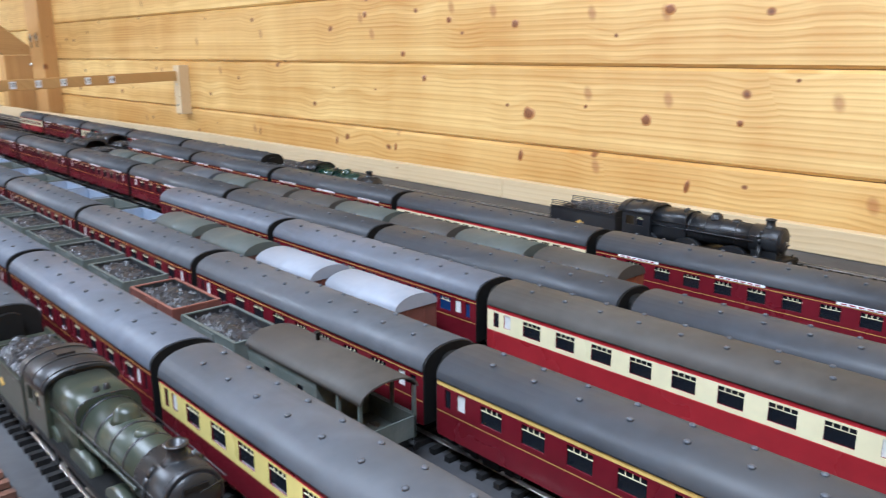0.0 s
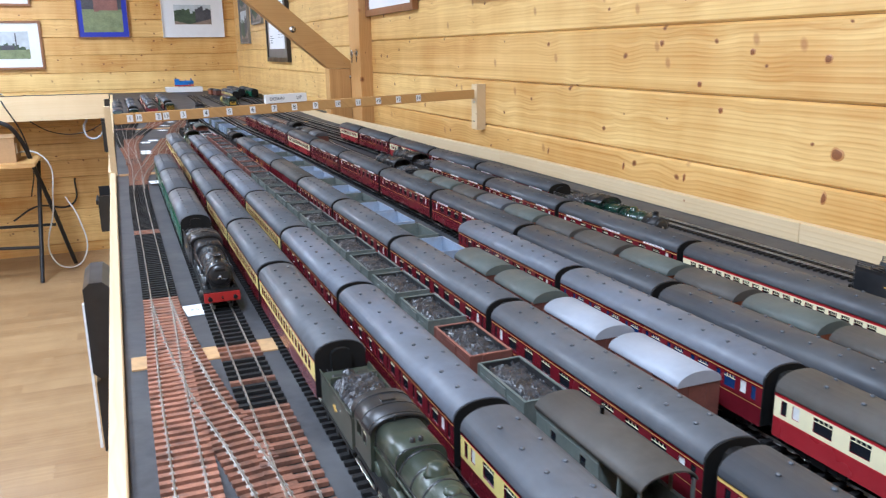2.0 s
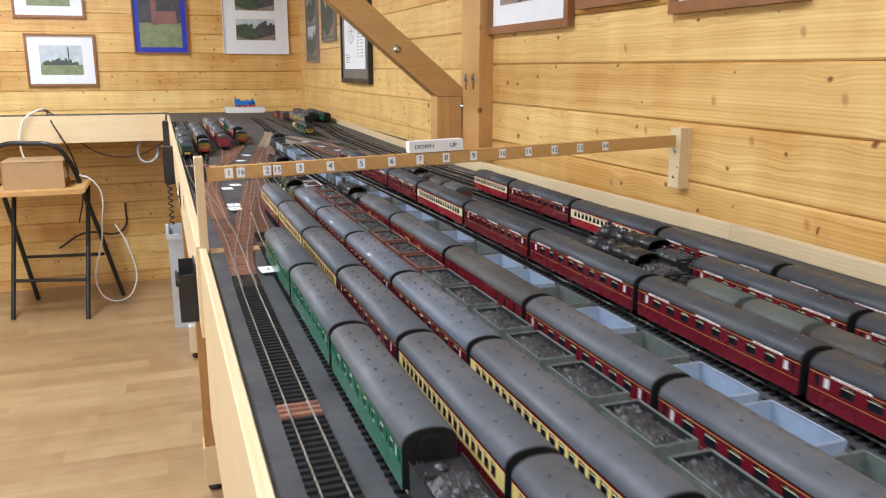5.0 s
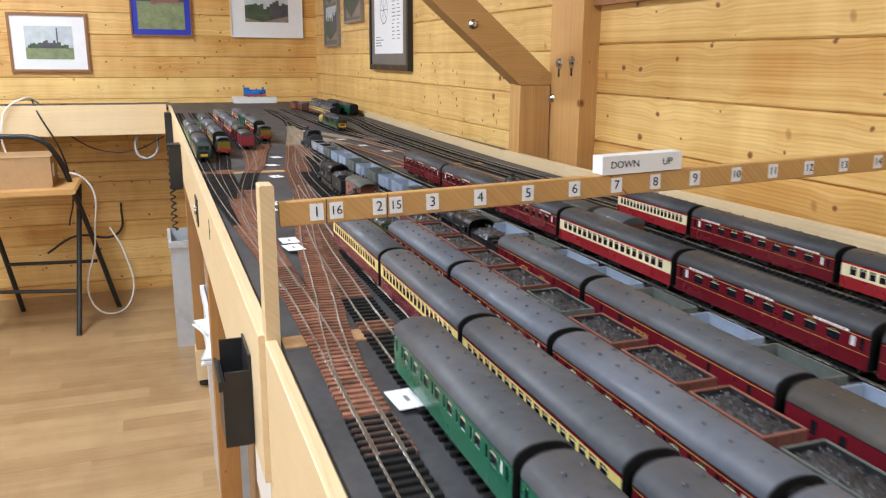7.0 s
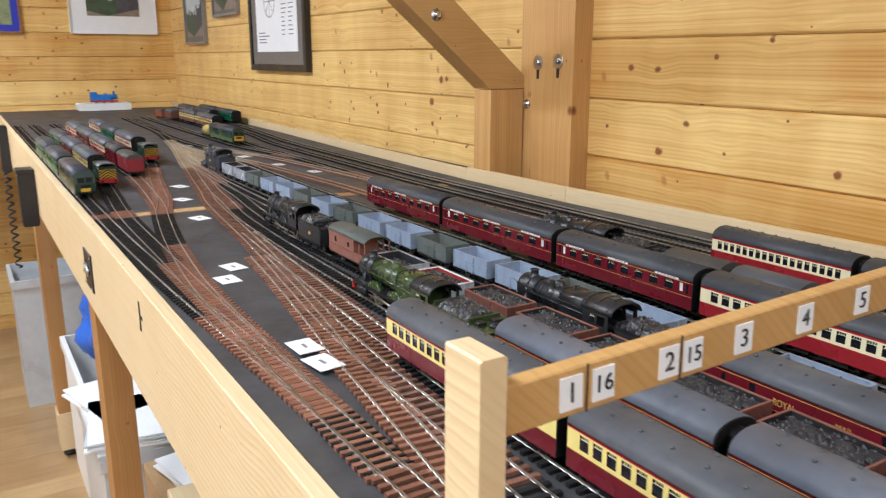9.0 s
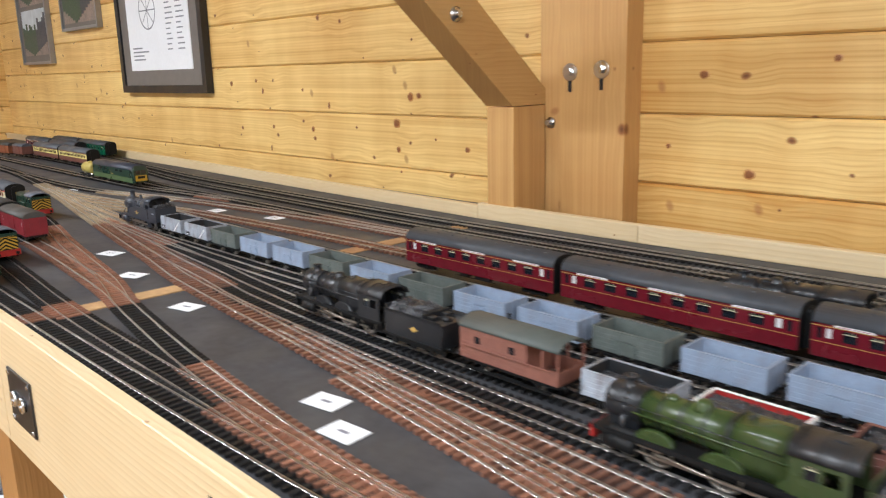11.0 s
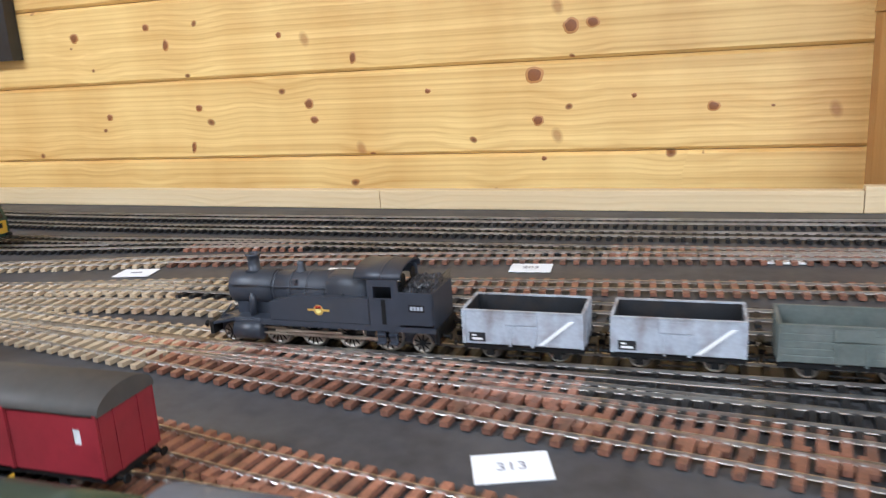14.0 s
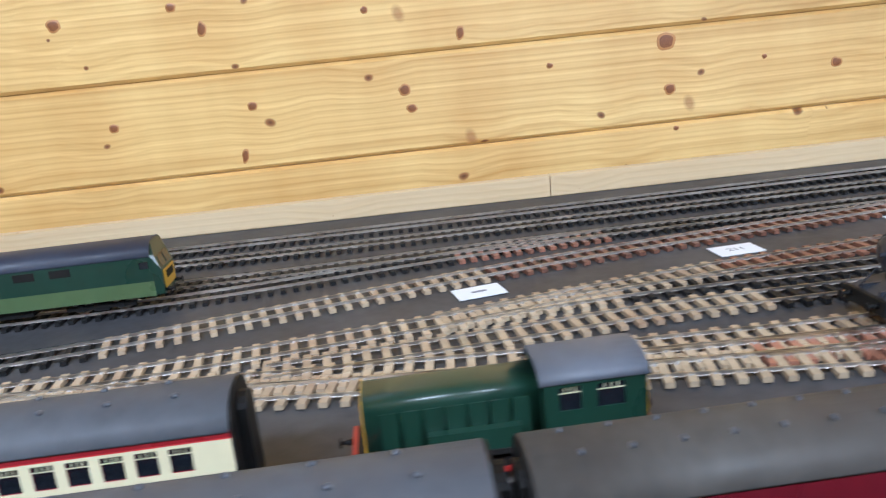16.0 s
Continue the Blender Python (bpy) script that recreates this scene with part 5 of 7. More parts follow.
def tank_loco():
    """Eight-coupled side tank engine facing +y, buffers at about 0 and 158 mm."""
    c = thing("tank_locomotive", "weathered black eight-coupled side tank engine with a round crest", "steam locomotive", "locomotives")
    P = TANK_BLACK
    L = 152.0
    f = Shape(MM)
    f.box(-16, 16, 3, 104, 17.0, 18.4)
    f.box(-16, 16, 104, 130, 17.0, 18.4)
    for sx in (-1, 1):
        f.box(sx * 16 - 0.6, sx * 16 + 0.6, 3, 130, 14.6, 18)
        f.box(sx * 7.4 - 1, sx * 7.4 + 1, 6, 146, 6, 17)
    # plate dropping to the front beam
    n = len(f.v)
    f.v += [(-16, 130, 18.4), (16, 130, 18.4), (16, 147, 14.4), (-16, 147, 14.4), (-16, 130, 16.6), (16, 130, 16.6), (16, 147, 12.8), (-16, 147, 12.8)]
    for q in ((0, 1, 2, 3), (4, 7, 6, 5), (0, 3, 7, 4), (1, 5, 6, 2)):
        f.face(tuple(n + i for i in q))
    part("running_plate", f, P, c)
    part("front_beam", Shape(MM).bevel_box(-16.5, 16.5, 147, 149.4, 6.6, 14.6, 0.5), UNDER, c)
    part("rear_beam", Shape(MM).bevel_box(-16.5, 16.5, 1.4, 3.4, 8, 17, 0.5), UNDER, c)
    buffers(c, 149.4, 1, 11.5)
    buffers(c, 1.4, -1, 12)
    for sx in (-1, 1):
        # side tank with its sloping front
        s = Shape(MM)
        x0, x1 = sorted((sx * 16.8, sx * 9.5))
        n = len(s.v)
        yz = [(42, 18.4), (106, 18.4), (106, 29), (88, 33.6), (42, 33.6)]
        s.v += [(x0, *p) for p in yz] + [(x1, *p) for p in yz]
        k = len(yz)
        s.face(tuple(n + i for i in reversed(range(k))))
        s.face(tuple(n + k + i for i in range(k)))
        for i in range(k):
            j = (i + 1) % k
            s.face((n + i, n + j, n + k + j, n + k + i))
        tk = part("side_tank", s, P, c)
        e = Shape(MM).lathe((sx * 16.8, 74, 25.5), "x", [(0, 3.2), (sx * 0.4, 3.0)], 16, 0)
        e.lathe((sx * 16.9, 74, 25.5), "x", [(0, 1.9), (sx * 0.45, 1.8)], 12, 1)
        e.box(*sorted((sx * 16.8, sx * 17.1)), 67, 81, 24.9, 26.1, 2)
        e.box(*sorted((sx * 16.8, sx * 17.35)), 72.2, 75.8, 26.4, 28.0, 3)
        part("crest", e, [LINE, YELLOW, LINE, BUFFER_RED], tk, "round yellow and red crest")
        # bunker
        b = Shape(MM)
        x0, x1 = sorted((sx * 16.8, sx * 15.6))
        b.box(x0, x1, 4, 24, 18, 38.0)
        bk = part("bunker_side", b, P, c)
        pl = Shape(MM).box(*sorted((sx * 16.7, sx * 17.0)), 9, 18, 27, 31)
        for q in range(4):
            pl.box(*sorted((sx * 16.8, sx * 17.2)), 9.8 + q * 2, 11.2 + q * 2, 28, 30.2, 1)
        part("number_plate", pl, [UNDER, GREY], bk, "plate with worn figures")
        # cab side with a cut-out
        cs = Shape(MM)
        for q in ((24, 28, 18, 46), (28, 39, 18, 34), (28, 39, 41, 46), (39, 42.5, 18, 46)):
            cs.box(x0, x1, *q)
        cs.box(*sorted((sx * 17.0, sx * 16.4)), 32, 34.5, 19, 33.5, 1)
        part("cab_side", cs, [P, UNDER], c)
        for y in (28.5, 36):
            part("cab_step", Shape(MM).box(*sorted((sx * 15, sx * 18)), y - 2.5, y + 2.5, 7, 7.8).box(*sorted((sx * 15.2, sx * 16)), y - 2.5, y + 2.5, 7, 17).box(*sorted((sx * 15, sx * 17.6)), y - 2.5, y + 2.5, 12, 12.8), P, c)
        part("cylinder", Shape(MM).lathe((sx * 14, 0, 10.5), "y", [(113, 3), (113.5, 6), (131, 6), (131.5, 3), (134, 1.2)], 18), P, c)
        part("valve_chest", Shape(MM).bevel_box(*sorted((sx * 17, sx * 8)), 113.5, 131, 14, 18.2, 1), P, c)
        part("slide_bar", Shape(MM).box(*sorted((sx * 14.6, sx * 13.2)), 98, 113, 12, 12.9).box(*sorted((sx * 14.6, sx * 13.2)), 98, 113, 8.4, 9.3), ROD, c)
        part("coupling_rod", Shape(MM).box(*sorted((sx * 11.0, sx * 12.0)), 34, 108, 7.0, 8.8), ROD, c)
        part("connecting_rod", Shape(MM).box(*sorted((sx * 12.4, sx * 13.2)), 62, 106, 9.6, 11.2), ROD, c)
        part("steam_pipe", Shape(MM).lathe((sx * 10.5, 121, 18), "z", [(0, 2.4), (10, 2.2), (14, 1.2)], 10), P, c)
        handrail(c, [(sx * 11.6, 46, 37.0), (sx * 11.6, 134, 37.0)], 0.35, P)
        handrail(c, [(sx * 10, 146, 14.6), (sx * 9, 137, 24)], 0.5, P)
        for y in (48, 60, 72, 84, 96):
            part("lifting_ring", Shape(MM).lathe((sx * 13, y, 33.6 if y < 86 else 32), "z", [(0, 0.8), (1.2, 0.5)], 6), P, c)
    # boiler, smokebox, fittings
    bz = 34.0
    fb = Shape(MM).extrude([(-11.5, 18)] + [(11.5, 18)] + roof_arc(12.2, 34, 44.6, 12, 3.4) , 42, 70, 0, True)
    part("firebox", fb, P, c)
    b = Shape(MM).lathe((0, 0, bz - 0.5), "y", [(70, 11.2), (108, 10.0)], 24)
    for y in (71, 84, 96, 107):
        boiler_ring(b, y, bz - 0.5, 11.2 - (y - 70) * 0.031, 0)
    part("boiler", b, P, c)
    sm = Shape(MM).lathe((0, 0, bz - 0.5), "y", [(108, 10.8), (136.5, 10.8), (137.2, 10.2)], 24)
    sm.lathe((0, 0, bz - 0.5), "y", [(137.2, 9.4), (138.4, 8.6), (139.6, 4.5), (139.9, 1.2), (142, 0.9)], 20)
    sm.box(-7, 7, 112, 134, 18, bz - 5)
    part("smokebox", sm, P, c)
    part("chimney", Shape(MM).lathe((0, 124, bz + 9.4), "z", [(0, 6.0), (1.4, 4.0), (6, 3.5), (9.0, 4.1), (9.4, 4.9), (10.6, 4.9), (10.8, 4.0), (10.6, 3.0), (7, 2.8)], 18), P, c)
    part("safety_valve", Shape(MM).lathe((0, 92, bz + 8.8), "z", [(0, 4.0), (1.6, 2.8), (4.6, 2.2), (6.8, 2.0), (7.2, 1.2)], 14), P, c)
    part("top_feed", Shape(MM).box(-11, 11, 90.6, 93.4, bz + 5, bz + 7), P, c)
    part("tank_filler", Shape(MM).lathe((13, 100, 30), "z", [(0, 2.4), (2, 2.4), (2.4, 1.8)], 10), P, c)
    # cab front and roof
    part("cab_front", Shape(MM).extrude([(-16.6, 18), (16.6, 18)] + roof_arc(16.4, 44, 50, 12, 2.4), 41.4, 42.4), P, c)
    arc, low = roof_arc(17.3, 45.4, 52.2, 14, 2.3), roof_arc(16.5, 45.0, 51.2, 14, 2.3)
    rf = part("cab_roof", Shape(MM).extrude(arc + low[::-1], 22, 50, 0, True), P, c)
    part("roof_rib", Shape(MM).extrude(roof_arc(17.5, 45.6, 52.6, 14, 2.3) + low[::-1], 33, 34, 0, True), P, rf)
    bh = Shape(MM).box(-15.6, 15.6, 24, 25, 18, 40)
    for x in (-8, 8):
        bh.lathe((x, 23.6, 43), "y", [(0, 3.6), (0.6, 3.6)], 12)
    part("bunker_bulkhead", bh, UNDER, c)
    part("bunker_back", Shape(MM).box(-16.8, 16.8, 3.4, 4.4, 18, 38).box(-16.8, 16.8, 4, 24, 18, 19), P, c)
    h = part("bunker_coal", coal_heap(18, 15, 36, 41, 5), COAL, c)
    h.location.y = 5 * MM
    for z in (39.5, 41.5, 43.5):
        handrail(c, [(-16, 3.6, z), (16, 3.6, z)], 0.4, P)
    for y in (34, 58, 82, 106):
        wheelset(c, y, 9.2, 14)
    wheelset(c, 138, 6.2, 9)
    wheelset(c, 14, 6.2, 9)
    return c


def diesel_big(label, band=LIME, panel=13.0):
    c = thing("diesel_locomotive", label, "diesel locomotive", "locomotives")
    L, w = 240.0, 17.6
    s = Shape(MM)
    wins = [(8, 14, 29, 34), (L - 14, L - 8, 29, 34)]
    side(s, L - 12, w, [(10, 20, 1), (20, 23.4, 0), (23.4, 38, 0)], [(q[0], q[1], q[2], q[3]) for q in wins], 6)
    for sx in (-1, 1):
        for y in (60, 84, 150, 176):
            s.box(*sorted((sx * w, sx * (w + 0.4))), y, y + 14, 30, 35.5, 2)
        s.box(*sorted((sx * w, sx * (w + 0.3))), L / 2 - 6, L / 2 + 6, 22.6, 23.6, 3)
    s.box(-w, w, 6, L - 6, 9.5, 10, 1)
    body = part("body", s, [BRGREEN, band, UNDER, LINE], c)
    panes(body, w, wins, PANE)
    part("roof", Shape(MM).extrude(roof_arc(w + 0.1, 37.8, 48, 14, 2.4) + [(-w, 37), (w, 37)], 6, L - 6, 0, True), NAVY, c)
    for y0, sg in ((6, -1), (L - 6, 1)):
        e = Shape(MM)
        n = len(e.v)
        a = [(-w, y0, 10), (w, y0, 10), (w, y0, 38), (w * 0.6, y0, 46.5), (-w * 0.6, y0, 46.5), (-w, y0, 38)]
        b = [(-w * 0.9, y0 + sg * 6, 10), (w * 0.9, y0 + sg * 6, 10), (w * 0.9, y0 + sg * 6, 27), (w * 0.86, y0 + sg * 2.2, 38), (-w * 0.86, y0 + sg * 2.2, 38), (-w * 0.9, y0 + sg * 6, 27)]
        e.v += a + b
        for q in ((0, 1, 7, 6), (1, 2, 8, 7), (2, 3, 9, 8), (3, 4, 10, 9), (4, 5, 11, 10), (5, 0, 6, 11), (6, 7, 8, 11), (11, 8, 9, 10)):
            e.face(tuple(n + i for i in (q if sg < 0 else q[::-1])))
        part("cab_end", e, [BRGREEN], c)
        part("warning_panel", Shape(MM).box(-panel, panel, *sorted((y0 + sg * 5.6, y0 + sg * 6.5)), 13, 13 + panel), WASP_Y, c, "yellow warning panel")
        g = Shape(MM)
        for x0, x1 in ((-12, -1), (1, 12)):
            n = len(g.v)
            g.v += [(x0, y0 + sg * 5.9, 28.4), (x1, y0 + sg * 5.9, 28.4), (x1, y0 + sg * 3.0, 36.6), (x0, y0 + sg * 3.0, 36.6)]
            g.face((n, n + 1, n + 2, n + 3))
        part("windscreen", g, PANE, c)
        part("headcode_box", Shape(MM).box(-8, 8, *sorted((y0 + sg * 5, y0 + sg * 6.9)), 19, 24), UNDER, c)
        buffers(c, y0 + sg * 6, sg, 12)
    u = Shape(MM).box(-14, 14, 92, 148, 4, 9.6)
    part("fuel_tank", u, UNDER, c)
    for y in (46, L - 46):
        bogie(c, y, 6.5, 24)
    return c


def wasp(y, sg, w=15.0, z0=12.0, z1=34.0):
    """Chevrons on a cab end: yellow sheet with slanting black bars."""
    s = Shape(MM)
    s.box(-w, w, *sorted((y, y + sg * 0.4)), z0, z1, 0)
    for k in range(-4, 9):
        za = z0 + k * 5.0
        for sx in (-1, 1):
            pts = []
            for x, z in ((0, za + 9), (sx * w, za), (sx * w, za + 2.6), (0, za + 11.6)):
                pts.append((x, y + sg * 0.6, min(max(z, z0), z1)))
            n = len(s.v)
            s.v += pts
            s.face((n, n + 1, n + 2, n + 3), 1)
    return s


def shunter(label):
    """A six-coupled diesel shunter, 118 mm, bonnet towards -y."""
    c = thing("diesel_shunter", label, "diesel shunter", "locomotives")
    L = 112.0
    fr = Shape(MM).box(-16.5, 16.5, 2, L - 2, 14, 16)
    for sx in (-1, 1):
        fr.box(*sorted((sx * 12, sx * 14)), 4, L - 4, 5, 14)
    part("frame", fr, UNDER, c)
    b = Shape(MM).extrude([(-11.5, 16), (11.5, 16)] + roof_arc(11.5, 34, 39, 10, 3.0), 6, 70, 0, True)
    for sx in (-1, 1):
        for k in range(7):
            b.box(*sorted((sx * 11.4, sx * 12.0)), 12 + k * 8, 18 + k * 8, 18, 33)
        b.box(*sorted((sx * 12, sx * 15.8)), 28, 62, 16, 24)
    part("bonnet", b, BRGREEN, c)
    cb = Shape(MM)
    side(cb, 38, 15.6, [(16, 38, 0)], [(76, 84, 27, 36), (90, 100, 27, 36)], 70)
    cb.box(-15.6, 15.6, 70, 71, 16, 38)
    cb.box(-15.6, 15.6, 107, 108, 16, 38)
    cab = part("cab", cb, BRGREEN, c)
    panes(cab, 15.6, [(76, 84, 27, 36), (90, 100, 27, 36)], PANE)
    arc, low = roof_arc(16.2, 37.6, 44.5), roof_arc(15.4, 37.2, 43.6)
    part("cab_roof", Shape(MM).extrude(arc + low[::-1], 69, 109, 0, True), ROOFS["blue"], c)
    part("warning_panel", wasp(108.1, 1), [WASP_Y, UNDER], c, "black and yellow chevron panel")
    part("warning_panel", wasp(5.9, -1, 11.3, 16, 38), [WASP_Y, UNDER], c, "black and yellow chevron panel")
    part("buffer_beam", Shape(MM).box(-16.5, 16.5, 0, 2, 8, 16), BUFFER_RED, c)
    part("buffer_beam", Shape(MM).box(-16.5, 16.5, L - 2, L, 8, 16), BUFFER_RED, c)
    buffers(c, 0, -1, 12)
    buffers(c, L, 1, 12)
    for sx in (-1, 1):
        part("coupling_rod", Shape(MM).box(*sorted((sx * 14.4, sx * 15.2)), 28, 84, 6, 8), BUFFER_RED, c)
    for y in (28, 56, 84):
        wheelset(c, y, 9, 12)
    return c


# ---------------------------------------------------------------- trains in the sidings
def put(ob, x, y, turn=0):
    ob.matrix_basis = pose(x, y, RAIL_Z, 0, 0, turn)
    return ob


def train(x, gaps, kinds):
    for (a, b), k in zip(zip(gaps, gaps[1:]), kinds):
        place_coach(k, x, a, b)


XA, XB, XC, XD, XE, XF, XG, XH, XI, XJ, XK, XL, XM = 1.081, 1.134, 1.182, 1.231, 1.281, 1.325, 1.374, 1.421, 1.467, 1.522, 1.578, 1.637, 1.703
train(XB, [1.622, 1.840, 2.060, 2.280], ["green", "green", "green"])
put(steam_loco("black tender engine with a red buffer beam, heading a green train", LOCO_BLACK, LOCO_BLACK, 150, big=True, tl=82, plates=True), XB, 1.617, 180)
train(XC, [1.136, 1.362, 1.578, 1.800, 2.035, 2.262, 2.490, 2.715], ["yellow", "yellow", "yellow", "maroon", "yellow", "yellow", "yellow"])
put(steam_loco("weathered dark green tender engine heading yellow-cream coaches", DKGREEN, LOCO_BLACK, 156, tl=80, front_red=False, plates=True), XC, 1.132, 180)
train(XD, [0.770, 1.015, 1.265, 1.508, 1.765, 1.990, 2.211, 2.418, 2.632], ["yellow_big", "maroon_pale", "maroon_pale", "yellow", "maroon_pale", "maroon_pale", "maroon_pale", "maroon_pale"])
put(steam_loco("green tender engine with a clean boiler, heading maroon coaches", OLIVE, LOCO_BLACK, 160, tl=88, lined=True, plates=True), XD, 2.640)
train(XF, [0.675, 0.924, 1.172, 1.412, 1.646, 1.860, 2.088, 2.329, 2.520], ["maroon_gold", "maroon", "maroon", "maroon", "maroon", "parcels", "mail", "mail"])
put(steam_loco("black tender engine coupled to mail coaches", LOCO_BLACK, LOCO_BLACK, 140, tl=80), XF, 2.525)
train(XH, [0.735, 0.985, 1.232, 1.456], ["cream", "maroon_blue", "maroon_pale"])
train(XI, [0.670, 0.915, 1.156, 1.402, 1.655, 1.888, 2.145, 2.390, 2.640, 2.846, 3.094, 3.332],
      ["maroon_dark", "maroon_dark", "maroon_dark", "maroon_dark", "maroon_dark", "maroon_dark", "maroon_dark", "cream_dark", "maroon_dark", "maroon_dark", "maroon_dark"])
train(XK, [0.780, 1.022, 1.263, 1.502, 1.717, 1.945], ["maroon_dark", "cream_dark", "maroon_dark", "maroon_dark", "maroon_dark"])
put(steam_loco("grimy black tender engine at the head of a coach train", LOCO_BLACK, LOCO_BLACK, 140, tl=84, front_red=False), XK, 1.95)
train(XL, [1.620, 1.878, 2.100, 2.344, 2.591, 2.770], ["maroon_dark", "maroon_dark", "cream_dark", "maroon_dark", "cream_dark"])
put(steam_loco("green tender engine at the head of charcoal-roofed coaches", BRGREEN, LOCO_BLACK, 150, tl=86, front_red=False, rails=True, big=False), XL, 1.617, 180)
put(steam_loco("black tender engine standing alone by the wall", LOCO_BLACK, LOCO_BLACK, 158, tl=86, front_red=False, rails=True), XM, 1.17, 180)

# coal train
e_wagons = [open_wagon("grey open wagon loaded with coal", GRNGREY, "coal", 5, seed=2, rim=GRNGREY, top=32.5), open_wagon("brown open wagon loaded with coal", BAUXITE, "coal", 5, seed=3, rim=SALMON, top=32.5),
            open_wagon("dark green-grey open wagon loaded with coal", GRNGREY, "coal", 7, seed=4, rim=GRNGREY, top=32.5)]
order = [0, 1, 2, 0, 0, 2, 0, 2, 0, 0, 0, 2, 0, 1, 1, 1, 0, 1, 1, 1, 1, 1]
seen_kind = set()
for i, k in enumerate(order):
    m = pose(XE, 1.034 + i * 0.0785, RAIL_Z)
    if k in seen_kind:
        copy_thing(e_wagons[k], m)
    else:
        seen_kind.add(k)
        e_wagons[k].matrix_basis = m
put(brake_van("dark grey-green brake van with an open veranda", GRNGREY, ROOFS["brown"], 98.0, 34.0), XE, 0.922)
put(open_wagon("open wagon with a red inside and white rim, dark load", GREY, "coal", 0, rim=WHITE, inside=BUFFER_RED), XE - 0.004, 2.775)
put(open_wagon("grey open wagon with a dark load", GREY, "low", 5), XE - 0.005, 2.858)
put(brake_van("salmon-brown brake van with an open veranda", SALMON, ROOFS["green"]), XE - 0.007, 2.943)
put(steam_loco("grimy black tender engine heading a mineral train", LOCO_BLACK, LOCO_BLACK, 140, tl=80, front_red=False), XE - 0.012, 3.058)

# long goods train behind the tank engine
put(tank_loco(), 1.353, 3.782)
g1 = open_wagon("pale grey steel mineral wagon with a white diagonal stripe", GREY, None, 0, stripe=True, group="mineral wagons")
g2 = open_wagon("green-grey wooden open wagon, empty", GRNGREY, None, 5, inside=GRNGREY)
g3 = open_wagon("blue-grey open wagon, empty", BLUEGREY, None, 5, inside=BLUEGREY)
seq = [g1, g1, g2, g3, g3, g2, g3, g2, g3, g3]
placed = set()
y, i = 3.770, 0
while y - 0.066 > 1.362:
    src = seq[i] if i < len(seq) else (g2, g3, g3, g2, g3)[i % 5]
    x = 1.374 if y < 2.3 else 1.374 - 0.021 * min(1, (y - 2.3) / 1.0)
    m = pose(x, y - 0.066, RAIL_Z)
    if src.name in placed:
        copy_thing(src, m)
    else:
        placed.add(src.name)
        src.matrix_basis = m
    y -= 0.0795
    i += 1
v1 = van("bauxite brown van with a weathered green-grey roof", BAUXITE, ROOFS["green"])
put(v1, XG, 1.283)
copy_thing(v1, pose(XG, 1.193, RAIL_Z))
v2 = van("bauxite cattle and fruit van with a pale roof and two letters", BAUXITE, ROOFS["pale"], letters=True, louvres=True)
put(v2, XG, 1.102)
copy_thing(v2, pose(XG, 1.012, RAIL_Z))

# van train and its engine
vk = [van("rust brown van with a brown-grey roof", RUST, ROOFS["brown"], 73), van("rust brown van with a green-grey roof", RUST, ROOFS["green"], 73), van("maroon brown van with a slate roof", BAUXITE, ROOFS["slate"], 73)]
vs = set()
for i in range(11):
    k = (0, 1, 0, 1, 0, 0, 1, 2, 0, 1, 1)[i]
    m = pose(XJ, 0.96 + i * 0.0845, RAIL_Z)
    if k in vs:
        copy_thing(vk[k], m)
    else:
        vs.add(k)
        vk[k].matrix_basis = m
put(steam_loco("black engine with bright wheels at the head of a van train", LOCO_BLACK, LOCO_BLACK, 138, tl=80, front_red=False), XJ, 1.895)

put(steam_loco("black tender engine at the far end of the van road", LOCO_BLACK, LOCO_BLACK, 130, tl=78, front_red=False), XJ - 0.004, 2.745)
copy_thing(vk[0], pose(XJ - 0.002, 2.660, RAIL_Z))
copy_thing(vk[2], pose(XJ, 2.575, RAIL_Z))

# stock on the tracks beyond the yard
put(shunter("green diesel shunter with black and yellow chevrons"), 1.117, 3.755, 0)
SH = scene.objects["diesel_shunter"]
SH.matrix_basis = pose(1.117, 3.868, RAIL_Z, 0, 0, 180)
copy_thing(SH, pose(1.262, 4.188, RAIL_Z, 0, 0, 180))
dl = diesel_big("two-tone green diesel locomotive with a yellow end")
put(dl, 1.545, 4.325)
dg = diesel_big("dark green diesel locomotive at the board edge", BRGREEN, 8.0)
put(dg, 1.062, 3.640)
put(tank_wagon("ochre tank wagon behind a diesel"), 1.54, 4.575)
rv = van("crimson parcels van with a dark grey roof and white windows", VANRED, ROOFS["brown"], 118, name="parcels_van", win=True, tall=3.0)
put(rv, 1.187, 3.866)
train(1.188, [3.990, 4.140, 4.385, 4.630, 4.870], ["parcels", "cream_grey", "maroon", "cream_grey"])
train(1.262, [4.222, 4.462, 4.700, 4.93], ["cream_grey", "green_dark", "cream_grey"])
train(1.117, [3.885, 4.12, 4.36, 4.60], ["brown_cream", "maroon", "green_dark"])
train(1.062, [3.892, 4.13, 4.37], ["green_dark", "green_dark"])
train(1.76, [5.040, 5.275, 5.51], ["green_dark", "green_dark"])
train(1.63, [4.83, 5.06, 5.29], ["brown_cream", "brown_cream"])
copy_thing(vk[2], pose(1.60, 5.30, RAIL_Z, 0, 0, 6))
copy_thing(vk[0], pose(1.585, 5.39, RAIL_Z, 0, 0, 8))
train(1.70, [5.12, 5.36, 5.60], ["green_dark", "maroon_dark"])

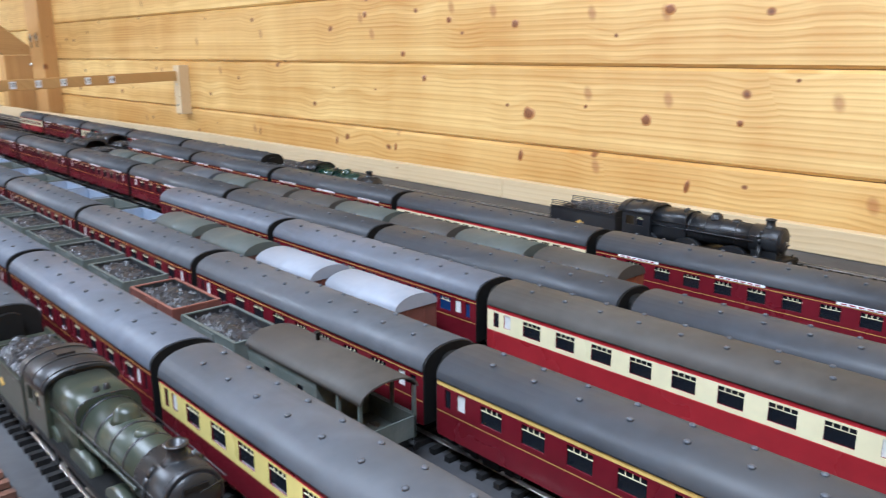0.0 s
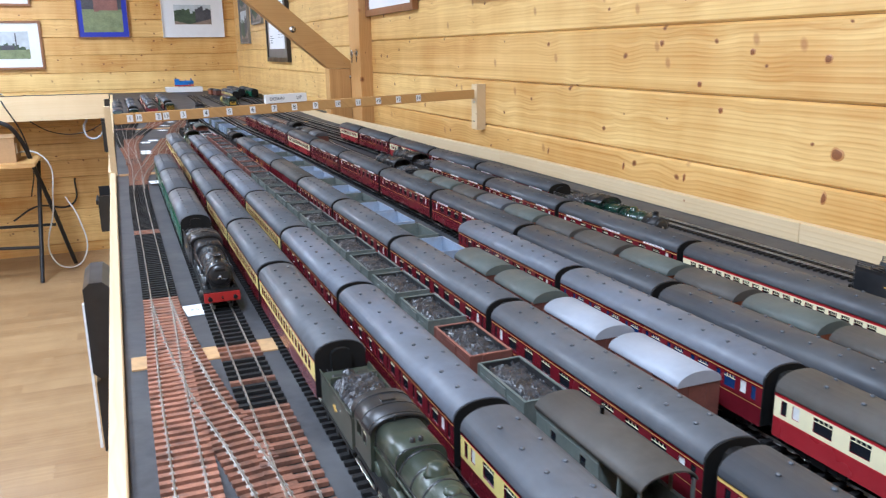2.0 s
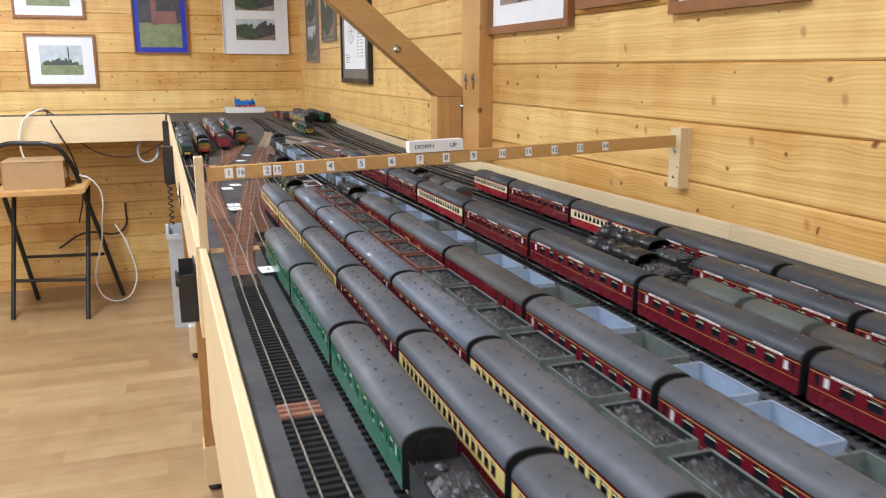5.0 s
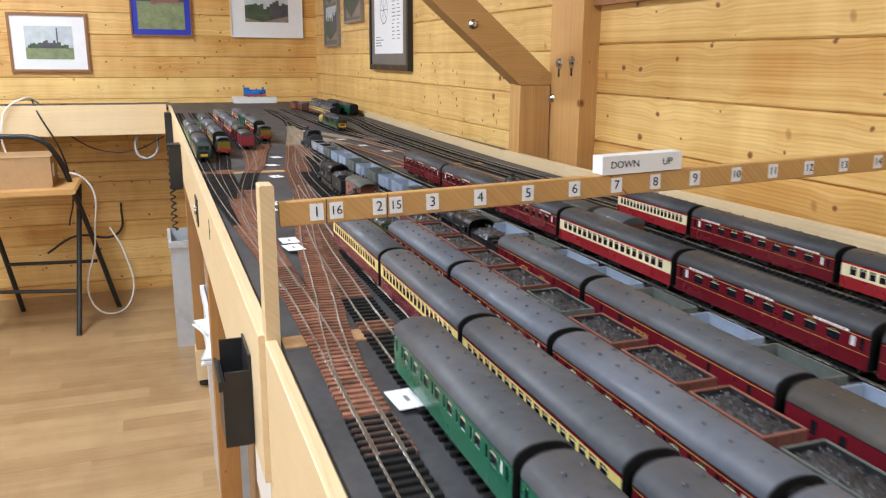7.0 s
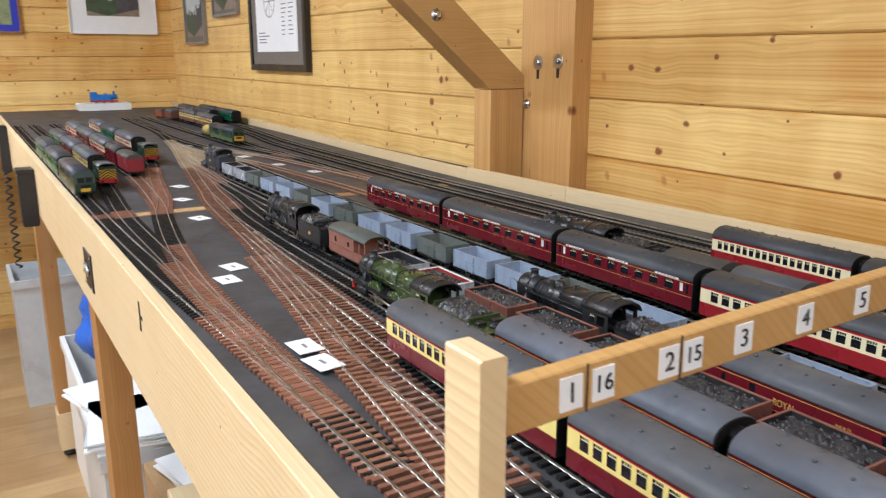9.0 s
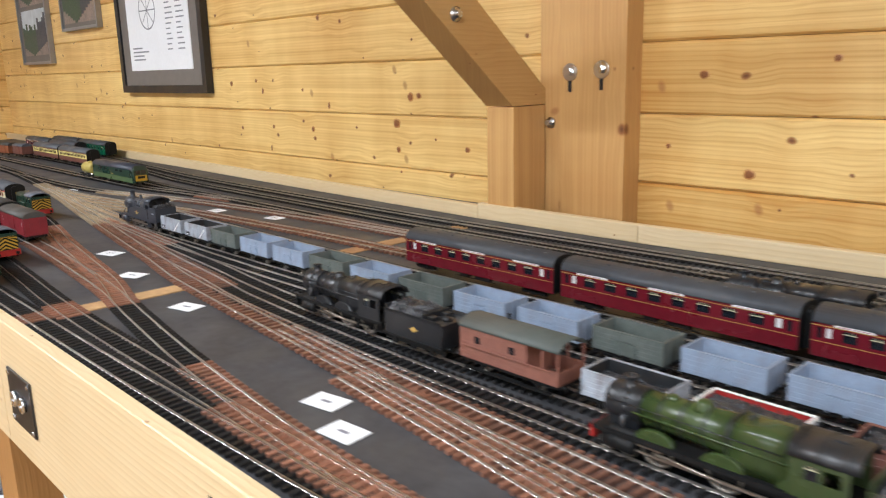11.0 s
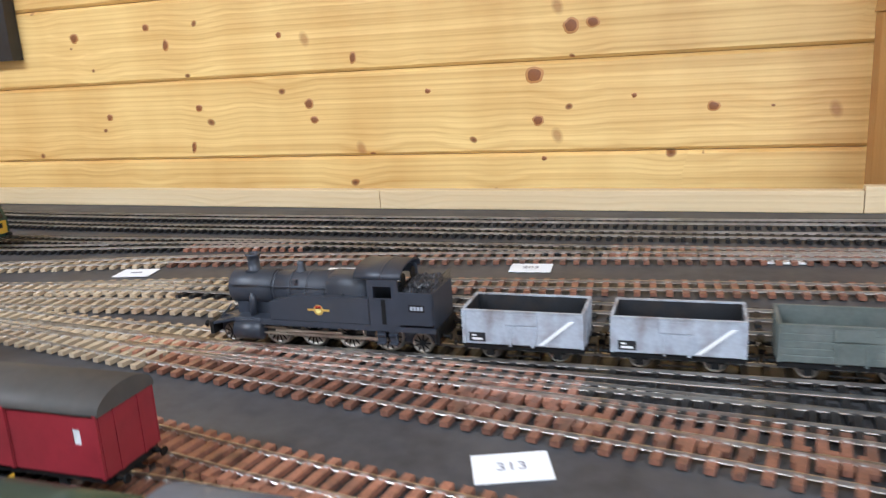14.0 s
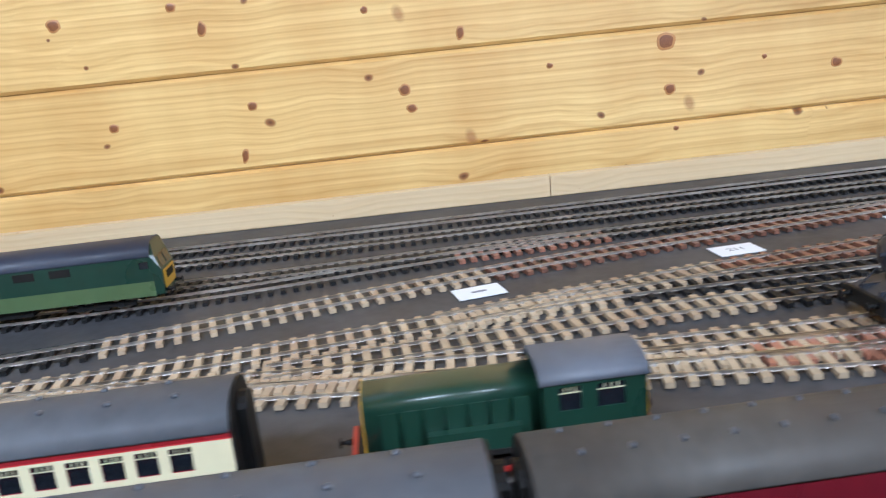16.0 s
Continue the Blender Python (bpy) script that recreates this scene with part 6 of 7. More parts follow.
# ---------------------------------------------------------------- gantry with road numbers
ga = thing("number_bar", "varnished wooden batten with road number labels", "sign bar")
BA = math.degrees(math.atan2(0.0255, 0.82))
bar = part("batten", Shape().bevel_box(-0.0045, 0.0045, 0, 0.824, -0.0105, 0.0105, 0.0008), BATTEN, ga)
bar.matrix_basis = pose(1.052, 2.396, 0.114, 0, 0, 0) @ pose(0, 0, 0, 0, -BA, 0) @ pose(0, 0, 0, 0, 0, -90)
part("edge_post", Shape().bevel_box(1.0355, 1.0475, 2.386, 2.410, -0.22, 0.140, 0.001), PLY, ga)
part("wall_bracket", Shape().bevel_box(1.853, WALL_X, 2.378, 2.408, 0.055, 0.162, 0.001), PLY, ga)
for zz in (0.075, 0.12):
    part("screw", Shape().lathe((1.853, 2.393, zz), "x", [(0, 0.003), (-0.001, 0.0025)], 8), METAL, ga)
for txt, x in (("1", 1.083), ("16", 1.100), ("2", 1.138), ("15", 1.153), ("3", 1.187), ("4", 1.233), ("5", 1.281), ("6", 1.330), ("7", 1.376), ("8", 1.420), ("9", 1.467), ("10", 1.518), ("11", 1.565), ("12", 1.613), ("13", 1.661), ("14", 1.710)):
    z = 0.114 + (x - 1.052) * 0.0311
    lab = part("number_label", Shape().box(-0.0058, 0.0058, 0, 0.0008, -0.0072, 0.0072), CARD, ga, "white number label")
    lab.matrix_basis = pose(x, 2.3906, z, 0, -BA, 0)
    text_part("figure", txt, 0.0125 if len(txt) == 1 else 0.0108, INK, lab, pose(0, -0.0002, 0, 90, 0, 0))
sg = thing("direction_sign", "white block sign lettered DOWN and UP", "sign")
sb = part("sign_board", Shape().bevel_box(-0.045, 0.045, -0.009, 0.009, -0.009, 0.009, 0.0008), WHITE, sg)
sb.matrix_basis = pose(1.403, 2.398, 0.114 + (1.403 - 1.052) * 0.0311 + 0.0198, 0, -BA, 0)
text_part("lettering", "DOWN", 0.0095, INK, sb, pose(-0.020, -0.0093, 0, 90, 0, 0))
text_part("lettering", "UP", 0.0095, INK, sb, pose(0.028, -0.0093, 0, 90, 0, 0))
for x in (1.0915, 1.1455):
    part("pencil_line", Shape().box(x - 0.0004, x + 0.0004, 2.3910, 2.3914, 0.114 + (x - 1.052) * 0.0311 - 0.0104, 0.114 + (x - 1.052) * 0.0311 + 0.0104), INK, ga)

# ---------------------------------------------------------------- paper markers and joint strips
CARDS = [(1.238, 3.720, 20), (1.207, 3.572, 25), (1.190, 3.390, 15), (1.147, 3.075, 10), (1.125, 3.024, 5), (1.582, 3.585, 3), (1.540, 3.775, 5), (1.512, 3.925, 4),
         (1.489, 4.112, 10), (1.447, 4.441, 8), (1.447, 4.756, 5), (1.597, 3.423, 3), (1.679, 3.065, 3), (1.112, 1.414, 5), (1.115, 2.240, 4), (1.116, 2.730, 8), (1.117, 2.772, 3)]
NUMBERS = {(1.582, 3.585): "210", (1.540, 3.775): "203", (1.512, 3.925): "211", (1.112, 1.414): "357", (1.238, 3.720): "313"}
for x, y, a in CARDS:
    cd = thing("paper_marker", "white paper number card lying on the baseboard", "card", "paper markers")
    cd.matrix_basis = pose(x, y, 0.0041 if 2.2 < y < 2.8 else 0.0006, 0, 0, a)
    part("paper", Shape().box(-0.0115, 0.0115, -0.0165, 0.0165, 0, 0.0006), CARD, cd)
    ink = mat("grey_ink", (0.22, 0.22, 0.25), 0.7)
    if (x, y) in NUMBERS:
        text_part("writing", NUMBERS[x, y], 0.009, ink, cd, pose(0, 0, 0.0008, 0, 0, -90 if y > 3 else 0), extrude=0.00005)
    else:
        part("writing", Shape().box(-0.0015, 0.0015, -0.005, 0.005, 0.0006, 0.0008), ink, cd)
for y, spans in ((3.470, ((1.048, 1.72),)), (1.292, ((1.050, 1.172),)), (2.392, ((1.050, 1.16),))):
    for a, b in spans:
        tagged(part("joint_strip", Shape().box(a, b, y - 0.014, y + 0.014, 0, 0.0012), TAPE), "tan cork strip across a baseboard joint", "strip", "joint strips", "structure")


# ---------------------------------------------------------------- pictures on the walls
def picture(label, m, w, h, frame_mat, fw, mount, inner, seed=0, glassy=True):
    """A framed picture, its face looking along local -y, its lower left corner at the origin."""
    p = thing("picture", label, "picture", "wall pictures")
    p.matrix_basis = m
    fr = Shape()
    fr.box(0, w, -0.018, 0, 0, fw)
    fr.box(0, w, -0.018, 0, h - fw, h)
    fr.box(0, fw, -0.018, 0, fw, h - fw)
    fr.box(w - fw, w, -0.018, 0, fw, h - fw)
    part("frame", fr, frame_mat, p)
    part("mount", Shape().box(fw, w - fw, -0.010, -0.002, fw, h - fw), mount, p)
    rnd = random.Random(seed)
    for x0, x1, z0, z1, kind in inner:
        s = Shape()
        a, b, c, d = x0 * w, x1 * w, z0 * h, z1 * h
        mats = [SKYP, TREE, GRASS, DARKP, BRICK, TRACKP]
        if kind == "train":
            s.box(a, b, -0.0112, -0.0100, c, c + (d - c) * 0.35, 2)
            s.box(a, b, -0.0112, -0.0100, c + (d - c) * 0.35, d, 0)
            n = 16
            for i in range(n):
                u0, u1 = a + (b - a) * (0.05 + 0.85 * i / n), a + (b - a) * (0.05 + 0.85 * (i + 1) / n)
                s.box(u0, u1, -0.0118, -0.0112, c + (d - c) * 0.33, c + (d - c) * (0.42 + 0.2 * rnd.random() * math.sin(3.1 * (i + 0.5) / n)), 1)
            s.box(a + (b - a) * 0.66, a + (b - a) * 0.69, -0.0122, -0.0118, c + (d - c) * 0.35, c + (d - c) * 0.95, 3)
            s.box(a + (b - a) * 0.3, a + (b - a) * 0.62, -0.0122, -0.0118, c + (d - c) * 0.33, c + (d - c) * 0.5, 3)
        elif kind == "works":
            s.box(a, b, -0.0112, -0.0100, c, c + (d - c) * 0.42, 2)
            s.box(a, b, -0.0112, -0.0100, c + (d - c) * 0.42, d, 3)
            s.box(a + (b - a) * 0.35, a + (b - a) * 0.9, -0.0118, -0.0112, c + (d - c) * 0.40, c + (d - c) * 0.62, 4)
            s.box(a + (b - a) * 0.30, a + (b - a) * 0.42, -0.0122, -0.0118, c + (d - c) * 0.38, d, 4)
        else:
            s.box(a, b, -0.0112, -0.0100, c, c + (d - c) * 0.45, 5)
            s.box(a, b, -0.0112, -0.0100, c + (d - c) * 0.45, d, 0)
            for i in range(14):
                u0, u1 = a + (b - a) * i / 14, a + (b - a) * (i + 1) / 14
                top = 0.55 + 0.25 * rnd.random() + (0.15 if i > 8 else 0)
                s.box(u0, u1, -0.0118, -0.0112, c + (d - c) * 0.30 * (abs(i - 5) / 9), c + (d - c) * top, 3 if i > 7 else 1)
        part("print", s, mats, p)
    return p


SKYP = mat("print_sky", (0.52, 0.57, 0.60), 0.5, 0, 0.2, 6)
TREE = mat("print_trees", (0.06, 0.09, 0.05), 0.5, 0, 0.5, 30)
GRASS = mat("print_grass", (0.22, 0.26, 0.13), 0.5, 0, 0.4, 25)
DARKP = mat("print_dark", (0.07, 0.07, 0.08), 0.5, 0, 0.5, 25)
BRICK = mat("print_brick", (0.26, 0.12, 0.10), 0.5, 0, 0.3, 25)
TRACKP = mat("print_track", (0.27, 0.21, 0.17), 0.5, 0, 0.4, 25)
FRAMEW = mat("brown_frame", (0.27, 0.12, 0.045), 0.4, 0, 0.2, 12)
BLUEM = mat("blue_mount", (0.02, 0.035, 0.42), 0.5, 0, 0.08, 8)
GREYM = mat("grey_mount", (0.17, 0.15, 0.13), 0.6, 0, 0.1, 8)
SILVER = mat("pewter_frame", (0.30, 0.29, 0.28), 0.4, 0.5, 0.1, 12)
NY = END_Y - 0.001
one = [(0.2, 0.8, 0.22, 0.78, "train")]
picture("brown framed print of a green train on white mount", pose(0.285, NY, 0.160), 0.378, 0.300, FRAMEW, 0.014, CARD, one, 1)
picture("brown framed print hung above another", pose(0.245, NY, 0.548), 0.380, 0.300, FRAMEW, 0.014, CARD, one, 2)
picture("brown framed print of a train near the corner of the aisle", pose(-0.24, NY, 0.175), 0.380, 0.300, FRAMEW, 0.014, CARD, one, 3)
picture("blue mounted print of a brick works with a chimney", pose(0.878, NY, 0.350), 0.316, 0.42, FRAMEW, 0.008, BLUEM, [(0.12, 0.88, 0.09, 0.9, "works")], 4)
picture("white mounted pair of railway photographs", pose(1.400, NY, 0.352), 0.400, 0.47, WHITE, 0.004, CARD, [(0.2, 0.8, 0.18, 0.45, "track"), (0.2, 0.8, 0.56, 0.84, "track")], 5)
EX = WALL_X - 0.001
DRAW = mat("drawing_ink", (0.22, 0.23, 0.25), 0.7)


def east(y_far, z):
    return pose(EX, y_far, z, 0, 0, -90)


pf = thing("picture", "black framed technical drawing of a wheel on grey mount", "picture", "wall pictures")
pf.matrix_basis = east(5.135, 0.196)
s = Shape()
W, Hh, fw = 0.550, 0.62, 0.022
for q in ((0, W, 0, fw), (0, W, Hh - fw, Hh), (0, fw, fw, Hh - fw), (W - fw, W, fw, Hh - fw)):
    s.box(q[0], q[1], -0.02, 0, q[2], q[3])
part("frame", s, BLACK, pf)
part("mount", Shape().box(fw, W - fw, -0.014, -0.002, fw, Hh - fw), GREYM, pf)
pp = part("drawing_sheet", Shape().box(0.075, W - 0.075, -0.016, -0.014, 0.065, Hh - 0.06), CARD, pf)
for cz, r in ((0.235, 0.055), (0.40, 0.062), (0.50, 0.05)):
    ring = Shape()
    for k in range(28):
        a0, a1 = 2 * math.pi * k / 28, 2 * math.pi * (k + 1) / 28
        n = len(ring.v)
        for rr, a in ((r, a0), (r, a1), (r - 0.004, a1), (r - 0.004, a0)):
            ring.v.append((0.22 + rr * math.cos(a), -0.0163, cz + rr * math.sin(a)))
        ring.face((n, n + 1, n + 2, n + 3))
    for k in range(4):
        a = math.pi * k / 4
        n = len(ring.v)
        dx, dz = math.cos(a), math.sin(a)
        for u, v in ((r, 0.0015), (-r, 0.0015), (-r, -0.0015), (r, -0.0015)):
            ring.v.append((0.22 + u * dx - v * dz, -0.0163, cz + u * dz + v * dx))
        ring.face((n, n + 1, n + 2, n + 3))
    part("wheel_drawing", ring, DRAW, pp)
tx = Shape()
rnd = random.Random(4)
for col, rows in ((0.335, 26), (0.40, 26)):
    for k in range(rows):
        tx.box(col, col + 0.05 * rnd.uniform(0.5, 1), -0.0163, -0.016, 0.12 + k * 0.014, 0.1235 + k * 0.014)
for k in range(4):
    tx.box(0.10, 0.10 + 0.11 * rnd.uniform(0.5, 1), -0.0163, -0.016, 0.095 + k * 0.011, 0.099 + k * 0.011)
part("text_lines", tx, DRAW, pp, kind="stuff")
picture("small pewter framed photographs", east(5.62, 0.405), 0.33, 0.30, SILVER, 0.010, GREYM, [(0.06, 0.94, 0.08, 0.94, "track")], 6)
picture("tall narrow pewter framed photographs", east(6.10, 0.300), 0.33, 0.42, SILVER, 0.010, GREYM, [(0.1, 0.9, 0.08, 0.48, "track"), (0.1, 0.9, 0.52, 0.94, "track")], 7)
picture("wood framed photograph on a white mount", east(3.272, 0.354), 0.455, 0.36, FRAMEW, 0.020, CARD, [(0.15, 0.85, 0.2, 0.8, "track")], 8)
picture("wood framed photograph hung on the board wall", east(2.785, 0.388), 0.285, 0.24, FRAMEW, 0.020, CARD, [(0.12, 0.88, 0.15, 0.85, "track")], 9)
picture("wood framed print with a pale mount", east(2.446, 0.358), 0.317, 0.30, FRAMEW, 0.020, CARD, [(0.15, 0.85, 0.2, 0.8, "track")], 10)
picture("wood framed print high on the board wall", east(1.95, 0.392), 0.34, 0.30, FRAMEW, 0.020, CARD, [(0.15, 0.85, 0.2, 0.8, "track")], 11)


# ---------------------------------------------------------------- stool, cables, boxes
def tube(name, pts, r, m, parent=None, label="", res=3):
    """A round tube along points, as a mesh of its own."""
    cu = bpy.data.curves.new(name, "CURVE")
    cu.dimensions, cu.bevel_depth, cu.bevel_resolution, cu.resolution_u = "3D", r, res, 8
    sp = cu.splines.new("BEZIER")
    sp.bezier_points.add(len(pts) - 1)
    for bp, p in zip(sp.bezier_points, pts):
        bp.co = p
        bp.handle_left_type = bp.handle_right_type = "AUTO"
    me = text_mesh(cu)
    for poly in me.polygons:
        poly.use_smooth = True
    me.materials.append(m)
    return part(name, me, None, parent, label)


stool = thing("folding_stool", "folding stool with black tube legs and a wooden seat", "stool")
tube("back_frame", [(0.24, 6.18, FLOOR), (0.17, 5.95, -0.42), (0.145, 5.86, -0.20), (0.19, 5.83, -0.135), (0.34, 5.80, -0.118), (0.46, 5.78, -0.135), (0.51, 5.81, -0.20), (0.57, 5.90, -0.42), (0.71, 6.10, FLOOR)], 0.0125, BLACK, stool)
tube("front_leg", [(0.21, 6.02, -0.375), (0.165, 5.80, FLOOR)], 0.0125, BLACK, stool)
tube("front_leg", [(0.585, 5.98, -0.375), (0.545, 5.68, FLOOR)], 0.0125, BLACK, stool)
tube("cross_bar", [(0.20, 6.08, -0.78), (0.63, 6.02, -0.78)], 0.009, BLACK, stool)
tube("cross_bar", [(0.185, 5.86, -0.86), (0.55, 5.76, -0.86)], 0.009, BLACK, stool)
part("seat", Shape().bevel_box(0.16, 0.60, 5.62, 6.02, -0.368, -0.345, 0.009), BATTEN, stool)
CARTON = mat("brown_cardboard", (0.40, 0.25, 0.12), 0.8, 0, 0.12, 14)
bx = thing("cardboard_box", "plain brown cardboard box resting on a stool", "box")
part("box_body", Shape().bevel_box(0.215, 0.50, 5.70, 5.95, -0.3445, -0.205, 0.002), CARTON, bx)
part("box_flap", Shape().box(0.213, 0.502, 5.698, 5.824, -0.2048, -0.2025).box(0.213, 0.502, 5.826, 5.952, -0.2048, -0.2025), CARTON, bx)
part("white_label", Shape().box(0.5005, 0.5015, 5.74, 5.80, -0.30, -0.24), CARD, bx)
CABLE_W = mat("white_cable", (0.72, 0.72, 0.70), 0.45)
for lab, m, r, pts in (("white cable hanging from the board down to the floor", CABLE_W, 0.0045, [(0.43, 6.10, 0.02), (0.38, 5.96, 0.045), (0.30, 5.93, -0.02), (0.34, 5.92, -0.28), (0.62, 5.90, -0.34), (0.64, 5.92, -0.62), (0.60, 5.92, -0.98), (0.70, 5.96, -1.05), (0.78, 6.02, -0.99), (0.76, 6.05, -0.75), (0.70, 6.08, -0.62)]),
                        ("black cable hanging below the board", BLACK, 0.004, [(0.41, 6.05, 0.03), (0.44, 5.95, -0.02), (0.52, 5.955, -0.20), (0.55, 6.0, -0.40), (0.50, 6.2, -0.62)]),
                        ("black cable looped along the wall", BLACK, 0.006, [(0.36, 6.36, -0.80), (0.50, 6.38, -0.72), (0.72, 6.40, -0.72), (0.75, 6.40, -0.55)]),
                        ("grey cable looped under the far board", mat("grey_cable", (0.40, 0.40, 0.42), 0.5), 0.007, [(0.89, 6.02, -0.12), (0.86, 6.0, -0.20), (0.89, 5.99, -0.255), (0.95, 6.0, -0.24), (0.97, 6.05, -0.15)]),
                        ("thin black wire slung under the far board", BLACK, 0.003, [(0.55, 6.02, -0.13), (0.68, 6.03, -0.21), (0.85, 6.02, -0.22), (1.0, 6.0, -0.15)]),
                        ("thin wires lying on the return board", BLACK, 0.002, [(0.28, 6.1, 0.006), (0.40, 6.03, 0.035), (0.46, 6.08, 0.006), (0.56, 6.06, 0.014)])):
    tagged(tube("cable", pts, r, m), lab, "cable", "cables")

blk = thing("controller_case", "black plastic controller hung on the plywood fascia", "controller")
part("case_body", Shape().bevel_box(1.006, 1.033, 1.545, 1.640, -0.105, 0.004, 0.007), BLACK, blk)
part("case_lower", Shape().bevel_box(1.008, 1.033, 1.55, 1.632, -0.200, -0.106, 0.006), BLACK, blk)
part("control_strip", Shape().box(1.0035, 1.0062, 1.55, 1.556, -0.19, -0.02), CARD, blk)
hold = thing("tool_holder", "black plastic open-topped holder on the fascia", "holder")
part("front_wall", Shape().bevel_box(1.002, 1.0045, 2.47, 2.535, -0.130, -0.062, 0.0008), BLACK, hold)
part("back_wall", Shape().bevel_box(1.027, 1.0295, 2.47, 2.535, -0.130, -0.036, 0.0008), BLACK, hold)
part("end_wall", Shape().box(1.0045, 1.027, 2.47, 2.4725, -0.130, -0.052), BLACK, hold)
part("end_wall", Shape().box(1.0045, 1.027, 2.5325, 2.535, -0.130, -0.040), BLACK, hold)
part("bottom", Shape().box(1.0045, 1.027, 2.4725, 2.5325, -0.130, -0.127), BLACK, hold)
part("lip", Shape().bevel_box(0.998, 1.002, 2.468, 2.537, -0.070, -0.060, 0.001), BLACK, hold)
hold2 = thing("tool_holder", "small black holder further along the fascia", "holder")
part("holder_body", Shape().bevel_box(0.992, 1.029, 4.30, 4.36, -0.16, -0.03, 0.004), BLACK, hold2)
part("holder_rim", Shape().bevel_box(0.990, 1.0295, 4.298, 4.362, -0.029, -0.02, 0.002), BLACK, hold2)
ch = thing("coiled_lead", "black plug and coiled lead hanging at the board corner", "lead")
part("plug_body", Shape().bevel_box(1.000, 1.029, 5.30, 5.36, -0.15, 0.012, 0.004), BLACK, ch)
coil = [(1.012 + 0.010 * math.cos(k * 1.3), 5.33 + 0.010 * math.sin(k * 1.3), -0.15 - k * 0.006) for k in range(60)]
tube("coil", coil, 0.0035, BLACK, ch, res=1)
so = thing("socket_panel", "black socket panel with steel screws set in the fascia", "socket")
part("plate", Shape().bevel_box(1.0275, 1.030, 3.395, 3.465, -0.098, -0.040, 0.0008), BLACK, so)
for yy, zz in ((3.40, -0.093), (3.46, -0.045), (3.40, -0.045), (3.46, -0.093)):
    part("screw", Shape().lathe((1.0275, yy, zz), "x", [(0, 0.003), (-0.001, 0.0025)], 8), METAL, so)
for yy in (3.418, 3.442):
    part("socket", Shape().lathe((1.0275, yy, -0.068), "x", [(0, 0.008), (-0.004, 0.008), (-0.004, 0.006), (-0.001, 0.005)], 14), METAL, so)
tg = thing("edge_mark", "handwritten black mark on the plywood fascia", "marking")
part("mark", Shape().box(1.0292, 1.0298, 3.03, 3.036, -0.045, -0.012).box(1.0292, 1.0298, 3.02, 3.03, -0.030, -0.026), INK, tg)

TRANSL = mat("cloudy_plastic", (0.55, 0.57, 0.58), 0.35, 0, 0.1, 6)
BLUEBAG = mat("blue_plastic_bag", (0.03, 0.13, 0.55), 0.4, 0, 0.2, 10)


def crate(label, x0, x1, y0, y1, z0, z1, m):
    c = thing("storage_box", label, "storage box", "boxes under the board")
    s = Shape()
    t = 0.006
    for q in ((x0, x0 + t, y0, y1), (x1 - t, x1, y0, y1), (x0 + t, x1 - t, y0, y0 + t), (x0 + t, x1 - t, y1 - t, y1)):
        s.box(*q, z0, z1)
    s.box(x0 + t, x1 - t, y0 + t, y1 - t, z0, z0 + t)
    part("box_body", s, m, c)
    part("rim", Shape().box(x0 - 0.008, x0 - 0.0002, y0, y1, z1 - 0.03, z1).box(x0 - 0.008, x1, y0 - 0.008, y0 - 0.0002, z1 - 0.03, z1), m, c)
    return c


crate("tall cloudy plastic storage box on the floor", 0.985, 1.22, 5.36, 5.66, FLOOR, -0.56, TRANSL)
crate("white plastic storage box packed under the board", 1.085, 1.45, 4.34, 4.82, FLOOR, -0.62, WHITE)
crate("pale plastic storage box packed under the board", 1.065, 1.42, 3.88, 4.27, FLOOR, -0.61, TRANSL)
part("lid", Shape().bevel_box(1.055, 1.43, 3.875, 4.275, -0.6098, -0.598, 0.003), TRANSL, scene.objects["storage_box.002"])
cab = thing("plywood_box", "plain plywood box standing under the board", "box")
part("box_body", Shape().bevel_box(1.13, 1.46, 2.62, 3.48, FLOOR, -0.52, 0.003), PLY, cab)
part("top_edge", Shape().bevel_box(1.122, 1.46, 2.615, 3.49, -0.5198, -0.50, 0.002), PLY, cab)
pn = thing("white_panel", "pale grey control panel with small red lamps", "panel")
part("sheet", Shape().bevel_box(1.085, 1.093, 2.55, 3.05, -0.50, -0.22, 0.001), WHITE, pn)
for k in range(4):
    part("red_lamp", Shape().lathe((1.085, 2.86, -0.30 - k * 0.022), "x", [(0, 0.006), (-0.004, 0.005)], 8), BUFFER_RED, pn)


def heap(name, label, cat, c, r, m, seed):
    """A slumped soft shape, rumpled all over."""
    bm = bmesh.new()
    bmesh.ops.create_icosphere(bm, subdivisions=4, radius=1)
    for v in bm.verts:
        d = v.co.normalized()
        n = noise.noise(d * 2.2 + Vector((seed, 0, 0))) * 0.28 + noise.noise(d * 6 + Vector((0, seed, 0))) * 0.10
        v.co = Vector((d.x * r[0], d.y * r[1], max(-0.55, d.z) * r[2])) * (1 + n)
    zl = min(v.co.z for v in bm.verts)
    for v in bm.verts:
        v.co.z -= zl
    me = bpy.data.meshes.new(name)
    bm.to_mesh(me)
    bm.free()
    me.materials.append(m)
    for p in me.polygons:
        p.use_smooth = True
    ob = part(name, me, None)
    ob.location = c
    return tagged(ob, label, cat)


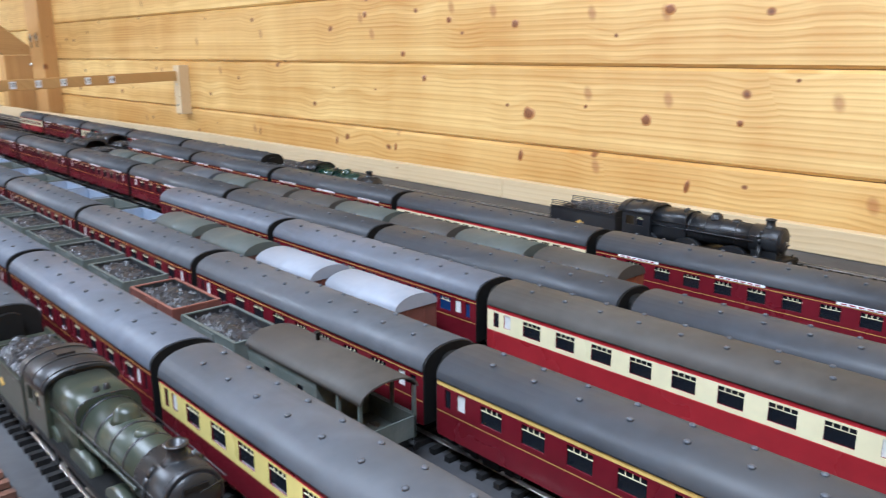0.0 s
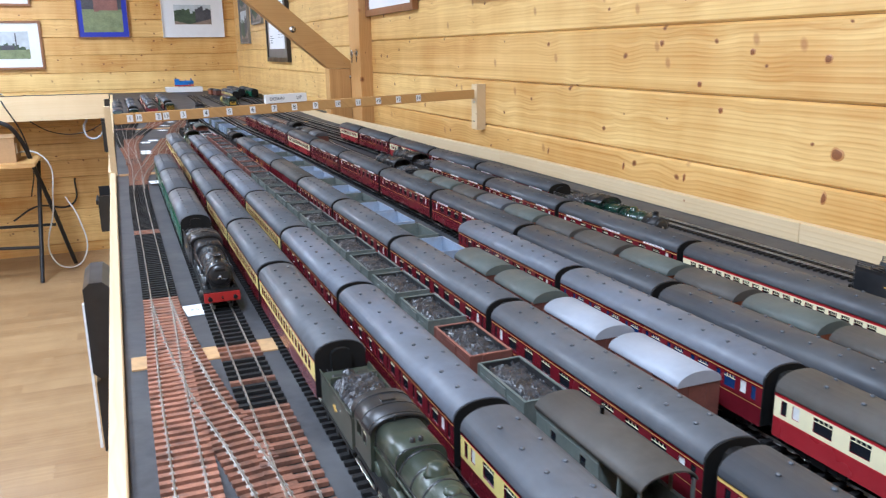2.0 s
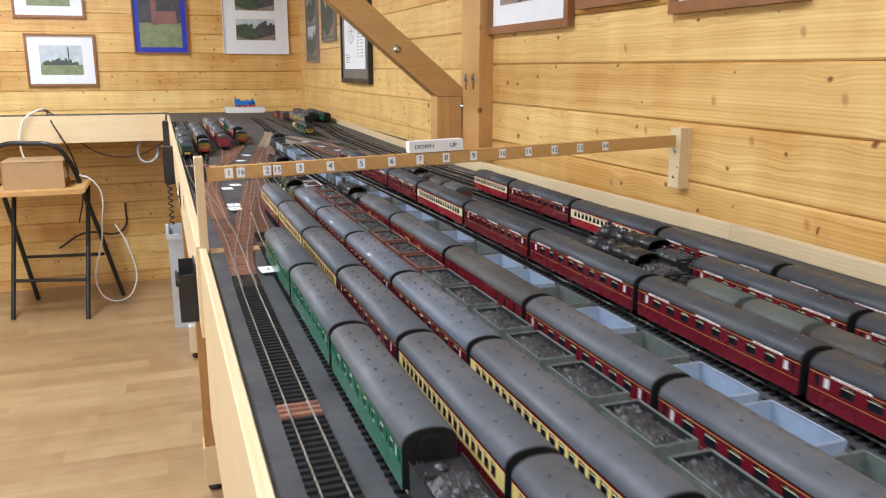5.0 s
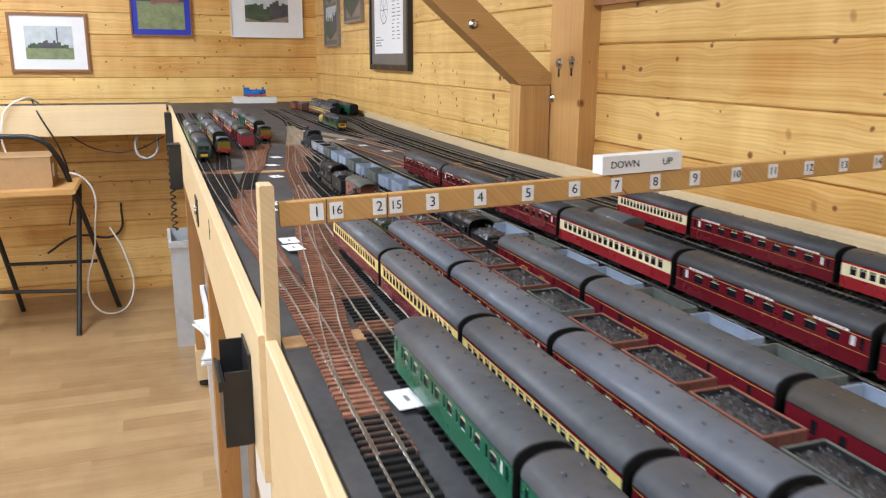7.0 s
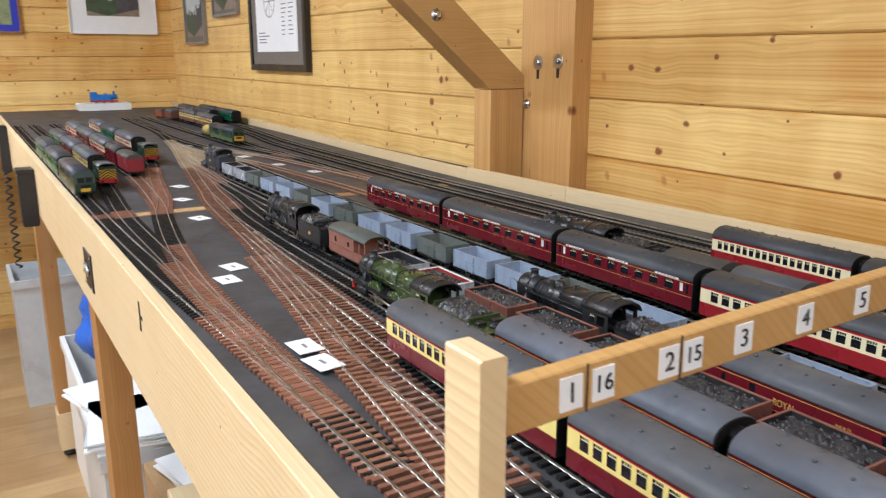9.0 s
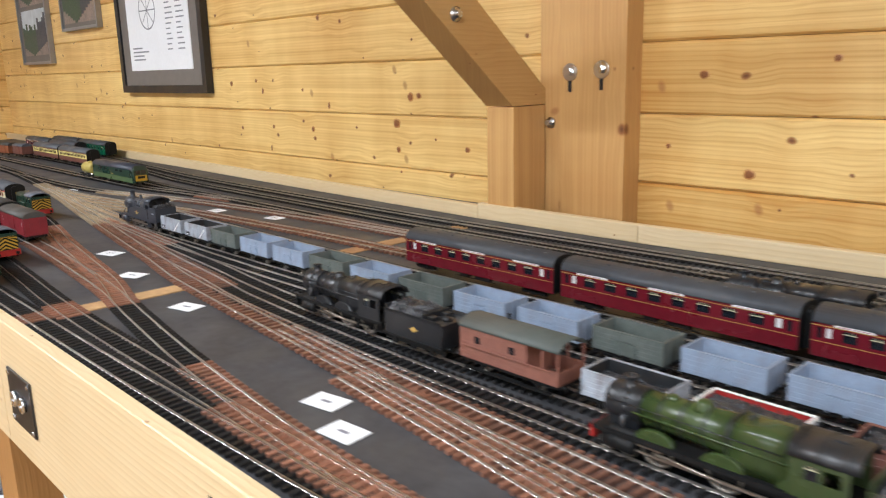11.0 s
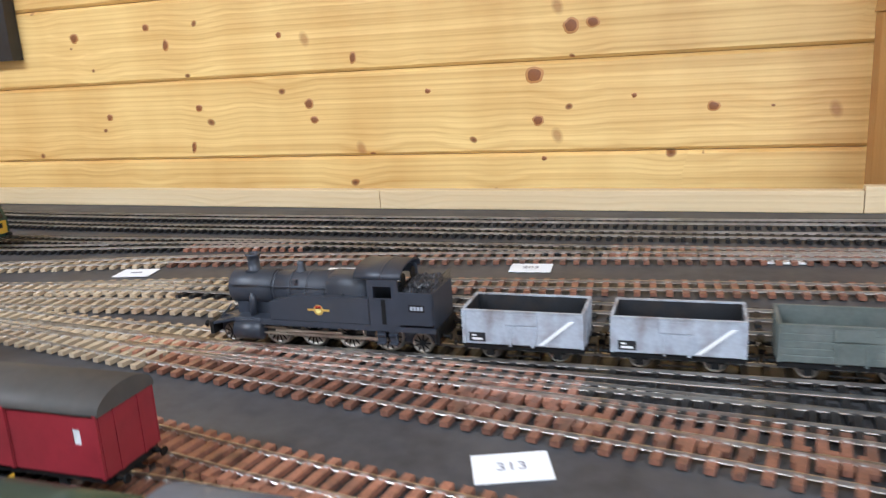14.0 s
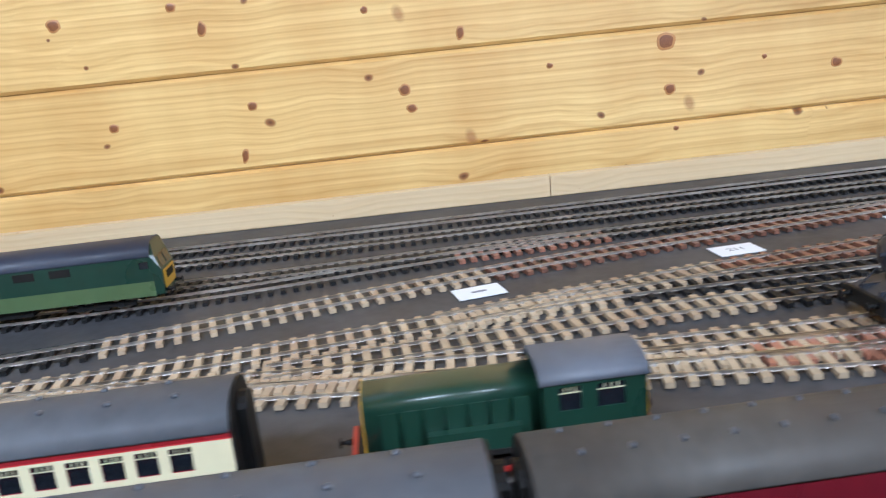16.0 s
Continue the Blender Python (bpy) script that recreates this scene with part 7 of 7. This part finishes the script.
heap("plastic_bag", "crumpled blue plastic bag on a storage box", "bag", (1.26, 4.52, -0.62), (0.15, 0.17, 0.16), BLUEBAG, 3)
heap("plastic_bag", "crumpled white plastic bag under the board", "bag", (1.33, 4.12, -0.5975), (0.07, 0.10, 0.07), WHITE, 8)
heap("plastic_bag", "dark rumpled bag among the boxes", "bag", (1.26, 3.96, -0.5975), (0.06, 0.06, 0.05), BLACK, 5)
carton = thing("cardboard_box", "brown cardboard carton with a red mark under the board", "box")
part("box_body", Shape().bevel_box(1.14, 1.40, 3.56, 3.84, FLOOR, -0.62, 0.002), CARTON, carton)
part("red_mark", Shape().box(1.1385, 1.1400, 3.66, 3.70, -0.72, -0.68), BUFFER_RED, carton, "small red printed mark")
for k, (y, a) in enumerate(((4.15, 14), (4.00, -8), (3.70, 12))):
    pp2 = thing("paper_pack", "stack of white papers and packets", "papers", "papers under the board")
    pp2.matrix_basis = pose(1.145 if k < 2 else 1.27, y, -0.5978 if k < 2 else -0.6198, 0, 0, a)
    for j in range(5):
        o = part("sheet", Shape().box(-0.09, 0.10, -0.12, 0.12, 0.005 * j, 0.005 * j + 0.004), CARD if j != 3 else SKYP, pp2)
        o.rotation_euler = (0, 0, radians((j * 37) % 11 - 5))

# blue toy engine on its white stand by the end wall
st = thing("display_stand", "low white display stand by the end wall", "stand")
part("stand_body", Shape().bevel_box(1.37, 1.60, 6.17, 6.29, 0.0002, 0.032, 0.004), WHITE, st)
tb = thing("toy_locomotive", "small bright blue toy tank engine on a white stand", "toy engine")
tb.matrix_basis = pose(1.43, 6.23, 0.0322)
part("chassis", Shape().box(0, 0.12, -0.016, 0.016, 0.004, 0.012), BUFFER_RED, tb)
part("boiler", Shape().lathe((0, 0, 0.027), "x", [(0.03, 0.012), (0.118, 0.012), (0.12, 0.010)], 16), BLUELOCO, tb)
part("cab", Shape().bevel_box(0.0, 0.03, -0.017, 0.017, 0.012, 0.050, 0.002), BLUELOCO, tb)
for sy in (-1, 1):
    part("side_tank", Shape().bevel_box(0.03, 0.085, *sorted((sy * 0.017, sy * 0.010)), 0.012, 0.032, 0.001), BLUELOCO, tb)
    for xx in (0.025, 0.06, 0.095):
        part("wheel", Shape().lathe((xx, sy * 0.010, 0.008), "y", [(0, 0.008), (sy * 0.003, 0.008)], 14), BLUELOCO, tb)
part("chimney", Shape().lathe((0.105, 0, 0.037), "z", [(0, 0.005), (0.012, 0.004), (0.013, 0.0055), (0.015, 0.0055)], 12), BLUELOCO, tb)
part("dome", Shape().lathe((0.07, 0, 0.037), "z", [(0, 0.006), (0.006, 0.005), (0.008, 0.002)], 12), BLUELOCO, tb)


# ---------------------------------------------------------------- track
def smooth_line(pts, step=0.0090):
    """Even steps along a rounded line through the points."""
    p = [Vector((x, y, 0)) for x, y in pts]
    out = []
    for i in range(len(p) - 1):
        a, b = p[max(0, i - 1)], p[i]
        c, d = p[i + 1], p[min(len(p) - 1, i + 2)]
        n = max(2, int((c - b).length / 0.02))
        ta = (c - a) / max(1e-6, (c - a).length) * (c - b).length
        tb = (d - b) / max(1e-6, (d - b).length) * (c - b).length
        for k in range(n):
            u = k / n
            out.append(b * (2 * u ** 3 - 3 * u ** 2 + 1) + ta * (u ** 3 - 2 * u ** 2 + u) + c * (-2 * u ** 3 + 3 * u ** 2) + tb * (u ** 3 - u ** 2))
    out.append(p[-1])
    res, acc = [out[0]], 0.0
    for a, b in zip(out, out[1:]):
        seg = (b - a).length
        while acc + seg >= step:
            a = a + (b - a) * ((step - acc) / seg)
            seg = (b - a).length
            acc = 0.0
            res.append(a)
        acc += seg
    return res


SLEEPER_BOX = {}
loose = [0]
laid = [0]


def sleeper_mesh(m):
    if m.name not in SLEEPER_BOX:
        SLEEPER_BOX[m.name] = Shape().box(-0.0165, 0.0165, -0.0021, 0.0021, 0, 0.0030, 0, True).mesh("sleeper", [m])
    return SLEEPER_BOX[m.name]


def track(label, pts, zones=(), step=0.0090):
    """Two rails on sleepers. zones: (y0, y1, material) of copper-clad or tan sleepers; elsewhere black ones."""
    tr = thing("railway_track", label, "railway track", "model tracks")
    line = smooth_line(pts, 0.0108 if any(z[2] is TAN for z in zones) else step)
    groups = {}
    laid[0] += 1
    lift = 0.0002 + 0.00009 * (laid[0] * 5 % 11)
    rails = [Shape(), Shape()]
    prev = None
    for i, p in enumerate(line):
        q = line[min(i + 1, len(line) - 1)] - line[max(i - 1, 0)]
        q.normalize()
        n = Vector((q.y, -q.x, 0))
        m = next((z[2] for z in zones if z[0] <= p.y <= z[1]), SLEEPER)
        if m is not SLEEPER and 2.35 < p.y < 3.6 and p.x < 1.26 and loose[0] < 300:
            loose[0] += 1
            o = part("sleeper", sleeper_mesh(m), None, tr)
            o.matrix_basis = pose(p.x, p.y, lift, 0, 0, math.degrees(math.atan2(-q.x, q.y)))
        else:
            s = groups.setdefault(m.name, (m, Shape()))[1]
            a, b = n * 0.0165, q * (0.0018 if m is SLEEPER else 0.0022)
            k = len(s.v)
            for z in (lift, 0.0028 + lift):
                for w in (-a - b, a - b, a + b, -a + b):
                    s.v.append((p.x + w.x, p.y + w.y, z))
            for f in ((4, 5, 6, 7), (0, 1, 5, 4), (1, 2, 6, 5), (2, 3, 7, 6), (3, 0, 4, 7)):
                s.face(tuple(k + j for j in f))
        if m is not SLEEPER:
            # a blob of solder where each rail crosses a copper-clad sleeper
            s = groups.setdefault("solder", (SOLDER, Shape()))[1]
            for sd in (-1, 1):
                c, a, b, k = p + n * 0.00875 * sd, n * 0.0021, q * 0.0015, len(s.v)
                for z, w in ((0.0030, 1.0), (0.0040, 0.5)):
                    for g in (-a - b, a - b, a + b, -a + b):
                        s.v.append((c.x + g.x * w, c.y + g.y * w, z))
                for f in ((4, 5, 6, 7), (0, 1, 5, 4), (1, 2, 6, 5), (2, 3, 7, 6), (3, 0, 4, 7)):
                    s.face(tuple(k + j for j in f))
        if i % 2 == 0 or i == len(line) - 1:
            for sd, r in zip((-1, 1), rails):
                k = len(r.v)
                c = p + n * (0.00825 + 0.0005) * sd
                for w, z in ((-0.0008, 0.0030), (-0.00035, 0.0034), (-0.00035, 0.0050), (0.00035, 0.0050), (0.00035, 0.0034), (0.0008, 0.0030)):
                    d = c + n * w
                    r.v.append((d.x, d.y, z))
                if prev is not None:
                    for j in range(5):
                        r.face((k - 6 + j, k - 5 + j, k + 1 + j, k + j))
            prev = p
    for nm, (m, s) in groups.items():
        part("solder" if nm == "solder" else "sleeper_bed", s, m, tr, kind="stuff")
    for r in rails:
        part("rail", r, RAIL, tr)


S0 = -0.9
C, T = COPPER, TAN
plain = "nickel silver rails on black sleepers in the storage yard"
cop = "pointwork with nickel silver rails soldered to copper-clad sleepers"
track(plain, [(XA, S0), (1.077, 1.19), (1.081, 1.46), (XA, 2.1), (1.086, 2.50), (1.078, 2.78), (1.066, 3.05), (1.060, 3.4), (1.060, 5.4)], [(0.75, 1.458, C), (1.78, 1.80, C), (2.225, 2.555, C), (2.64, 2.90, C), (3.45, 3.49, C)])
track(cop, [(1.083, 2.66), (1.084, 2.98), (1.087, 3.20), (1.090, 3.40), (1.096, 3.53), (1.106, 3.66), (1.117, 3.85), (1.117, 5.4)], [(2.6, 3.12, C), (3.44, 3.5, C)])
track(cop, [(1.083, 2.55), (1.086, 2.85), (1.090, 3.0), (1.100, 3.12), (1.115, 3.25), (1.136, 3.39), (1.157, 3.52), (1.172, 3.68), (1.183, 3.82), (1.187, 3.95), (1.187, 5.4)], [(2.25, 3.22, C), (3.44, 3.9, C)])
track(cop, [(1.148, 3.46), (1.172, 3.56), (1.194, 3.70), (1.216, 3.84), (1.246, 4.0), (1.262, 4.12), (1.262, 5.4)], [(3.4, 4.0, C)])
track(cop, [(1.083, 2.17), (1.086, 2.30), (1.098, 2.42), (1.107, 2.48), (1.116, 2.55), (1.129, 2.66), (1.138, 2.74), (1.153, 2.84), (1.172, 2.98), (1.186, 3.10)], [(2.1, 3.2, C)])
track(cop, [(XB, S0), (XB, 2.20), (1.138, 2.42), (1.144, 2.56), (1.152, 2.716), (1.164, 2.85), (1.202, 3.14), (1.240, 3.50), (1.263, 3.63), (1.290, 3.80), (1.340, 4.10), (1.395, 4.43), (1.45, 4.9), (1.48, 5.5)], [(0.7, 1.168, C), (1.213, 1.222, C), (1.270, 1.298, C), (2.385, 2.425, C), (2.50, 3.95, C), (3.95, 4.6, T)])
track(cop, [(XC, S0), (XC, 2.6), (1.194, 2.86), (1.209, 3.10), (1.219, 3.24)], [(2.70, 3.24, C)])
track(cop, [(XD, S0), (XD, 2.80), (1.234, 3.10), (1.246, 3.36), (1.261, 3.47), (1.277, 3.61), (1.300, 3.76)], [(3.42, 3.78, C)])
track(cop, [(1.134, 0.78), (1.125, 0.98), (1.110, 1.12), (1.099, 1.19), (1.092, 1.26), (1.086, 1.34), (1.081, 1.45)], [(0.7, 1.50, C)])
track(plain, [(XE, S0), (XE, 2.7), (1.271, 3.20), (1.283, 3.39), (1.297, 3.52), (1.309, 3.66), (1.322, 3.82), (1.338, 4.0)], [(3.70, 4.0, C)])
track(plain, [(XF, S0), (XF, 2.9), (1.318, 3.44), (1.324, 3.72), (1.338, 3.95), (1.352, 4.12)], [(3.90, 4.5, T)])
track(plain, [(XG, S0), (XG, 2.3), (1.353, 3.30), (1.353, 3.93), (1.360, 4.05), (1.368, 4.14), (1.39, 4.34), (1.41, 4.5)], [(3.9, 4.6, T)])
track(plain, [(XH, S0), (XH, 2.4), (1.398, 3.40), (1.402, 3.80), (1.408, 4.00), (1.398, 4.12), (1.388, 4.25)], [(3.95, 4.7, T)])
track(plain, [(XI, S0), (XI, 2.4), (1.440, 3.30), (1.442, 3.85), (1.446, 4.03), (1.434, 4.14), (1.412, 4.32), (1.405, 4.5)], [(4.03, 4.8, T)])
track(cop, [(XJ, S0), (XJ, 2.7), (1.503, 3.52), (1.487, 3.76), (1.470, 3.95), (1.454, 4.05), (1.436, 4.14)], [(2.9, 3.95, C), (3.95, 4.3, T)])
track(cop, [(XK, S0), (XK, 2.6), (1.594, 3.10), (1.586, 3.53), (1.570, 3.75), (1.545, 3.97), (1.526, 4.09), (1.497, 4.22), (1.460, 4.40), (1.45, 4.7), (1.47, 5.6)], [(2.9, 4.1, C), (4.1, 4.35, T)])
track(plain, [(XL, S0), (XL, 2.5), (1.610, 3.3), (1.596, 3.55), (1.592, 3.90), (1.592, 4.12), (1.586, 4.29), (1.60, 4.6), (1.63, 4.9), (1.63, 5.6)], [(3.1, 3.72, C)])
track(plain, [(1.590, 4.00), (1.575, 4.14), (1.553, 4.28), (1.545, 4.40), (1.545, 5.6)], [(3.9, 4.12, C)])
track(plain, [(XM, S0), (1.703, 1.4), (1.690, 2.4), (1.651, 3.50), (1.651, 3.90), (1.657, 4.36), (1.690, 4.7), (1.70, 5.6)])
track(plain, [(1.764, S0), (1.764, 1.4), (1.742, 2.4), (1.703, 3.50), (1.702, 3.90), (1.710, 4.40), (1.735, 4.7), (1.76, 5.1), (1.76, 5.7)])
